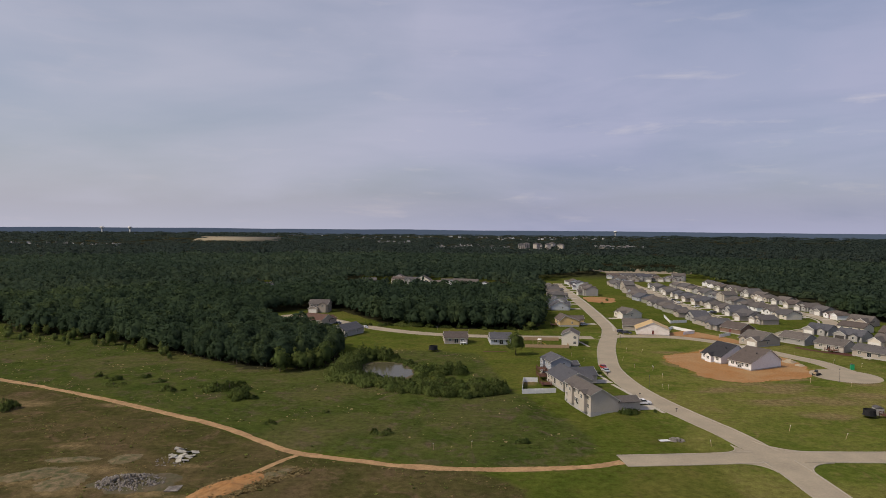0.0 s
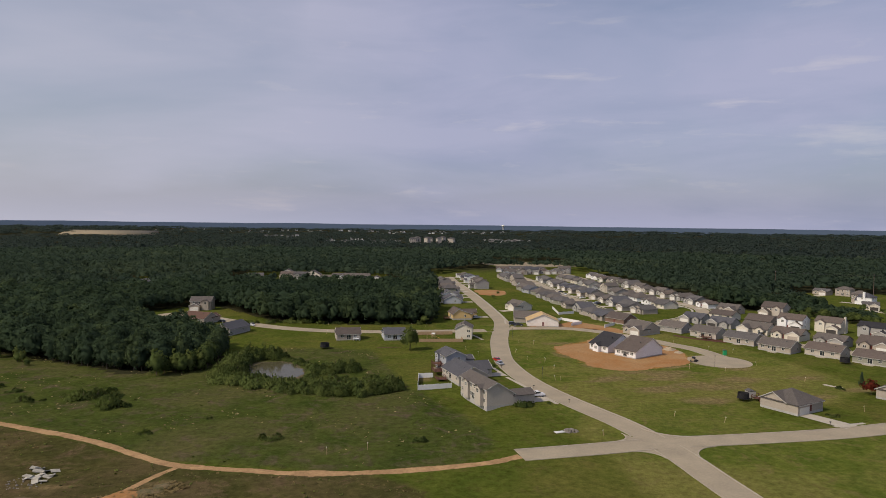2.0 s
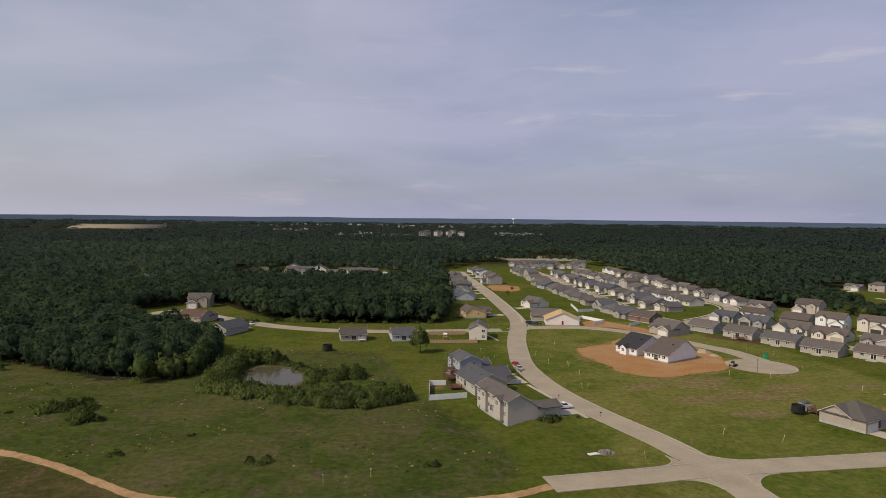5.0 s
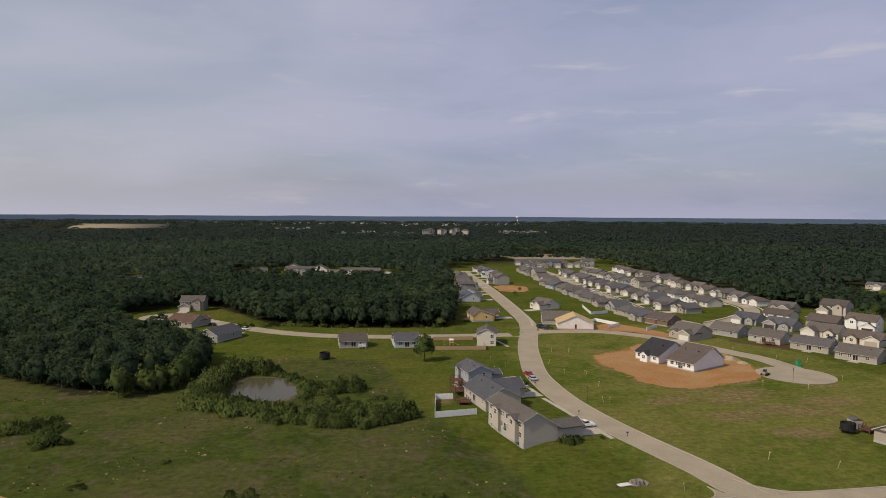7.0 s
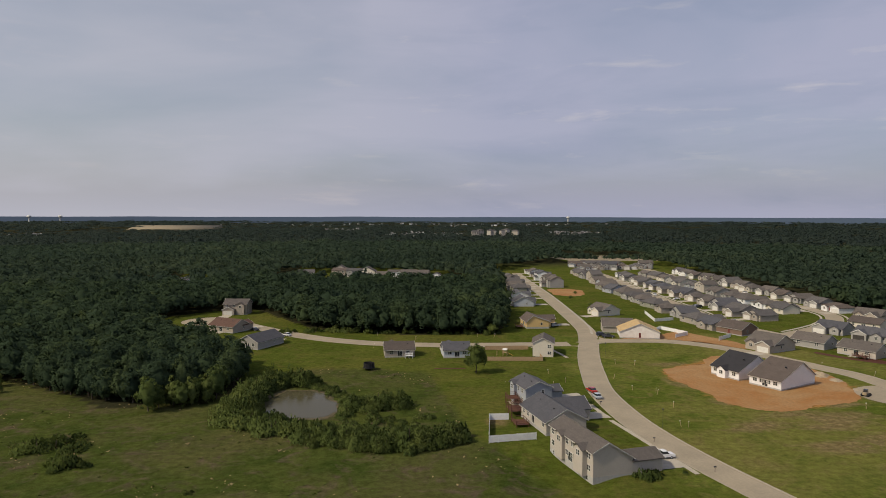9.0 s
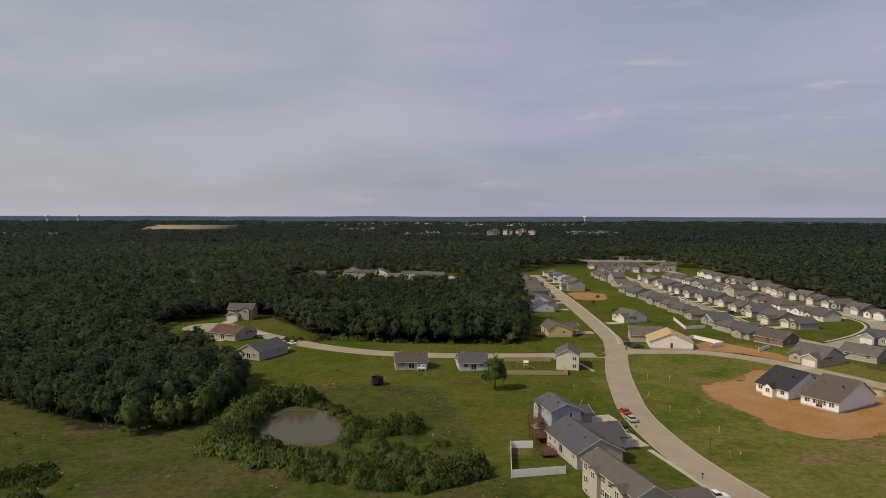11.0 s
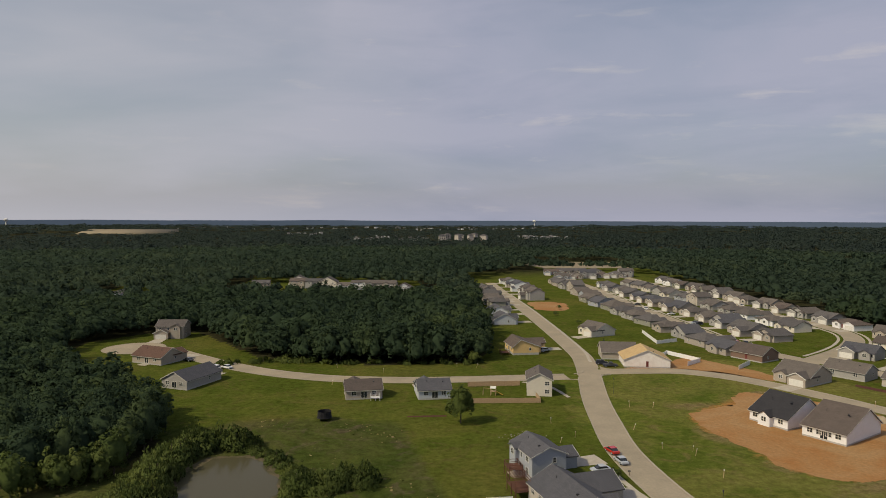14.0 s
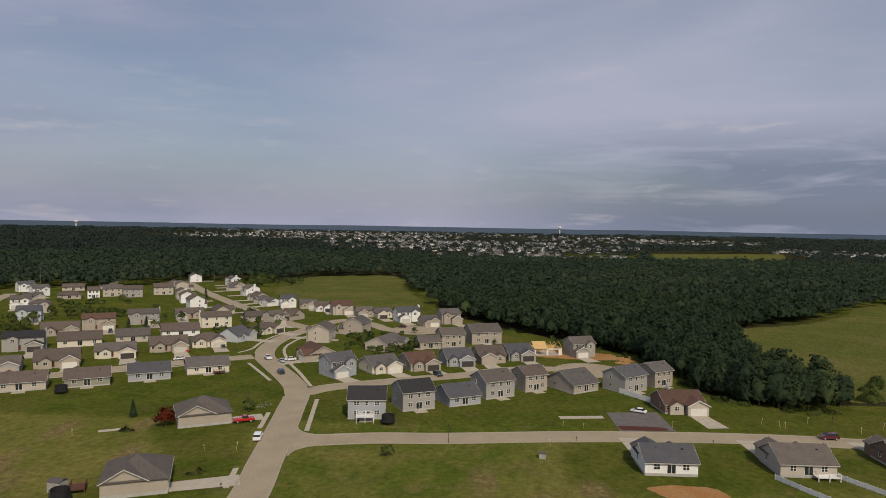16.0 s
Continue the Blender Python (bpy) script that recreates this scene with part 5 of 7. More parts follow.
# pond with a muddy bank
flat_patch("bank", [(-33.2, 255), (-34.5, 267), (-33, 278), (-28, 283.6), (-21, 283.2), (-15.6, 278.6), (-11.4, 270), (-10.2, 259.5), (-13.2, 253), (-22, 252), (-32, 252.8)], 0.022, "bare", 0.9, label="muddy bank round the pond", category="bank")
flat_patch("water", [(-32, 256), (-33.2, 266), (-31.5, 276), (-28, 282), (-21.5, 281.5), (-16.6, 277), (-12.6, 269), (-11.8, 260), (-14.5, 255), (-22, 253.6)], 0.045, "water", 0.9, label="murky brown pond water", category="water")


def strip(name, pts, w, mat, label, category, z=0.06):
    line = smooth_line(pts, 1.5)
    lo, hi = side_points(line, -w / 2), side_points(line, w / 2)
    bm = bmesh.new()
    for k in range(len(line) - 1):
        f = [bm.verts.new((*q, zz)) for zz in (0, z) for q in (lo[k], lo[k + 1], hi[k + 1], hi[k])]
        bm.faces.new(f[4:])
        bm.faces.new((f[0], f[1], f[5], f[4]))
        bm.faces.new((f[3], f[7], f[6], f[2]))
    bmesh.ops.remove_doubles(bm, verts=bm.verts, dist=0.001)
    return tagged(part(name, bm, mat), label, category, kind="structure")


for pts in ([(61.6, 272), (62, 264)], [(62.2, 262), (63, 252)], [(63.4, 246), (65.2, 236), (66.6, 228), (68.6, 216), (70, 208)], [(181, 168), (197, 170.2), (213, 172.4)], [(229, 178), (249, 187), (268, 196), (296, 205.5), (322, 205), (345, 199)],
            [(236, 194), (250, 202.5), (264, 211)], [(284, 222), (293, 219.2), (308, 220), (325, 219), (341, 215)], [(72, 325), (70.5, 336), (68, 343), (62, 346.2)], [(141.5, 175.4), (153, 177.2)], [(182, 181), (197, 183)], [(97, 375), (103, 408), (112, 512), (118, 610)], [(185.5, 369), (190, 350), (200, 326), (217, 296), (231, 271), (258, 231)]):
    strip("sidewalk", pts, 1.25, "walkway", "pale concrete sidewalk", "sidewalk")
for key, lo, hi, off in (("bend", (188, 366), (256, 455), -6.4), ("bend", (188, 366), (256, 440), 6.4), ("street", (170, 395), (200, 650), 6.4), ("street", (170, 395), (200, 650), -6.4)):
    run = [q for q in LINES[key][0] if lo[0] < q.x < hi[0] and lo[1] < q.y < hi[1]]
    strip("sidewalk", [tuple(q) for q in side_points(run, off)[::3]], 1.25, "walkway", "pale concrete sidewalk", "sidewalk")
strip("slab", [(199.8, 98.4), (201.6, 85.4)], 2.4, "walkway", "pale concrete slab on the grass", "slab", 0.12)
strip("slab", [(175.6, 221.5), (178.5, 215.8)], 1.6, "walkway", "small pale slab on the grass", "slab", 0.12)
flat_patch("parking_pad", [(206.5, 83.5), (208.5, 68), (189.6, 68), (188.4, 83.5)], 0.06, "asphalt", 0.0, label="dark asphalt parking pad", category="parking")
flat_patch("dirt_yard", [(144, 84.5), (148.5, 87), (150.5, 82), (150, 74), (147, 70.5), (142.5, 72), (140, 78)], 0.02, "clay", 0.8, label="bare clay patch on the lawn behind a house", category="soil")
flat_patch("mulch_bed", [(189.4, 82.6), (193.2, 82.6), (192.6, 71), (189.6, 71)], 0.09, "mulch", 0.3, label="dark red-brown mulch bed", category="mulch")
flat_patch("mulch_bed", [(176, 330), (184, 316), (189, 318), (192, 309), (188.4, 306), (181, 314), (174, 326)], 0.03, "mulch", 0.3, label="reddish mulch bed behind the houses", category="mulch")
flat_patch("mulch_bed", [(19.3, 310.8), (30.5, 310.2), (30.5, 309), (19.3, 309.6)], 0.03, "mulch", 0.1, label="reddish mulch bed behind a house", category="mulch")
flat_patch("dirt_yard", [(287, 62), (286, 76), (292, 98), (300, 100), (304, 84), (300, 62)], 0.03, "clay", 0.8, label="bare clay by the unfinished house", category="soil")


# ---- vehicles ----
def car(x, y, face, paint, kind="car", label=""):
    """A parked vehicle: shaped body, glasshouse, wheels with rims, lights."""
    top = new(kind, None)
    L, W = {"car": (4.6, 1.8), "suv": (4.8, 1.9), "pickup": (5.7, 1.95)}[kind]
    hz = {"car": 0.0, "suv": 0.25, "pickup": 0.25}[kind]
    bm = bmesh.new()
    a = L / 2
    if kind == "pickup":
        side = [(-a, 0.45), (-a, 1.1), (-0.35, 1.12), (-0.2, 1.2), (1.1, 1.2), (a - 0.1, 1.05), (a, 0.8), (a, 0.45)]
    else:
        side = [(-a, 0.35), (-a, 0.85 + hz), (-a + 0.5, 0.95 + hz), (1.0, 0.93 + hz), (a - 0.25, 0.75 + hz), (a, 0.6 + hz * .5), (a, 0.35)]
    prism(bm, side, -W / 2, W / 2)
    bmesh.ops.bevel(bm, geom=[e for e in bm.edges], offset=0.07, segments=2, affect="EDGES", clamp_overlap=True)
    body = part("body", bm, paint, top)
    bm = bmesh.new()
    if kind == "pickup":
        cab = [(-0.45, 1.1), (-0.3, 1.78), (0.75, 1.8), (1.35, 1.15)]
    elif kind == "suv":
        cab = [(-a + 0.15, 1.15), (-a + 0.45, 1.68), (0.6, 1.72), (1.35, 1.15)]
    else:
        cab = [(-1.75, 0.92), (-1.05, 1.4), (0.45, 1.42), (1.3, 0.9)]
    prism(bm, cab, -W / 2 + 0.12, W / 2 - 0.12)
    part("cabin_glass", bm, "glass", body)
    bm = bmesh.new()
    prism(bm, [(cab[1][0] - 0.02, cab[1][1]), (cab[2][0] + 0.02, cab[2][1]), (cab[2][0], cab[2][1] + 0.06), (cab[1][0], cab[1][1] + 0.06)], -W / 2 + 0.1, W / 2 - 0.1)
    part("cabin_roof", bm, paint, body)
    for sx in (-1, 1):
        for sy in (-1, 1):
            c = (sx * L * 0.31, sy * (W / 2 - 0.1))
            bm = bmesh.new()
            tube(bm, (c[0], c[1] - 0.12, 0.34), (c[0], c[1] + 0.12, 0.34), 0.34, n=12)
            wh = part("wheel", bm, "rubber", top)
            bm = bmesh.new()
            tube(bm, (c[0], c[1] + sy * 0.115, 0.34), (c[0], c[1] + sy * 0.13, 0.34), 0.2, n=10)
            part("rim", bm, "p_silver", wh)
    for sy in (-1, 1):
        bm = bmesh.new()
        box(bm, a - 0.06, a + 0.02, sy * (W / 2 - 0.3) - 0.16, sy * (W / 2 - 0.3) + 0.16, 0.62 + hz * 0.5, 0.74 + hz * 0.5)
        part("headlight", bm, "trim", body)
    top.matrix_world = Matrix.Translation((x, y, 0.07)) @ Matrix.Rotation(radians(face), 4, "Z")
    return tagged(top, label, "car" if kind != "pickup" else "truck")


car(66.7, 274.9, 100, "p_red", "car", "red sedan parked at the curb")
car(66.3, 268.2, 95, "p_silver", "car", "silver sedan parked at the curb")
car(59.6, 263.4, 185, "p_silver", "car", "grey sedan in a driveway")
car(66.0, 217.6, 8, "p_white", "pickup", "white pickup truck in a driveway")
car(187.3, 187, 295, "p_red", "pickup", "bright red pickup truck in a driveway")
car(173.2, 178.6, 8, "p_white", "suv", "white car parked on the street corner")
car(186.3, 28.7, 90, "p_maroon", "suv", "maroon car parked at the curb")
car(207.4, 73.6, 60, "p_white", "car", "white car on an asphalt pad")
car(247.2, 193.6, 30, "p_dark", "suv", "dark car on the curving street")
car(272, 205.8, 30, "p_white", "pickup", "white truck on the curving street")
car(267, 198.8, 30, "p_silver", "car", "silver car parked at the curb")
car(270.5, 196.2, 115, "p_white", "car", "white car in a driveway")
car(-48.6, 378.4, 140, "p_white", "suv", "white car parked by the branch street")
car(-44.4, 379.4, 140, "p_white", "car", "white car parked by the branch street")
car(-62, 394.4, 140, "p_dark", "car", "dark car parked by the branch street")
car(101.5, 366, 350, "p_dark", "pickup", "dark pickup truck beside the half-built house")
car(99.8, 370.5, 350, "p_dark", "suv", "dark vehicle beside the half-built house")
car(84.5, 397.5, 20, "p_silver", "suv", "silver car outside a yellow house")
car(266.5, 239.6, 118, "p_white", "car", "white car parked along the lane")
for cx, cy, cf, cp, ck, cl_ in ((187, 459, 185, "p_dark", "suv", "dark car in a driveway"), (187.5, 463.5, 185, "p_silver", "car", "silver car in a driveway"), (190, 497, 186, "p_white", "car", "white car in a driveway"), (179.6, 452, 88, "p_silver", "suv", "grey car parked at the curb"),
                        (188, 541, 186, "p_dark", "car", "dark car in a driveway"), (184.2, 520, 86, "p_white", "suv", "white car parked at the curb"), (177, 405, 75, "p_red", "car", "dark red car at the corner"), (179.5, 402, 75, "p_dark", "pickup", "dark truck at the corner"),
                        (221, 323, FR, "p_dark", "suv", "dark car before an open garage"), (214.6, 315, 118, "p_white", "pickup", "white truck parked along the lane"), (293.5, 232, FR, "p_dark", "car", "dark car before an open garage"), (326, 300, FR, "p_dark", "suv", "dark car in a driveway"),
                        (254.5, 530, 92, "p_white", "car", "white car on the next street"), (340, 219, 15, "p_dark", "car", "dark car on the curving street"), (362, 160, 60, "p_maroon", "car", "maroon car by the far close"), (250, 136, 210, "p_dark", "suv", "dark car in a driveway of the close")):
    car(cx, cy, cf, cp, ck, cl_)
car(284, 244, 30, "p_red", "car", "red car inside an open carport")

# ---- fences and yards ----


def fence(pts, h, mat, step, label, picket=False):
    """Panels between posts along a line."""
    top = new("fence", None)
    for a, b in zip(pts, pts[1:]):
        a, b = Vector(a), Vector(b)
        n = max(1, round((b - a).length / step))
        ang = math.atan2(b.y - a.y, b.x - a.x)
        for k in range(n):
            p, q = a.lerp(b, k / n), a.lerp(b, (k + 1) / n)
            ln = (q - p).length
            m = Matrix.Translation((*p, 0)) @ Matrix.Rotation(ang, 4, "Z")
            shared(("fpost", mat, h), "post", lambda bm: box(bm, -0.07, 0.07, -0.07, 0.07, -0.1, h + 0.1), mat, top, m)
            shared(("fpanel", mat, h, round(ln, 2)), "panel", lambda bm: box(bm, 0.073, ln - 0.073, -0.03, 0.03, 0.08, h), mat, top, m)
    return tagged(top, label, "fence")


fence([(40.0, 232.2), (28, 230.4), (30.6, 248.4), (36, 248.4)], 1.8, "vinyl", 2.4, "white vinyl privacy fence round a yard")
fence([(231, 74), (217.6, 65.9), (226, 58), (240, 56)], 1.8, "vinyl", 2.4, "white vinyl privacy fence behind a house")
fence([(40.3, 321.6), (61.2, 319.8), (61.6, 327)], 1.6, "pine", 2.4, "weathered wooden privacy fence")
fence([(42.1, 342), (60, 341.5)], 1.7, "pine", 2.4, "weathered wooden privacy fence along the street")
fence([(156, 56.6), (150, 54), (142, 50)], 1.2, "vinyl", 2.4, "low white fence from a house corner")
fence([(157.5, 42), (150, 38), (142, 34)], 1.2, "vinyl", 2.4, "low white fence from a house corner")
fence([(127, 378), (134, 386), (140.4, 370), (132, 364)], 1.7, "vinyl", 2.4, "white vinyl fence round a back yard")
fence([(145.9, 437.7), (140.3, 409), (152, 413)], 1.7, "vinyl", 2.4, "white vinyl fence round a back yard")
fence([(148.5, 356), (158, 364)], 1.7, "vinyl", 2.4, "white vinyl fence round a back yard")


def deck(x, y, ang, w, d, h, mat, label, roof=False):
    top = new("deck", None)
    n = int(d / 0.3)
    for k in range(n):
        shared(("plank", round(w, 1), mat), "plank", lambda bm: box(bm, -w / 2, w / 2, 0, 0.27, 0, 0.05), mat, top, Matrix.Translation((0, -d / 2 + k * d / n, h)))
    for sx in (-1, 0, 1):
        for sy in (-1, 1):
            shared(("dpost", round(h, 1), mat), "post", lambda bm: box(bm, -0.08, 0.08, -0.08, 0.08, -0.05, h + 1.0), mat, top, Matrix.Translation((sx * (w / 2 - 0.1), sy * (d / 2 - 0.1), 0)))
    for z in (0.35, 0.95):
        for s in (-1, 1):
            shared(("railx", round(w, 1), mat), "rail", lambda bm: box(bm, -w / 2, w / 2, -0.03, 0.03, 0, 0.09), mat, top, Matrix.Translation((0, s * (d / 2 - 0.1), h + z)))
            shared(("raily", round(d, 1), mat), "rail", lambda bm: box(bm, -0.03, 0.03, -d / 2, d / 2, 0, 0.09), mat, top, Matrix.Translation((s * (w / 2 - 0.1), 0, h + z)))
    if roof:
        for k in range(7):
            shared(("beam", round(w, 1), mat), "beam", lambda bm: box(bm, -w / 2 - 0.3, w / 2 + 0.3, -0.04, 0.04, 0, 0.16), mat, top, Matrix.Translation((0, -d / 2 + (k + 0.5) * d / 7, h + 2.3)))
        for sx in (-1, 1):
            for sy in (-1, 1):
                shared(("bpost", mat), "beam_post", lambda bm: box(bm, -0.07, 0.07, -0.07, 0.07, 1.003, 2.297), mat, top, Matrix.Translation((sx * (w / 2 - 0.1), sy * (d / 2 - 0.1), h)))
    top.matrix_world = Matrix.Translation((x, y, 0)) @ Matrix.Rotation(radians(ang), 4, "Z")
    return tagged(top, label, "deck")


deck(38.6, 253.5, 95, 6.0, 4.0, 1.6, "wood", "raised reddish wooden deck with a pergola", True)
deck(38.2, 244.0, 95, 5.0, 3.6, 0.7, "wood", "low reddish wooden deck behind a house")
deck(39.4, 263, 95, 4.0, 3.2, 2.2, "wood", "raised reddish wooden deck")
deck(185.6, 316.5, 118, 5, 3.4, 0.9, "wood", "reddish wooden deck behind a house")
deck(138.0, 204.6, 23, 4, 3, 0.8, "wood", "dark wooden deck behind a tan house")
deck(190.6, 153.8, 96, 5, 3, 1.6, "vinyl", "white railed deck behind a two-storey house")
deck(244.5, 215.5, 118, 4, 3, 0.8, "wood", "reddish wooden deck behind a house")
deck(156.5, 45, 90, 5, 2.6, 0.8, "vinyl", "white railed deck behind a beige house")
deck(66, 394, 90, 5, 3.4, 1.0, "wood", "dark wooden deck beside a yellow house")
deck(10.5, 329, 0, 3, 2.4, 0.9, "vinyl", "small white porch behind a brown-roofed house")


def trampoline(x, y, r=1.9, label="round black trampoline with a safety net"):
    top = new("trampoline", None)
    bm = bmesh.new()
    bmesh.ops.create_cone(bm, cap_ends=True, segments=20, radius1=r, radius2=r, depth=0.06, matrix=Matrix.Translation((0, 0, 0.85)))
    part("mat", bm, "net", top)
    bm = bmesh.new()
    for i in range(20):
        a0, a1 = i * math.pi / 10, (i + 1) * math.pi / 10
        vs = [bm.verts.new((rr * math.cos(a), rr * math.sin(a), z)) for rr, z in ((r, 0.82), (r + 0.28, 0.82), (r + 0.28, 0.94), (r, 0.94)) for a in (a0, a1)]
        for j in range(4):
            bm.faces.new((vs[2 * j], vs[2 * j + 1], vs[(2 * j + 3) % 8], vs[(2 * j + 2) % 8]))
    bmesh.ops.remove_doubles(bm, verts=bm.verts, dist=0.001)
    part("pad", bm, "net", top)
    for i in range(6):
        a = i * math.pi / 3
        bm = bmesh.new()
        tube(bm, (r * 1.08 * math.cos(a), r * 1.08 * math.sin(a), 0), (r * 1.08 * math.cos(a), r * 1.08 * math.sin(a), 2.7), 0.04, n=6)
        part("net_post", bm, "metal_dark", top)
    bm = bmesh.new()
    lo = [bm.verts.new((r * math.cos(i * math.pi / 10), r * math.sin(i * math.pi / 10), 0.95)) for i in range(20)]
    hi = [bm.verts.new((r * math.cos(i * math.pi / 10), r * math.sin(i * math.pi / 10), 2.6)) for i in range(20)]
    for i in range(20):
        bm.faces.new((lo[i], lo[(i + 1) % 20], hi[(i + 1) % 20], hi[i]))
    part("net", bm, "net", top)
    top.matrix_world = pose(x, y, 0)
    return tagged(top, label, "trampoline")


trampoline(-4.2, 309.7)
trampoline(132.6, 205, 1.75)
trampoline(189.3, 147.2, 1.8)
trampoline(212, 254, 1.8)


def playset(x, y, ang):
    top = new("playset", None)
    bm = bmesh.new()
    box(bm, -0.8, 0.8, -0.8, 0.8, 1.3, 1.4)
    part("platform", bm, "pine", top)
    for sx in (-1, 1):
        for sy in (-1, 1):
            bm = bmesh.new()
            box(bm, sx * 0.8 - 0.06, sx * 0.8 + 0.06, sy * 0.8 - 0.06, sy * 0.8 + 0.06, 0, 2.4)
            part("post", bm, "pine", top)
    bm = bmesh.new()
    gable_roof(bm, 1.7, 1.7, 2.4, 0.6, 0.1, True, 0.06)
    part("roof", bm, "trim", top)
    bm = bmesh.new()
    prism(bm, [(0.9, 1.3), (3.2, 0.2), (3.2, 0.28), (0.9, 1.4)], -0.25, 0.25)
    part("slide", bm, "yellow_paint", top)
    bm = bmesh.new()
    box(bm, -3.4, -0.87, -0.05, 0.05, 2.1, 2.2)
    part("swing_beam", bm, "pine", top)
    for s in (-1, 1):
        bm = bmesh.new()
        tube(bm, (-3.3, s * 0.9, 0), (-3.3, 0, 2.1), 0.05, n=6)
        part("swing_leg", bm, "pine", top)
    top.matrix_world = Matrix.Translation((x, y, 0)) @ Matrix.Rotation(radians(ang), 4, "Z")
    return tagged(top, "wooden play set with a yellow slide", "playset")


playset(48.5, 330.5, -20)
playset(172, 350, 60)

# ---- stakes, posts and poles ----
STAKE_XY = [(58.5, 299), (56.2, 283), (79.2, 291.3), (86.6, 273), (85.4, 257), (80, 239.3), (87, 312.6), (93.5, 310.6), (80.2, 276), (61.4, 286.8), (-2.7, 375.8), (-3.8, 349.4), (14.2, 365.7), (42.5, 370.8), (49.9, 370)]
STAKE_XY += [(190.7, 98.8), (189.4, 93.2), (199, 41), (196, 37), (195, 36), (201, 27), (192, 17), (197, 8), (193, 68)]
STAKE_XY += [(86, 270.5), (81.8, 239), (140.1, 251.8), (151.8, 245.6), (161.4, 303.8), (170.5, 288.9), (177.8, 281.1), (171.2, 254.2), (162.8, 188.1), (165.2, 181.4), (171.5, 226), (174.3, 104.2), (-2, 171), (8, 173), (100, 190), (112, 183), (72, 176)]
stake = new("stake", None)
bm = bmesh.new()
box(bm, -0.06, 0.06, -0.03, 0.03, -0.1, 1.55)
part("shaft", bm, "pine", stake)
bm = bmesh.new()
box(bm, -0.09, 0.09, -0.05, 0.05, 1.553, 1.8)
part("tip", bm, "trim", stake)
tagged(stake, "pale wooden survey stake with a painted tip", "stake", "survey stakes")
rs = random.Random(9)
for k, (x, y) in enumerate(STAKE_XY):
    m = Matrix.Translation((x, y, 0)) @ Euler((rs.uniform(-.25, .25), rs.uniform(-.25, .25), rs.uniform(0, 3))).to_matrix().to_4x4()
    if k == 0:
        stake.matrix_world = m
    else:
        copy_thing(stake, m)


def lamp_post(x, y):
    top = new("street_lamp", None)
    bm = bmesh.new()
    tube(bm, (0, 0, 0), (0, 0, 4.6), 0.06, 0.04)
    part("pole", bm, "metal_dark", top)
    bm = bmesh.new()
    bmesh.ops.create_cone(bm, cap_ends=True, segments=8, radius1=0.1, radius2=0.17, depth=0.42, matrix=Matrix.Translation((0, 0, 4.85)))
    part("lantern", bm, "metal_dark", top)
    bm = bmesh.new()
    bmesh.ops.create_cone(bm, cap_ends=True, segments=8, radius1=0.2, radius2=0.03, depth=0.16, matrix=Matrix.Translation((0, 0, 5.2)))
    part("cap", bm, "metal_dark", top)
    top.matrix_world = pose(x, y, 0)
    return tagged(top, "dark metal street lamp post", "street lamp", "street lamps")


for x, y in ((74.8, 238.8), (151.9, 253.1), (198, 86), (174, 130), (190, 26), (88, 328)):
    lamp_post(x, y)


def mailbox(x, y, ang):
    top = new("mailbox", None)
    bm = bmesh.new()
    box(bm, -0.05, 0.05, -0.05, 0.05, 0, 1.05)
    part("post", bm, "pole_wood", top)
    bm = bmesh.new()
    prism(bm, [(-0.12, 1.05), (-0.12, 1.2), (-0.07, 1.28), (0.07, 1.28), (0.12, 1.2), (0.12, 1.05)], -0.28, 0.28)
    part("box", bm, "metal_dark", top)
    top.matrix_world = Matrix.Translation((x, y, 0)) @ Matrix.Rotation(radians(ang), 4, "Z")
    return tagged(top, "dark roadside mailbox on a wooden post", "mailbox", "mailboxes")


for x, y in ((68.3, 228.2), (65, 260.2), (74.2, 209), (178.4, 97), (178.6, 62), (179, 34), (141, 176.2)):
    mailbox(x, y, 90)


def power_pole(x, y, ang):
    top = new("power_pole", None)
    bm = bmesh.new()
    tube(bm, (0, 0, -0.5), (0, 0, 19), 0.3, 0.18)
    part("pole", bm, "pole_wood", top)
    bm = bmesh.new()
    box(bm, -2.2, 2.2, -0.12, 0.12, 17.2, 17.5)
    part("crossarm", bm, "pole_wood", top)
    for s in (-2, 0, 2):
        bm = bmesh.new()
        tube(bm, (s, 0, 17.503), (s, 0, 17.9), 0.1, n=6)
        part("insulator", bm, "p_silver", top)
    top.matrix_world = Matrix.Translation((x, y, 0)) @ Matrix.Rotation(radians(ang), 4, "Z")
    return tagged(top, "tall wooden power pole with a crossarm", "power pole", "power line")


LINE = [Vector((386 + 58 * k, 540 - 45 * k)) for k in range(8)]
for q in LINE:
    power_pole(q.x, q.y, 45)
for s in (-2, 0, 2):
    bm = bmesh.new()
    o = Vector((math.cos(radians(45)) * s, math.sin(radians(45)) * s))
    for a, b in zip(LINE, LINE[1:]):
        prev = None
        for k in range(9):
            t = k / 8
            p = a.lerp(b, t) + o
            p3 = (p.x, p.y, 17.9 - 5.0 * 0.9 * t * (1 - t))
            if prev:
                tube(bm, prev, p3, 0.035, n=4)
            prev = p3
    tagged(part("power_cable", bm, "metal_dark"), "sagging power cable between poles", "cable", "power line")

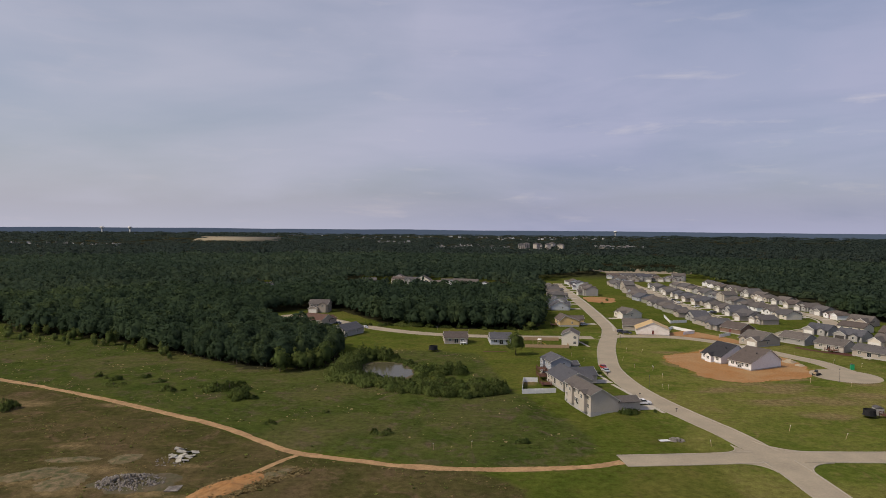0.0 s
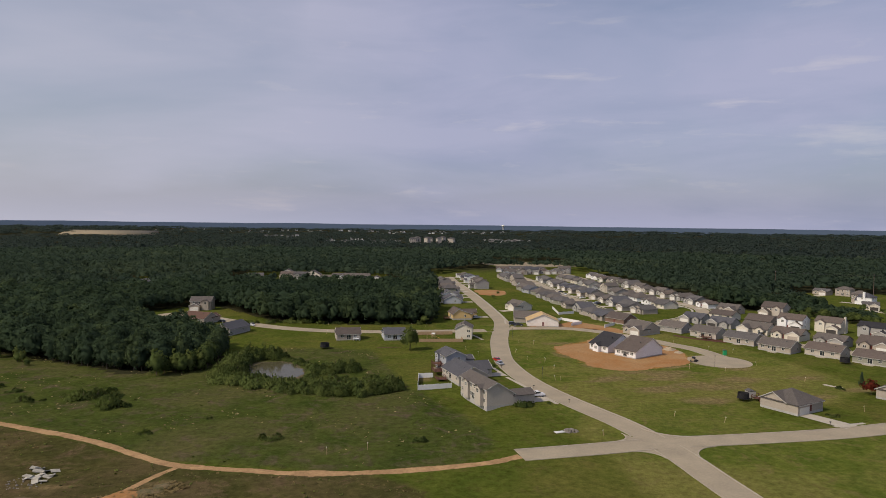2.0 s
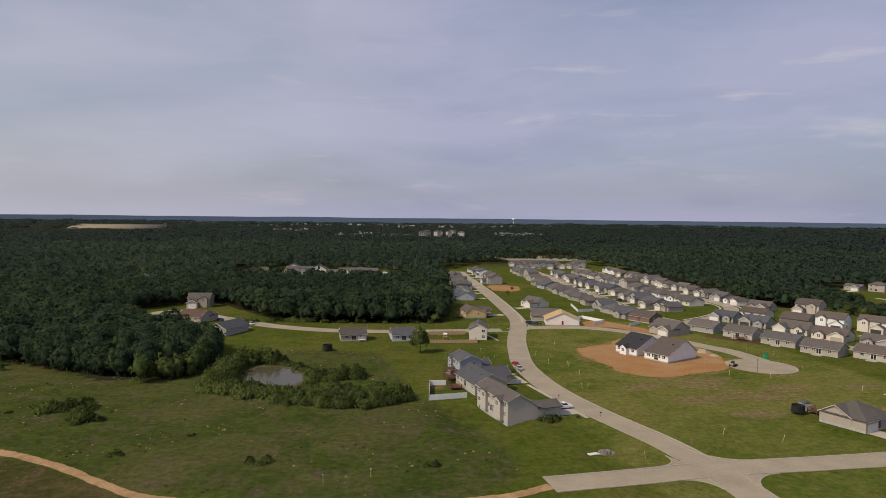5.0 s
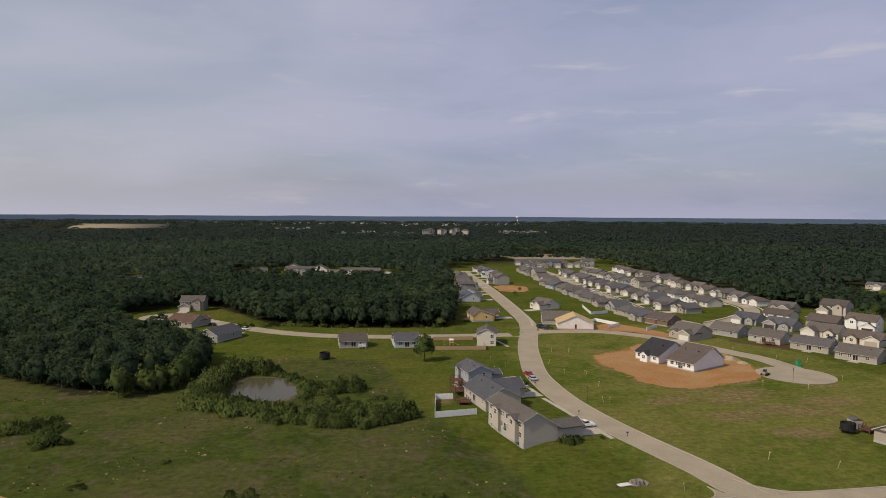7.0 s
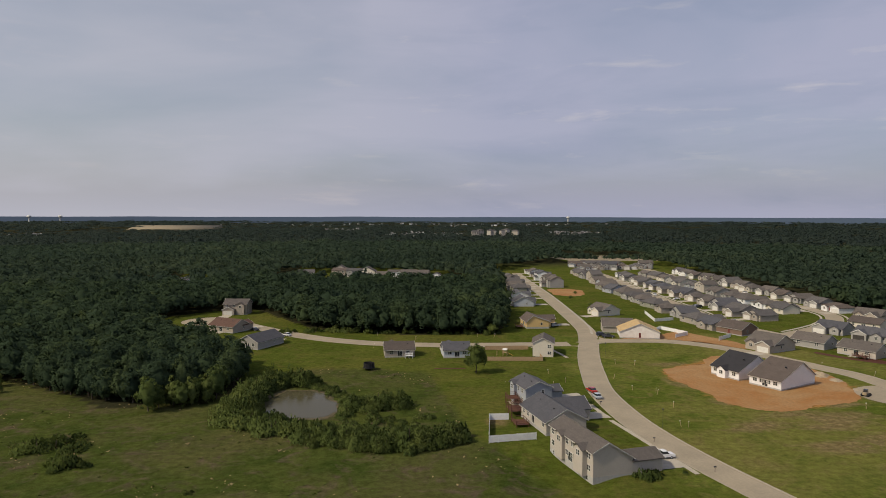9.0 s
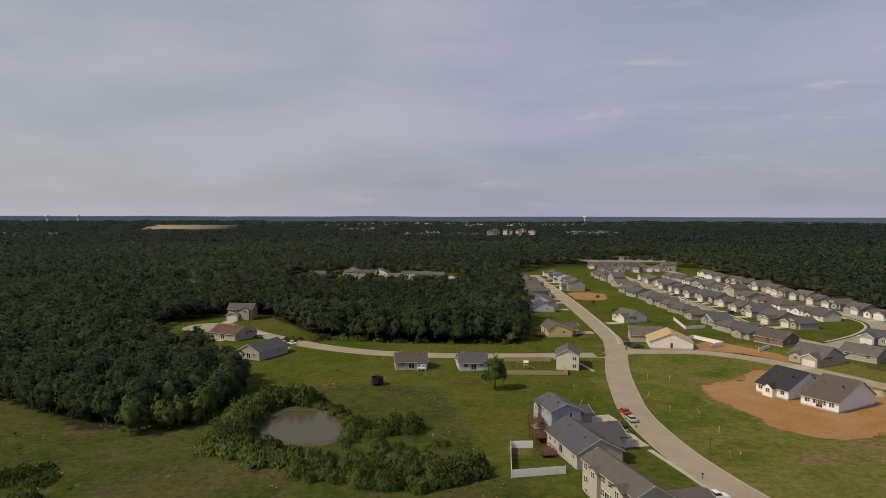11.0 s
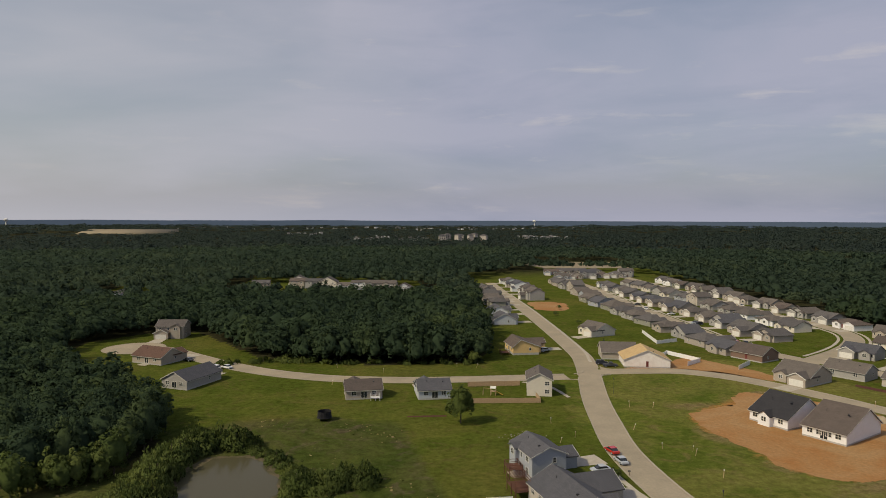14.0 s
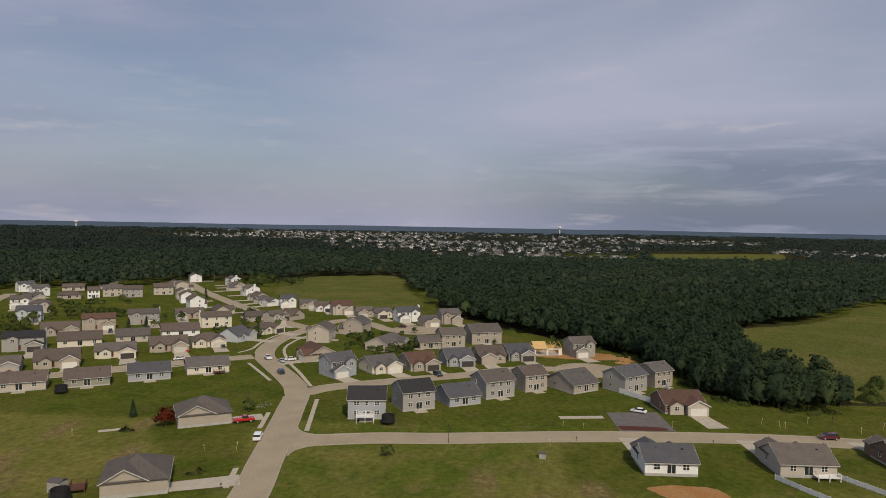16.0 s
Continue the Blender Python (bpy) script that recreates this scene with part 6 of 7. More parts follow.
# ---- rubble, boards and site clutter ----


def rubble(name, x, y, rx, ry, n, smin, smax, label, seed, height=1.0):
    g = np.random.default_rng(seed)
    iv, jf = ico_flat()
    V, F = [], []
    for k in range(n):
        a, r = g.uniform(0, 6.283), np.sqrt(g.uniform(0, 1))
        c = np.array([rx * r * np.cos(a), ry * r * np.sin(a), height * (1 - r) * g.uniform(0.3, 0.8)])
        s = g.uniform(smin, smax) * g.uniform(0.5, 1.2, 3)
        R = np.array(Euler(g.uniform(0, 6, 3)).to_matrix())
        V.append((iv * s * g.uniform(0.75, 1.2, (len(iv), 1))) @ R.T + c + [x, y, 0])
        F.append(jf + k * len(iv))
    return tagged(np_mesh(name, np.concatenate(V), np.concatenate(F), "rubble"), label, "rubble", kind="stuff")


def ico_flat():
    bm = bmesh.new()
    bmesh.ops.create_icosphere(bm, subdivisions=1, radius=1.0)
    v, f = np.array([q.co for q in bm.verts]), np.array([[q.index for q in t.verts] for t in bm.faces])
    bm.free()
    return v, f




def mound(name, x, y, rx, ry, turn, h, mat, label, seed, category="soil"):
    """A low heap of earth with an uneven outline and surface, running out flat at its rim."""
    n, m = 56, 14
    ca, sa = math.cos(radians(turn)), math.sin(radians(turn))
    V, F = [], []
    for j in range(m + 1):
        for i in range(n):
            a, r = 2 * math.pi * i / n, j / m
            out = 1 + 0.3 * noise.noise((math.cos(a) * 1.3, math.sin(a) * 1.3, seed)) + 0.16 * noise.noise((math.cos(a) * 5, math.sin(a) * 5, seed + 4))
            u, v = rx * out * r * math.cos(a), ry * out * r * math.sin(a)
            z = h * (1 - r * r) ** 1.3 * (0.65 + 0.6 * noise.noise((u * 0.3, v * 0.3, seed)) + 0.35 * noise.noise((u * 1.1, v * 1.1, seed)))
            V.append((x + u * ca - v * sa, y + u * sa + v * ca, max(z, 0.0) + 0.03 - 0.05 * (j == m)))
    for j in range(m):
        for i in range(n):
            a, b = j * n + i, j * n + (i + 1) % n
            F.append((a, a + n, b + n, b))
    return tagged(np_mesh(name, V, F, mat), label, category, kind="structure")


M["tan_soil"] = soil("tan_soil", (0.185, 0.135, 0.075), (0.062, 0.066, 0.022), 0.55)
mound("earth_mound", -69, 147.5, 9.5, 6.5, 5, 0.9, "bare", "bare earth under a heap of broken stones", 1.5)
mound("earth_mound", 289, 58, 6, 4, 20, 1.6, "clay", "heap of orange clay at the end of the close", 6.5)
mound("earth_mound", 281, 61, 3.5, 2.5, 70, 1.1, "clay", "heap of orange clay at the end of the close", 7.5)
mound("earth_mound", -93, 152.5, 8.5, 3.6, 25, 0.5, "tan_soil", "eroded bank of pale tan soil", 2.5)
mound("earth_mound", -85, 147.5, 6.0, 5.0, 40, 0.5, "tan_soil", "eroded bank of pale tan soil", 3.5)
mound("earth_mound", -91, 161.5, 6.5, 2.2, 10, 0.4, "tan_soil", "eroded bank of pale tan soil", 4.5)
mound("earth_mound", -77.5, 163, 4.5, 3.0, 60, 0.4, "tan_soil", "eroded bank of pale tan soil", 5.5)
mound("clay_heap", -47, 146.5, 11.5, 3.6, 50, 1.0, "clay", "long heap of orange clay beside the dirt track", 6.5)
mound("clay_heap", -38.5, 153.5, 5.0, 2.6, 45, 0.5, "tan_soil", "low heap of straw-coloured soil", 7.5)
rubble("rubble_heap", -69.5, 147.5, 7.6, 5.2, 700, 0.16, 0.42, "low heap of grey broken stones", 1, 2.4)
rubble("rubble_heap", 64.3, 180.8, 2.2, 1.7, 110, 0.15, 0.5, "small heap of pale broken concrete", 2, 0.9)
rubble("rubble_heap", -66, 161, 5, 3.5, 40, 0.15, 0.35, "scattered pale stones in the grass", 3, 0.2)
mound("gravel_mound", 152.4, 291, 3.6, 2.4, 30, 1.5, "sand", "pale heap of sand and gravel behind a new house", 8.5, "gravel")
mound("gravel_mound", 153.4, 284.4, 3.0, 2.0, 70, 0.7, "sand", "pale heap of sand and gravel behind a new house", 9.5, "gravel")
mound("gravel_mound", 152.2, 271.5, 2.6, 1.6, 60, 0.6, "sand", "low heap of pale sand beside the turning circle", 10.5, "gravel")
rubble("rubble_heap", 48, 288, 7, 5, 40, 0.1, 0.25, "scattered straw-coloured debris in the grass", 7, 0.08)
rubble("rubble_heap", 205, 187, 4, 2.5, 50, 0.1, 0.25, "scattered pale stones on the corner", 8, 0.1)
for k in range(16):
    g = random.Random(k + 50)
    bm = bmesh.new()
    box(bm, -g.uniform(.5, 1.3), g.uniform(.5, 1.3), -g.uniform(.4, .8), g.uniform(.4, .8), 0, g.uniform(.12, .25), Matrix.Translation((-65.8 + g.uniform(-4.5, 3.6), 164.5 + g.uniform(-4, 5.5), 0.2)) @ Euler((g.uniform(-.35, .35), g.uniform(-.35, .35), g.uniform(0, 3))).to_matrix().to_4x4())
    tagged(part("concrete_slab", bm, "old_concrete"), "broken slab of pale concrete lying in the grass", "slab", "broken slabs")
for k in range(5):
    bm = bmesh.new()
    box(bm, -1.5, 1.5, -0.25, 0.25, 0, 0.12, Matrix.Translation((-58.5, 142.8 + 0.65 * k, 0.05)) @ Matrix.Rotation(0.1 + 0.05 * k, 4, "Z"))
    tagged(part("board", bm, "rubble"), "weathered grey board lying on the ground", "board", "loose boards")
bm = bmesh.new()
box(bm, -1.4, 1.4, -0.7, 0.7, 0.1, 0.22, Matrix.Translation((60.9, 180.2, 0)) @ Matrix.Rotation(0.2, 4, "Z"))
tagged(part("board", bm, "trim"), "white sheet lying beside a heap", "board")


def loader(x, y, ang):
    top = new("skid_loader", None)
    for s in (-1, 1):
        bm = bmesh.new()
        prism(bm, [(-1.3, 0.2), (-1.0, 0), (1.0, 0), (1.3, 0.2), (1.3, 0.6), (1.0, 0.75), (-1.0, 0.75), (-1.3, 0.6)], s * 0.8 - 0.2, s * 0.8 + 0.2)
        part("crawler", bm, "rubber", top)
    bm = bmesh.new()
    box(bm, -1.2, 0.6, -0.58, 0.58, 0.5, 1.3)
    part("chassis", bm, "tan_paint", top)
    bm = bmesh.new()
    box(bm, -0.5, 0.5, -0.5, 0.5, 1.303, 2.1)
    part("cab", bm, "glass", top)
    bm = bmesh.new()
    prism(bm, [(-1.1, 1.4), (-1.1, 1.6), (1.6, 0.9), (2.0, 0.35), (1.8, 0.3), (1.45, 0.75)], 0.6, 0.72)
    part("arm", bm, "tan_paint", top)
    bm = bmesh.new()
    prism(bm, [(1.9, 0.05), (2.7, 0.05), (2.2, 0.5), (1.9, 0.7)], -0.9, 0.9)
    part("bucket", bm, "metal_dark", top)
    top.matrix_world = Matrix.Translation((x, y, 0.06)) @ Matrix.Rotation(radians(ang), 4, "Z")
    return tagged(top, "small black and tan loader beside the turning circle", "loader")


loader(149.4, 264.6, 35)


def cabin(x, y, w, d, h, mat, name, label, category):
    top = new(name, None)
    bm = bmesh.new()
    box(bm, -w / 2, w / 2, -d / 2, d / 2, 0, h)
    part("body", bm, mat, top)
    bm = bmesh.new()
    gable_roof(bm, w, d, h, 0.35, 0.1, True, 0.08)
    part("roof", bm, "r_grey", top)
    bm = bmesh.new()
    box(bm, -0.35, 0.35, -d / 2 - 0.03, -d / 2 + 0.01, 0.05, min(1.8, h - 0.2))
    part("door", bm, "trim", top)
    top.matrix_world = pose(x, y, 0, 0, 0, 80)
    return tagged(top, label, category)


# the green box is an upright stand-in for the site's low dumpster
cabin(171, 276.4, 1.3, 1.3, 2.2, "green_plastic", "portable_toilet", "upright green box in place of a low dumpster on the building site", "toilet")
cabin(165.3, 107.2, 1.6, 1.4, 1.3, "grey", "utility_box", "small grey utility cabinet on the grass", "utility box")
cabin(137.5, 208.5, 3.0, 2.4, 2.2, "grey", "shed", "small grey garden shed", "shed")
cabin(-164, 622, 22, 10, 3.5, "bluegrey", "barn", "low pale metal-roofed barn in a clearing", "barn")

# timber frame of a house going up
top = new("unfinished_house", None)
for i in range(9):
    for yy in (-4.5, 4.5):
        shared(("stud",), "stud", lambda bm: box(bm, -0.08, 0.08, -0.08, 0.08, 0, 2.7), "plywood", top, Matrix.Translation((-6 + 1.5 * i, yy, 0.3)))
for i in range(5):
    for xx in (-6, 6):
        shared(("stud",), "stud", None, "plywood", top, Matrix.Translation((xx, -3 + 1.5 * i, 0.3)))
for i in range(7):
    bm = bmesh.new()
    prism(bm, [(-4.9, 3.0), (0, 5.4), (4.9, 3.0), (4.6, 3.0), (0, 5.15), (-4.6, 3.0)], -6 + 2 * i - 0.06, -6 + 2 * i + 0.06, swap=True)
    part("rafter", bm, "plywood", top)
bm = bmesh.new()
box(bm, -6.3, 6.3, -4.8, 4.8, -0.1, 0.297)
part("slab", bm, "foundation", top)
bm = bmesh.new()
lattice(bm, [-6.1, -5.4, -0.8, 0.0, 4.6, 6.1], [0.3, 2.6, 3.05], [(1, 0), (3, 0)], -4.66, -4.583)
part("front_sheathing", bm, "wrap", top, "white wrapped front wall with two garage openings")
for nm, a, b in (("back_sheathing", (-6.1, 6.1), (4.583, 4.66)), ("side_sheathing", (-6.16, -6.083), (-4.58, 4.58)), ("side_sheathing", (6.083, 6.16), (-4.58, 4.58))):
    bm = bmesh.new()
    box(bm, *a, *b, 0.3, 3.05)
    part(nm, bm, "plywood", top)
bm = bmesh.new()
prism(bm, [(-5.1, 3.0), (-0.2, 5.45), (-0.2, 5.52), (-5.1, 3.08)], -6.4, -0.5, swap=True)
part("roof_sheathing", bm, "plywood", top)
top.matrix_world = Matrix.Translation((298.5, 91, 0)) @ Matrix.Rotation(radians(280), 4, "Z")
tagged(top, "bare yellow timber frame of a house being built", "house")


# ---- far landmarks ----
def water_tower(x, y, z, h, label="white water tower far beyond the woods"):
    top = new("water_tower", None)
    bm = bmesh.new()
    tube(bm, (0, 0, -3), (0, 0, h * 0.72), 3.2, 2.6, 10)
    part("stem", bm, "trim", top)
    bm = bmesh.new()
    bmesh.ops.create_uvsphere(bm, u_segments=14, v_segments=8, radius=1.0, matrix=Matrix.Translation((0, 0, h * 0.85)) @ Matrix.Diagonal((9, 9, h * 0.16, 1)))
    part("tank", bm, "trim", top)
    top.matrix_world = pose(x, y, z)
    return tagged(top, label, "water tower")


water_tower(880, 3410, 14, 36)
water_tower(2960, 1890, 14, 36)
water_tower(3480, -355, 14, 46)
water_tower(-1560, 3050, 14, 38)
water_tower(-1450, 3090, 14, 38)


def block(x, y, w, d, h, ang, z):
    top = new("apartment_building", None)
    bm = bmesh.new()
    box(bm, -w / 2, w / 2, -d / 2, d / 2, -10, h)
    part("wall", bm, "beige", top)
    bm = bmesh.new()
    hip_roof(bm, w, d, h, 0.5, 0.8, 0.3)
    part("roof", bm, "r_grey", top)
    for fl in range(int(h // 3)):
        for k in range(int(w // 5)):
            shared(("farwin",), "window", lambda bm: box(bm, -0.9, 0.9, -0.06, 0.02, 0, 1.6), "glass", top, Matrix.Translation((-w / 2 + 2.5 + 5 * k, -d / 2, 1 + 3 * fl)))
    top.matrix_world = Matrix.Translation((x, y, z)) @ Matrix.Rotation(radians(ang), 4, "Z")
    return tagged(top, "large pale apartment building far beyond the woods", "building")


for k, (x, y) in enumerate(((188, 1600), (206, 1650), (222, 1585), (238, 1640), (252, 1600), (270, 1655), (284, 1610))):
    block(x, y, 15, 10, 8 + k % 3, 25 * k, 11)

TOWNS = [(1720, 100, 350, 400, 330), (1190, 10, 110, 170, 40), (2380, 640, 460, 500, 260), (2380, -480, 380, 420, 150), (500, 1900, 80, 110, 40), (91, 1850, 115, 120, 38), (-1000, 1760, 190, 90, 30), (3000, 300, 380, 900, 220), (150, 3000, 900, 260, 90), (-150, 2250, 70, 50, 10), (1560, -700, 160, 120, 50)]
gt = np.random.default_rng(31)
wv = np.array([(-1, -1, 0), (1, -1, 0), (1, 1, 0), (-1, 1, 0), (-1, -1, 1), (1, -1, 1), (1, 1, 1), (-1, 1, 1), (-1, 0, 1.75), (1, 0, 1.75)], float)
wallf = np.array([(0, 1, 5), (0, 5, 4), (1, 2, 6), (1, 6, 5), (2, 3, 7), (2, 7, 6), (3, 0, 4), (3, 4, 7), (4, 7, 8), (5, 9, 6)])
rooff = np.array([(4, 5, 9), (4, 9, 8), (7, 8, 9), (7, 9, 6)])
VW, FW, VR, FR, n0 = [], [], [], [], 0
for cx, cy, rx, ry, n in TOWNS:
    for _ in range(n):
        a, r = gt.uniform(0, 6.283), np.sqrt(gt.uniform(0, 1))
        x, y = cx + rx * r * np.cos(a), cy + ry * r * np.sin(a)
        s = np.array([gt.uniform(3.4, 6), gt.uniform(3, 5), gt.uniform(2.6, 4.8)])
        th = gt.choice((0.3, 1.87)) + gt.uniform(-.1, .1)
        R = np.array([[np.cos(th), -np.sin(th), 0], [np.sin(th), np.cos(th), 0], [0, 0, 1]])
        V = (wv * s) @ R.T + [x, y, land_z(math.hypot(x - CENTRE.x, y - CENTRE.y)) + 0.5]
        VW.append(V), FW.append(wallf + n0), VR.append(V + [0, 0, 0.05]), FR.append(rooff + n0)
        n0 += len(wv)
mt, tt, bt, _ = material("far_house_walls", 0.8)
isl = tt.nodes.new("ShaderNodeNewGeometry").outputs["Random Per Island"]
tt.links.new(ramp(tt, isl, [(0.0, (0.22, 0.2, 0.19)), (0.5, (0.40, 0.39, 0.385)), (1.0, (0.8, 0.8, 0.8))]), bt.inputs["Base Color"])
M["far_walls"] = mt
mt, tt, bt, _ = material("far_house_roofs", 0.9)
isl = tt.nodes.new("ShaderNodeNewGeometry").outputs["Random Per Island"]
tt.links.new(ramp(tt, isl, [(0.0, (0.06, 0.058, 0.058)), (1.0, (0.17, 0.165, 0.165))]), bt.inputs["Base Color"])
M["far_roofs"] = mt
tagged(np_mesh("far_house_walls", np.concatenate(VW), np.concatenate(FW), "far_walls"), "hundreds of pale houses of a distant town", "town", kind="stuff")
tagged(np_mesh("far_house_roofs", np.concatenate(VR), np.concatenate(FR), "far_roofs"), "grey roofs of a distant town", "town", kind="stuff")

# ---- trees ----


def ico(sub):
    bm = bmesh.new()
    bmesh.ops.create_icosphere(bm, subdivisions=sub, radius=1.0)
    v = np.array([q.co for q in bm.verts])
    f = np.array([[q.index for q in t.verts] for t in bm.faces])
    bm.free()
    return v, f


def unit(v):
    return v / np.maximum(np.linalg.norm(v, axis=-1, keepdims=True), 1e-6)


def outward(v, n):
    """Turn each leaf's corners round where it would face inwards. v: leaves x corners x 3, n: leaves x 3."""
    back = np.sum(np.cross(v[:, 1] - v[:, 0], v[:, 2] - v[:, 0]) * n, axis=1) < 0
    v[back] = v[back][:, ::-1]
    return v.reshape(-1, 3)


def crown_mesh(g, height, radius, puffs, per, leaf, base=0.28, core=2, low=-0.5, quads=True, up=0.5):
    """A crown: leafy puffs about an uneven dome, each of many tilted sprays, over a dark leafy heart. Vertices, triangles, facings."""
    mid, axes = np.array([0, 0, height * (1 + base) / 2]), np.array([radius, radius, height * (1 - base) / 2])
    swell = unit(g.normal(size=(7, 3)))

    def out(d):
        return (0.86 + 0.26 * np.max(np.maximum(d @ swell.T, 0) ** 5, axis=-1))[..., None]
    iv, jf = ico(core)
    jf = jf[iv[jf].mean(1)[:, 2] > low]
    vs, ns, fs = [mid + iv * axes * out(iv) * 0.7 * g.uniform(0.85, 1.08, (len(iv), 1))], [unit(iv + [0, 0, up])], [jf]
    n0 = len(iv)
    d = unit(g.normal(size=(puffs * 3, 3)))
    d = d[d[:, 2] > low][:puffs]
    k = len(d)
    c = mid + d * axes * out(d) * g.uniform(0.72, 1.0, (k, 1))
    pr = radius * g.uniform(0.17, 0.33, (k, 1))
    face = unit(d + 0.45 * g.normal(size=(k, 3)))
    e = unit(g.normal(size=(k, per, 3)) + 0.8 * d[:, None])
    p = c[:, None] + e * pr[:, None] * g.uniform(0.55, 1.1, (k, per, 1))
    nrm = unit(0.4 * face[:, None] + 0.35 * e + 0.45 * d[:, None] + [0, 0, up])
    t1 = unit(np.cross(e, g.normal(size=(k, per, 3))))
    t2 = np.cross(e, t1) * 0.85 + e * g.uniform(-0.5, 0.5, (k, per, 1))
    s = leaf * g.uniform(0.55, 1.35, (k, per, 1))
    corners = [p - t1 * s, p - t2 * s * 0.8, p + t1 * s, p + t2 * s] if quads else [p - t1 * s, p + t1 * s - t2 * s * 0.7, p + t2 * s]
    m = len(corners)
    vs.append(outward(np.stack(corners, 2).reshape(-1, m, 3), nrm.reshape(-1, 3)))
    ns.append(np.repeat(nrm.reshape(-1, 3), m, axis=0))
    q = n0 + m * np.arange(k * per)[:, None]
    fs += [q + [0, 1, 2], q + [0, 2, 3]] if quads else [q + [0, 1, 2]]
    return np.concatenate(vs), np.concatenate(fs), np.concatenate(ns)


def tree(name, rng, height, radius, mat, label, clumps=60, per=14, leaf=0.4, base=0.28, category="tree", low=-0.5):
    top = new(name, None)
    bm = bmesh.new()
    th = height * 0.62
    bend = Vector((rng.uniform(-.3, .3), rng.uniform(-.3, .3), 0))
    tube(bm, (0, 0, -0.3), Vector((0, 0, th * 0.5)) + bend, height * 0.022, height * 0.016)
    tube(bm, Vector((0, 0, th * 0.5)) + bend, Vector((0, 0, th)), height * 0.016, height * 0.006)
    for k in range(5):
        a, z = rng.uniform(0, 6.28), height * rng.uniform(0.28, 0.55)
        tube(bm, (bend.x * z / th, bend.y * z / th, z), (math.cos(a) * radius * 0.6, math.sin(a) * radius * 0.6, z + height * 0.18), height * 0.008, height * 0.003, 5)
    part("trunk", bm, "bark", top)
    v, f, n = crown_mesh(rng, height, radius, clumps, per, leaf, base, low=low)
    np_mesh("crown", v, f, mat, top, n)
    return tagged(top, label, category)


rng = np.random.default_rng(4)
protos = [tree("tree", rng, 11.4 + 0.6 * k, 3.5 + 0.28 * k, "leaf", "broad dark green oak at the edge of the wood", clumps=72, per=14, leaf=0.36, base=-0.02, low=-0.75) for k in range(5)]
for k, p in enumerate(protos):
    p.matrix_world = pose(*((-95, 300, 0), (-88, 292, 0), (-110, 305, 0), (-75, 290, 0), (-62, 300, 0))[k])


def scatter(spacing, r0, r1, seed, jitter=0.42):
    """Places in the woods between two distances from the flight's middle, in the sector that it overlooks."""
    g = np.random.default_rng(seed)
    n = int(math.pi * r1 * r1 / spacing ** 2)
    rad, ang = r1 * np.sqrt(g.uniform((r0 / r1) ** 2, 1, n)), g.uniform(0, 2 * np.pi, n)
    x, y = CENTRE.x + rad * np.cos(ang), CENTRE.y + rad * np.sin(ang)
    if r0 > 0:
        n = int(n * (1 - (r0 / r1) ** 2))
        x, y = x[:n], y[:n]
    if jitter < 0.5:
        k = int(2 * r1 / spacing)
        ix, iy = np.meshgrid(np.arange(k), np.arange(k))
        x = CENTRE.x - r1 + (ix.ravel() + g.uniform(-jitter, jitter, k * k)) * spacing
        y = CENTRE.y - r1 + (iy.ravel() + g.uniform(-jitter, jitter, k * k)) * spacing
    dx, dy = x - CENTRE.x, y - CENTRE.y
    r = np.hypot(dx, dy)
    az = np.degrees(np.arctan2(dx, dy))
    ok = (r >= r0) & (r < r1) & (az > -47) & (az < 124)
    keep = g.uniform(0, 1, len(x))
    for cx, cy, rx, ry, _ in TOWNS:
        ok &= (((x - cx) / rx) ** 2 + ((y - cy) / ry) ** 2 > 1.1) | (keep < 0.55)
    for c in CLEARINGS:
        ok &= ~inside(x, y, c)
    return x[ok], y[ok], r[ok]


def stand(x, y):
    """How tall the wood stands at a place: lower by the meadow, tall north of the branch street, uneven everywhere."""
    base = 1.0 + 0.12 * ((y > 365) & (x > -60) & (y < 470)) - 0.06 * (x > 200)
    base = base - 0.42 * ((x > 285) & (x < 350) & (y > 335) & (y < 415))
    return base * (0.95 + 0.10 * np.sin(x * 0.043 + 1.3 * np.sin(y * 0.021)) * np.cos(y * 0.037 + 0.8 * np.sin(x * 0.017)))


near_x, near_y, near_r = scatter(4.7, 0, 330, 8, 0.46)
order = np.argsort(near_r)
edge = order[:150]
for i in edge:
    g = random.Random(int(i))
    copy_thing(protos[g.randrange(5)], pose(near_x[i], near_y[i], 0, 0, 0, g.uniform(0, 360)) @ Matrix.Diagonal((*[(q := g.uniform(0.75, 1.1) * (0.5 + 0.5 * float(stand(near_x[i], near_y[i]))))] * 2, q * g.uniform(0.85, 1.15), 1)))


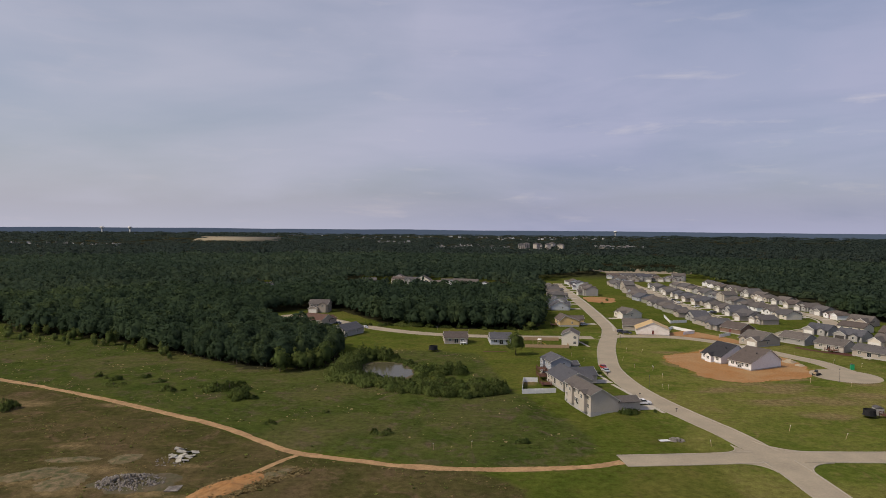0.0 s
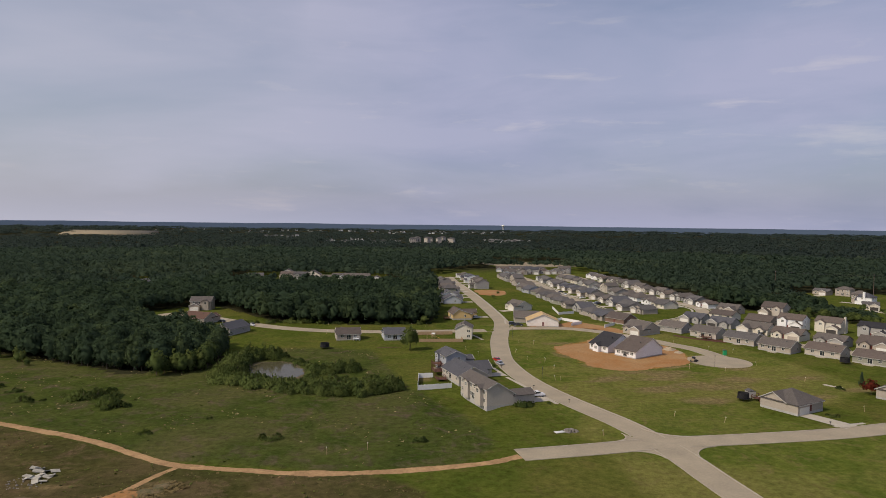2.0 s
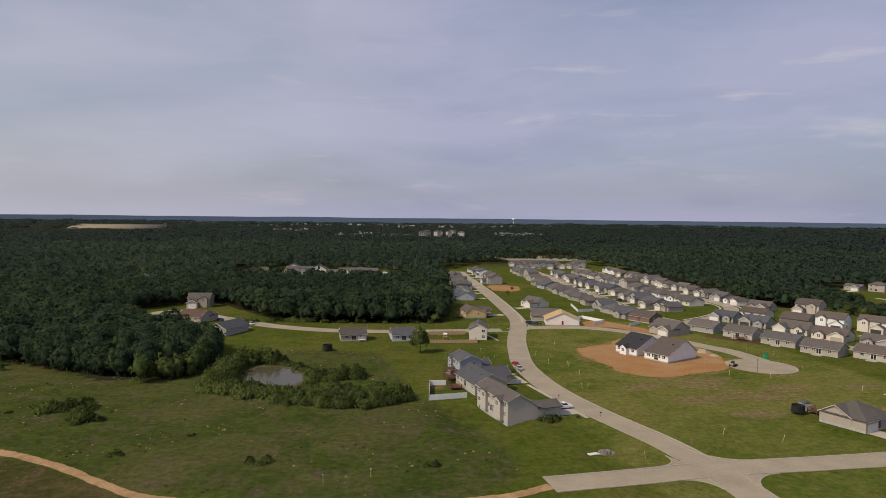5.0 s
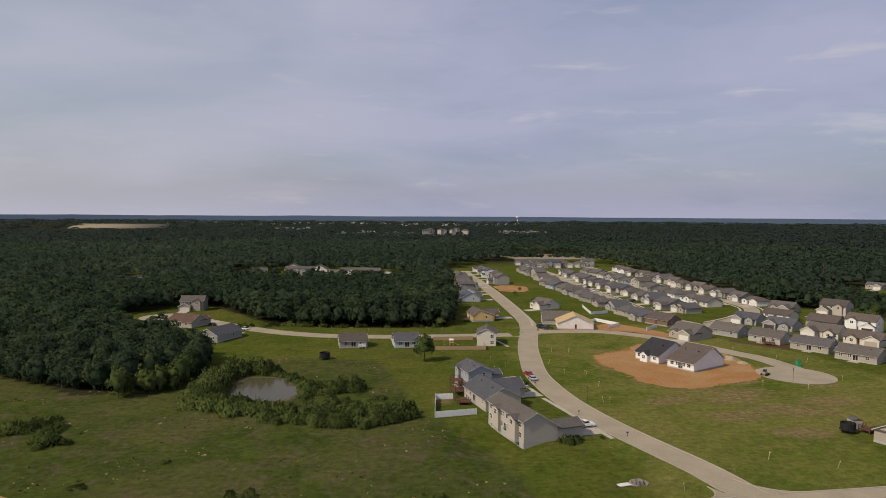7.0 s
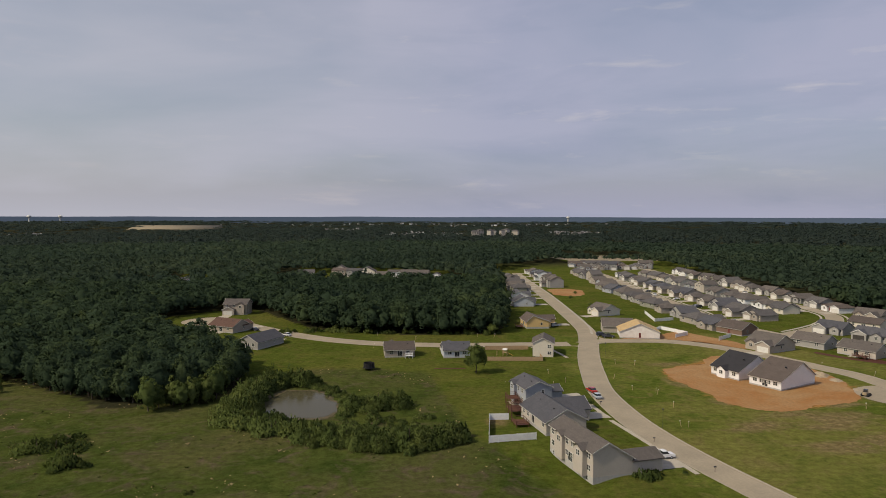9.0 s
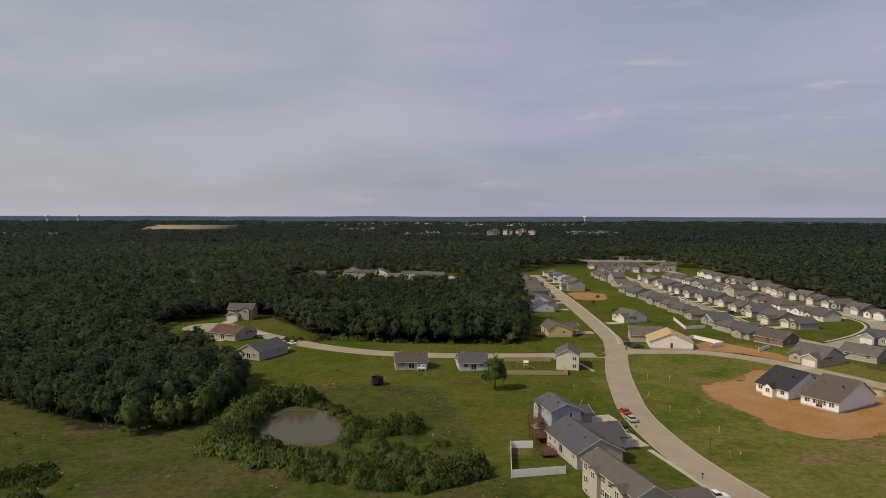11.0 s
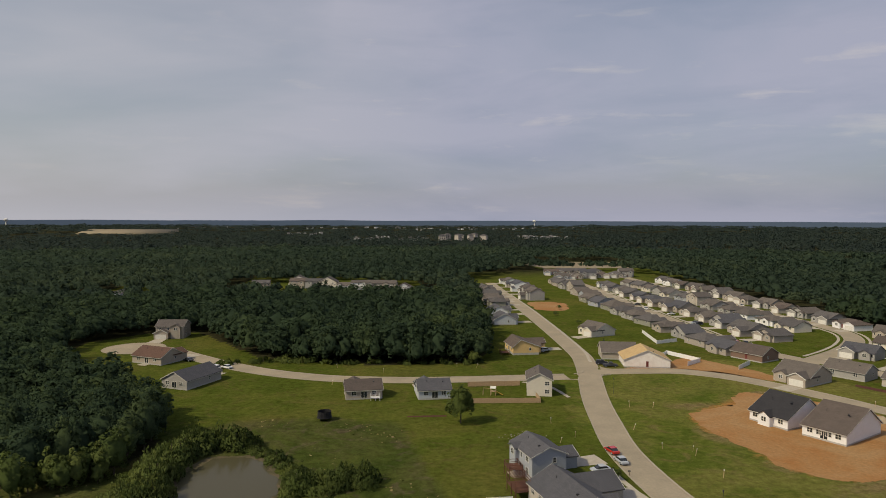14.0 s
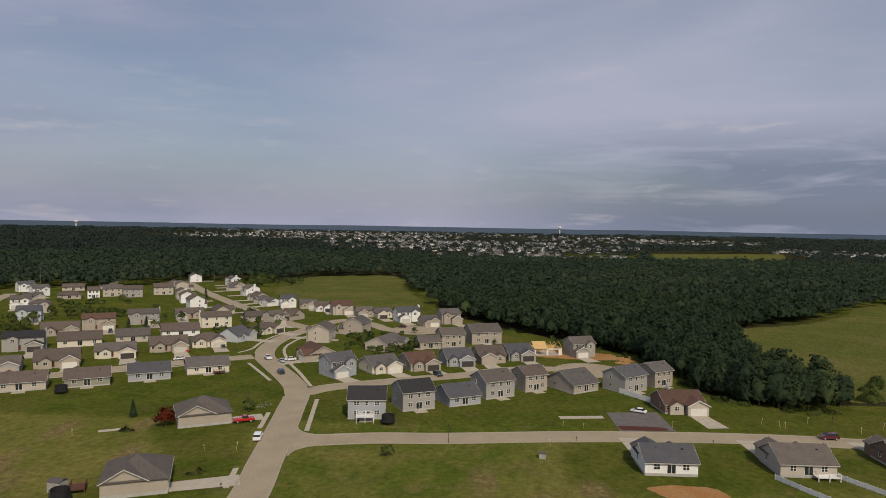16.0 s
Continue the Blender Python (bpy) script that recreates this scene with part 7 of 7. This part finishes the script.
def woods(name, xs, ys, rs, protos_vf, mat, label, seed, smin, smax):
    g = np.random.default_rng(seed)
    pick = g.integers(0, len(protos_vf), len(xs))
    V, F, n0 = [], [], 0
    N, T = [], []
    patch = np.sin(xs * 0.031 + 1.7 * np.sin(ys * 0.023)) * np.cos(ys * 0.027 + 1.3 * np.sin(xs * 0.019))
    broad = np.sin(xs * 0.013 + 1.1 * np.sin(ys * 0.011)) * np.cos(ys * 0.012 - 0.9 * np.sin(xs * 0.009))
    tone = np.clip(0.46 + 0.17 * g.normal(size=len(xs)) + 0.18 * patch + 0.26 * broad, 0, 1)
    for k, (v, f, nv) in enumerate(protos_vf):
        sel = np.where(pick == k)[0]
        if not len(sel):
            continue
        a = g.uniform(0, 2 * np.pi, len(sel))
        s = (smin + (smax - smin) * g.uniform(0, 1, len(sel)) ** 1.8) * (0.5 + 0.5 * stand(xs[sel], ys[sel]))
        sz = s ** 0.5 * g.uniform(0.85, 1.12, len(sel)) * stand(xs[sel], ys[sel]) ** 0.5
        c, d = np.cos(a) * s, np.sin(a) * s
        X = c[:, None] * v[:, 0] - d[:, None] * v[:, 1] + xs[sel, None]
        Y = d[:, None] * v[:, 0] + c[:, None] * v[:, 1] + ys[sel, None]
        for cx, cy, rx, ry, _ in TOWNS:
            far = math.hypot(cx - CENTRE.x, cy - CENTRE.y)
            ux, uy = (cx - CENTRE.x) / far, (cy - CENTRE.y) / far
            along, across = (xs[sel] - cx) * ux + (ys[sel] - cy) * uy, (ys[sel] - cy) * ux - (xs[sel] - cx) * uy
            reach = max(rx, ry)
            sz = np.where((np.abs(across) < reach) & (along > -reach - 220) & (along < reach), sz * 0.72, sz)
        sz = np.where((xs[sel] > -920) & (xs[sel] < -540) & (ys[sel] > 1700) & (ys[sel] < 2300), sz * 0.4, sz)
        sz = np.where((xs[sel] > 285) & (xs[sel] < 375) & (ys[sel] > 335) & (ys[sel] < 500), sz * 0.72, sz)
        zb = np.where(rs[sel] > 1500, 24.0 * (rs[sel] - 1500) / 3300, 0)
        Z = sz[:, None] * v[:, 2] + zb[:, None]
        V.append(np.stack([X, Y, Z], -1).reshape(-1, 3))
        ca, sa = np.cos(a)[:, None], np.sin(a)[:, None]
        N.append(np.stack([ca * nv[:, 0] - sa * nv[:, 1], sa * nv[:, 0] + ca * nv[:, 1], nv[:, 2] + 0 * ca], -1).reshape(-1, 3))
        T.append(np.repeat(tone[sel], len(v)))
        F.append((f[None] + (n0 + np.arange(len(sel)) * len(v))[:, None, None]).reshape(-1, 3))
        n0 += len(sel) * len(v)
    ob = np_mesh(name, np.concatenate(V), np.concatenate(F), mat, None, np.concatenate(N), np.concatenate(T))
    return tagged(ob, label, "woods", kind="stuff")


rest = order[150:]
g5 = np.random.default_rng(5)
fine_protos = [crown_mesh(g5, 11.6 + 0.3 * k, 3.5 + 0.2 * k, 44, 9, 0.6, 0.05, core=1, low=-0.65, quads=False, up=0.75) for k in range(6)]
woods("woodland", near_x[rest], near_y[rest], near_r[rest], fine_protos, "leaf_woods", "dense dark green deciduous wood", 21, 0.75, 1.5)
mid_protos = [crown_mesh(g5, 11.6 + 0.3 * k, 3.5 + 0.2 * k, 26, 7, 0.78, 0.12, core=1, quads=False, up=0.9) for k in range(6)]
x2, y2, r2 = scatter(5.4, 330, 480, 9, 0.48)
woods("woodland", x2, y2, r2, mid_protos, "leaf_woods", "dense dark green deciduous wood", 25, 0.75, 1.5)
far_protos = [crown_mesh(g5, 11.8, 4.3, 10, 4, 1.15, 0.25, core=1, low=-0.15, quads=False, up=1.6) for _ in range(8)]
x3, y3, r3 = scatter(6.9, 480, 800, 10, 0.5)
woods("woodland", x3, y3, r3, far_protos, "leaf_hazed", "dense dark green deciduous wood in the distance", 22, 0.75, 1.5)
dist_protos = [crown_mesh(g5, 11.8, 5.4, 8, 2, 1.6, 0.3, core=1, low=-0.1, quads=False, up=2.4) for _ in range(8)]
x6, y6, r6 = scatter(9.0, 800, 1150, 15, 0.5)
woods("woodland", x6, y6, r6, dist_protos, "leaf_hazed", "dense dark green deciduous wood in the distance", 26, 0.75, 1.5)
vfar = [crown_mesh(g5, 12.5, 10.0, 8, 2, 2.4, 0.3, core=1, low=-0.1, quads=False, up=2.5) for _ in range(6)]
x4, y4, r4 = scatter(20, 1150, 2300, 12, 0.5)
woods("woodland", x4, y4, r4, vfar, "leaf_haze_blue", "far unbroken woodland", 23, 0.7, 1.3)
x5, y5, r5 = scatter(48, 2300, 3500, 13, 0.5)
woods("woodland", x5, y5, r5, [(v * [2.5, 2.5, 1.0], f, n) for v, f, n in vfar], "leaf_haze_blue", "far unbroken woodland", 24, 0.8, 1.25)

# the last blue ridge at the horizon: a glowing backdrop coloured as haze
m, t, b, tc = material("distance_haze", 1.0)
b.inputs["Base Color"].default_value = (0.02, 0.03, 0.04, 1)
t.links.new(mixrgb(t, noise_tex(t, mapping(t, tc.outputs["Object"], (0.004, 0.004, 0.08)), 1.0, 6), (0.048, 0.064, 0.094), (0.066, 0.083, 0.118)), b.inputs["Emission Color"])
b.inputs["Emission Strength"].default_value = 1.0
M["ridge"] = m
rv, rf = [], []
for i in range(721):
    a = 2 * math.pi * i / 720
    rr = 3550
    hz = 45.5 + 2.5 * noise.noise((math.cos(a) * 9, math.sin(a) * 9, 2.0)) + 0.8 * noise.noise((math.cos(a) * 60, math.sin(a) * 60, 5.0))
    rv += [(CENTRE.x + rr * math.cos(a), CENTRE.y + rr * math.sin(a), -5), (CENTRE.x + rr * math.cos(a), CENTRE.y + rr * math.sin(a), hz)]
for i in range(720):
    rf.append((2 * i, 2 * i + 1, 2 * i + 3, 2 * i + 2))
tagged(np_mesh("backdrop", rv, rf, "ridge"), "glowing blue-grey haze backdrop of distant hills at the horizon", "hills", kind="structure")


# ---- shrubs and single trees ----
def shrub(rng, h, r, mat, label, n=300, blade=0.42):
    """A shrub of upright leafy sprays about one short stem."""
    top = new("shrub", None)
    bm = bmesh.new()
    tube(bm, (0, 0, -0.1), (rng.uniform(-.2, .2), rng.uniform(-.2, .2), h * 0.55), 0.07, 0.02, 6)
    part("stem", bm, "bark", top)
    k = 9
    pa, pq = rng.uniform(0, 2 * np.pi, k), r * np.sqrt(rng.uniform(0, 1, k))
    px, py, ph, pw = pq * np.cos(pa), pq * np.sin(pa), h * rng.uniform(0.45, 1.0, k) * (1.1 - 0.5 * pq / r), r * rng.uniform(0.3, 0.55, k)
    which = rng.integers(0, k, n)
    u, a = rng.uniform(0, 1, n), rng.uniform(0, 2 * np.pi, n)
    q = pw[which] * np.sqrt(u)
    x, y = px[which] + q * np.cos(a), py[which] + q * np.sin(a)
    z = ph[which] * (1 - 0.75 * u ** 1.5) * rng.uniform(0.08, 1.0, n) ** 0.6
    c = np.stack([x, y, z], 1)
    b = rng.uniform(0, 2 * np.pi, n)
    side = np.stack([np.cos(b), np.sin(b), 0.2 * rng.normal(size=n)], 1) * (blade * rng.uniform(0.5, 1.1, n))[:, None]
    up = np.stack([0.35 * np.cos(a) * u + 0.2 * rng.normal(size=n), 0.35 * np.sin(a) * u + 0.2 * rng.normal(size=n), np.ones(n)], 1) * (blade * rng.uniform(0.9, 1.7, n))[:, None]
    out = unit(np.stack([x / r, y / r, 0.9 + z / h], 1) + 0.25 * rng.normal(size=(n, 3)))
    v = outward(np.stack([c - side, c - up * 0.8, c + side, c + up], 1), out)
    v[:, 2] = np.maximum(v[:, 2], 0.02)
    k = 4 * np.arange(n)[:, None]
    np_mesh("foliage", v, np.concatenate([k + [0, 1, 2], k + [0, 2, 3]]), mat, top, np.repeat(out, 4, axis=0))
    return tagged(top, label, "shrub")


rng = np.random.default_rng(77)
willow = [shrub(rng, 4.0 + 0.5 * k, 2.1 + 0.2 * k, ("leaf_light", "leaf_mid")[k == 3], "leafy green willow shrub at the pond", 1000, 0.17) for k in range(4)]
reed = [shrub(rng, 1.9 + 0.3 * k, 1.7, "leaf_light", "low yellow-green reeds and brush at the pond", 420, 0.15) for k in range(2)]
dark = [shrub(rng, 1.5 + 0.3 * k, 1.5 + 0.3 * k, "leaf_mid", "low dark green bush in the meadow", 420, 0.17) for k in range(3)]
used = set()


def plant(kinds, x, y, s, g, group="", label=""):
    k = g.randrange(len(kinds))
    m = pose(x, y, 0, 0, 0, g.uniform(0, 360)) @ Matrix.Diagonal((s * g.uniform(.85, 1.15), s * g.uniform(.85, 1.15), s * g.uniform(.8, 1.2), 1))
    if kinds[k].name not in used:
        used.add(kinds[k].name)
        kinds[k].matrix_world = m
        ob = kinds[k]
    else:
        ob = copy_thing(kinds[k], m)
    return tagged(ob, label, group=group)


def hedge(line, n, spread, kinds, smin, smax, seed, group):
    g = random.Random(seed)
    pts = smooth_line(line, 1.0)
    for k in range(n):
        q = pts[int((k + g.random()) / n * (len(pts) - 1))]
        plant(kinds, q.x + g.gauss(0, spread), q.y + g.gauss(0, spread), g.uniform(smin, smax), g, group)


hedge([(-38, 252), (-30, 246), (-20, 241), (-12, 237)], 44, 1.4, reed, 1.0, 1.9, 1, "shrubs round the pond")
hedge([(-14, 237), (-4, 231.5), (4, 229), (11, 229.5), (17, 233)], 54, 1.9, willow, 0.7, 1.35, 11, "shrubs round the pond")
hedge([(-37, 252), (-38, 262), (-38.5, 270), (-37, 279), (-34, 286), (-29, 291), (-23, 291)], 42, 1.8, willow, 1.1, 1.75, 2, "shrubs round the pond")
hedge([(-6, 262), (0, 261), (8, 261.5)], 18, 1.5, willow, 0.75, 1.35, 3, "shrubs round the pond")
hedge([(-6, 248), (2, 245), (10, 243), (14, 246)], 30, 3.6, reed, 0.4, 0.85, 13, "shrubs round the pond")
hedge([(-8.6, 254), (-7.4, 264), (-9.5, 273), (-15, 281.5), (-22, 287)], 46, 1.0, reed, 0.4, 0.95, 14, "shrubs round the pond")
hedge([(10, 229), (17, 231), (21, 236)], 14, 1.4, willow, 1.0, 1.6, 4, "shrubs round the pond")
young = [tree("tree", rng, 7.5 + 0.8 * k, 2.5 + 0.2 * k, "leaf_light", "young light green tree at the wood's edge", clumps=44, per=14, leaf=0.3, base=-0.05, low=-0.8) for k in range(3)]
hedge([(-64, 265), (-58, 267), (-53, 270), (-48, 275)], 12, 1.3, young, 0.75, 1.1, 5, "young trees at the wood's edge")
hedge([(-240, 362), (-215, 348), (-190, 337), (-157, 320), (-134, 303), (-106, 286)], 26, 3.5, young, 0.35, 0.85, 6, "young trees at the wood's edge")
hedge([(-228, 344), (-196, 330), (-166, 314)], 12, 6.0, young, 0.3, 0.6, 16, "young trees at the wood's edge")
for x, y, s in ((-97, 232, 1.3), (-94, 230, 0.9), (-82, 233, 1.6), (-78.5, 232, 1.9), (-75, 233.5, 1.7), (-72, 231, 1.1), (-67.5, 221.6, 1.7), (-64.5, 220.5, 1.3), (-118, 238, 0.9), (-136, 206, 1.7), (-139, 208, 1.4), (-112, 251, 0.9), (-50, 193, 0.5), (-130, 252, 1.1), (-126, 249, 0.9), (-121, 247, 1.0), (-104, 244, 0.6), (-19, 184.8, 0.9), (-16.5, 184.5, 0.7), (22, 178, 1.0), (-90, 231, 0.6), (58.2, 206.5, 1.1), (60.4, 207.2, 1.0), (-36, 205, 0.5), (149, 184.7, 0.5), (176.3, 214.4, 0.7)):
    plant(dark, x, y, s, random.Random(int(x * 7 + y)), "bushes in the meadow")
plant(willow, 67.2, 208.2, 0.32, random.Random(5), label="small yellow-green garden bush")


garden = [tree("tree", rng, 6.0 + k, 2.4 + 0.4 * k, "leaf_mid", "small green garden tree", clumps=30, per=12, leaf=0.3, base=0.15) for k in range(2)]
conifer = new("conifer", None)
bm = bmesh.new()
tube(bm, (0, 0, -0.2), (0, 0, 5.5), 0.14, 0.03)
part("trunk", bm, "bark", conifer)
g = np.random.default_rng(14)
P, Fq = [], []
for k in range(420):
    z = g.uniform(0.4, 6.2)
    r = 1.7 * (1 - z / 6.4) * g.uniform(0.55, 1.05)
    a = g.uniform(0, 6.283)
    c = np.array([r * np.cos(a), r * np.sin(a), z])
    o, tg = np.array([np.cos(a), np.sin(a), -0.45]), np.array([-np.sin(a), np.cos(a), 0])
    s = g.uniform(0.25, 0.45)
    P += [c - tg * s * .7, c + o * s, c + tg * s * .7, c - o * s]
    Fq.append((4 * k, 4 * k + 1, 4 * k + 2, 4 * k + 3))
np_mesh("needles", P, Fq, "leaf", conifer)
tagged(conifer, "dark green conifer standing among the houses", "tree")
maple = tree("tree", rng, 5.2, 2.6, "leaf_red", "small tree with dark red foliage", clumps=40, per=14, leaf=0.25, base=0.06)
maple.matrix_world = pose(181.4, 206.2, 0)
lone = tree("tree", rng, 10.2, 3.9, "leaf_mid", "leafy green tree standing alone on the lawn", clumps=90, per=18, leaf=0.32, base=0.05)
lone.matrix_world = pose(33.5, 302.3, 0)
big = tree("tree", rng, 13, 5.2, "leaf", "large spreading tree at the wood's corner", clumps=90, per=18, leaf=0.4, base=0.1)
big.matrix_world = pose(-50, 302, 0)
conifer.matrix_world = pose(189.2, 219.2, 0) @ Matrix.Diagonal((.8, .8, .8, 1))
for k, (x, y, s) in enumerate(((330, 293, 1.4), (338, 288, 1.35), (322.6, 225.7, 1.5), (471, 310, 1.6), (111.9, 400.4, 0.9))):
    copy_thing(conifer, pose(x, y, 0, 0, 0, 70 * k) @ Matrix.Diagonal((s, s, s, 1)))
gr = random.Random(3)
hedge([(376, 350), (375, 338), (377, 326), (382, 318)], 12, 2.6, garden, 0.75, 1.05, 31, "garden trees")
hedge([(284, 380), (292, 370), (302, 361), (312, 351), (321, 343), (328, 342)], 26, 3.6, garden, 0.9, 1.35, 32, "young trees below the hill")
hedge([(650, 326), (610, 316), (580, 312), (578, 296), (606, 266)], 26, 6.0, garden, 1.1, 1.7, 33, "trees beside the field")
hedge([(341, 181), (330, 176), (313, 171), (300, 159), (303, 150), (307, 143)], 16, 1.6, dark, 1.0, 1.9, 34, "shrubs in the gardens")
plant(garden, 163.2, 144.2, 0.62, gr, label="round green bush beside the street")
hedge([(362, 104), (330, 78), (306, 60), (275, 50), (240, 46), (227, 42), (218, 35), (213, 26), (213, 11)], 18, 1.2, dark, 0.8, 1.4, 7, "shrubs at the south wood's edge")
hedge([(226, -9), (232, -10), (240, -13), (248, -20), (256, -26)], 16, 2.2, willow, 0.55, 1.1, 27, "shrubs by the field")
hedge([(228, -2), (236, -1), (244, -3)], 8, 1.5, willow, 0.5, 0.9, 28, "shrubs by the field")
hedge([(-48, 386), (-18, 390), (12, 381), (40, 380), (53, 381)], 20, 1.0, dark, 1.0, 1.9, 8, "shrubs at the north wood's edge")
GARDEN_TREES = [(334, 352), (320, 348), (394, 365), (400, 360), (411, 359), (375, 359), (349, 354), (415, 354), (322.5, 226.7), (319.3, 112.3), (313.1, 83), (342, 324), (345, 362), (334, 352), (410, 317), (283, 157), (286, 162), (303, 148), (311, 144), (325, 113), (345, 152), (353, 225), (331, 250), (198.4, 189.4), (378, 340), (380, 331), (376, 350), (325, 352), (351, 367), (291, 158.5), (282, 163), (286, 402), (300, 388), (339, 403), (319, 368), (321, 421), (355, 387), (379, 363), (405, 357), (437, 348), (122.7, 450), (130, 526), (50.3, 377), (61.2, 258.6), (348, 372), (362, 352), (368, 345), (312, 380), (305, 395), (330, 405), (345, 410), (352, 402), (124, 470), (120, 500), (302, 150), (310, 150), (296, 168)]
STREET_TREES = [(330, 384), (338, 378), (316, 395), (360, 366), (297, 152), (306, 172), (312, 168), (320, 158), (326, 150), (331, 166), (338, 158), (293, 166), (285, 176), (298, 178), (356, 236), (346, 240), (326, 244), (330, 236), (392, 252), (402, 262), (366, 282), (372, 294), (346, 288), (368, 340), (392, 352), (412, 372), (424, 386), (440, 372), (452, 360)]
for x, y in GARDEN_TREES + STREET_TREES:
    plant(garden, x, y, gr.uniform(0.5, 1.1) if x < 290 else gr.uniform(0.45, 0.75) if y < 200 else gr.uniform(0.7, 1.2), gr, "garden trees")

# ---- weeds and dry tufts standing in the meadow and the rough land ----
M["dry_weed"] = foliage("dry_weed", (0.17, 0.13, 0.065), (0.24, 0.19, 0.10), (0.32, 0.26, 0.14))
M["green_weed"] = foliage("green_weed", (0.075, 0.095, 0.025), (0.105, 0.13, 0.035), (0.14, 0.165, 0.045))


def weeds(n, polygon, seed, mat, label, hmin, hmax, patch):
    """Many small tufts of three blades each, gathered in drifts."""
    g = np.random.default_rng(seed)
    xs, ys = np.array([p[0] for p in polygon]), np.array([p[1] for p in polygon])
    x, y = g.uniform(xs.min(), xs.max(), n), g.uniform(ys.min(), ys.max(), n)
    drift = np.sin(x * 0.11 + 2.0 * np.sin(y * 0.07 + seed)) + np.sin(y * 0.17 + 1.7 * np.sin(x * 0.05)) + 0.8 * np.sin(x * 0.31 + y * 0.23)
    ok = inside(x, y, polygon) & (drift > g.normal(patch, 0.6, n))
    line = np.array([tuple(q) for q in TRACK_LINE])
    ok &= np.min(np.hypot(x[:, None] - line[None, :, 0], y[:, None] - line[None, :, 1]), axis=1) > 2.6
    ok &= ((x + 22) / 13) ** 2 + ((y - 268) / 17) ** 2 > 1
    x, y = x[ok], y[ok]
    k = len(x)
    h = g.uniform(hmin, hmax, k) * g.choice([0.6, 1.0, 1.0, 1.5], k)
    V = []
    for _ in range(3):
        a, b = g.uniform(0, 6.283, k), g.uniform(0, 6.283, k)
        w = h * g.uniform(0.35, 0.75, k)
        ca, sa, lx, ly = np.cos(a) * w, np.sin(a) * w, np.cos(b) * h * 0.9, np.sin(b) * h * 0.9
        V.append(np.stack([np.stack([x - ca, y - sa, 0 * h], -1), np.stack([x + ca, y + sa, 0 * h], -1), np.stack([x + ca * 0.8 + lx, y + sa * 0.8 + ly, h * 0.5], -1), np.stack([x - ca * 0.6 + lx, y - sa * 0.6 + ly, h * 0.6], -1)], 1))
    v = outward(np.stack(V, 1).reshape(-1, 4, 3), np.tile([[0.0, 0.0, 1.0]], (3 * k, 1)))
    return tagged(np_mesh("weeds", v, np.arange(len(v)).reshape(-1, 4), mat, None, np.tile([[0.0, 0.0, 1.0]], (len(v), 1))), label, "weeds", kind="stuff")


weeds(2600, [(-56, 134), (-50, 150), (-34, 158), (-31, 154), (-42, 142), (-48, 132)], 65, "dry_weed", "dry straw lying on the clay heap", 0.2, 0.5, -1.5)
weeds(9000, SCRUB[0], 61, "green_weed", "low green weeds in the rough land", 0.12, 0.4, 0.3)
weeds(14000, SCRUB[0], 62, "dry_weed", "dry straw-coloured tufts in the rough land", 0.12, 0.35, 0.8)
weeds(9000, MEADOWS[0], 63, "green_weed", "green weeds standing in the meadow", 0.15, 0.4, 0.5)
weeds(9000, MEADOWS[0], 64, "dry_weed", "dry brown stalks standing in the meadow", 0.12, 0.35, 1.0)
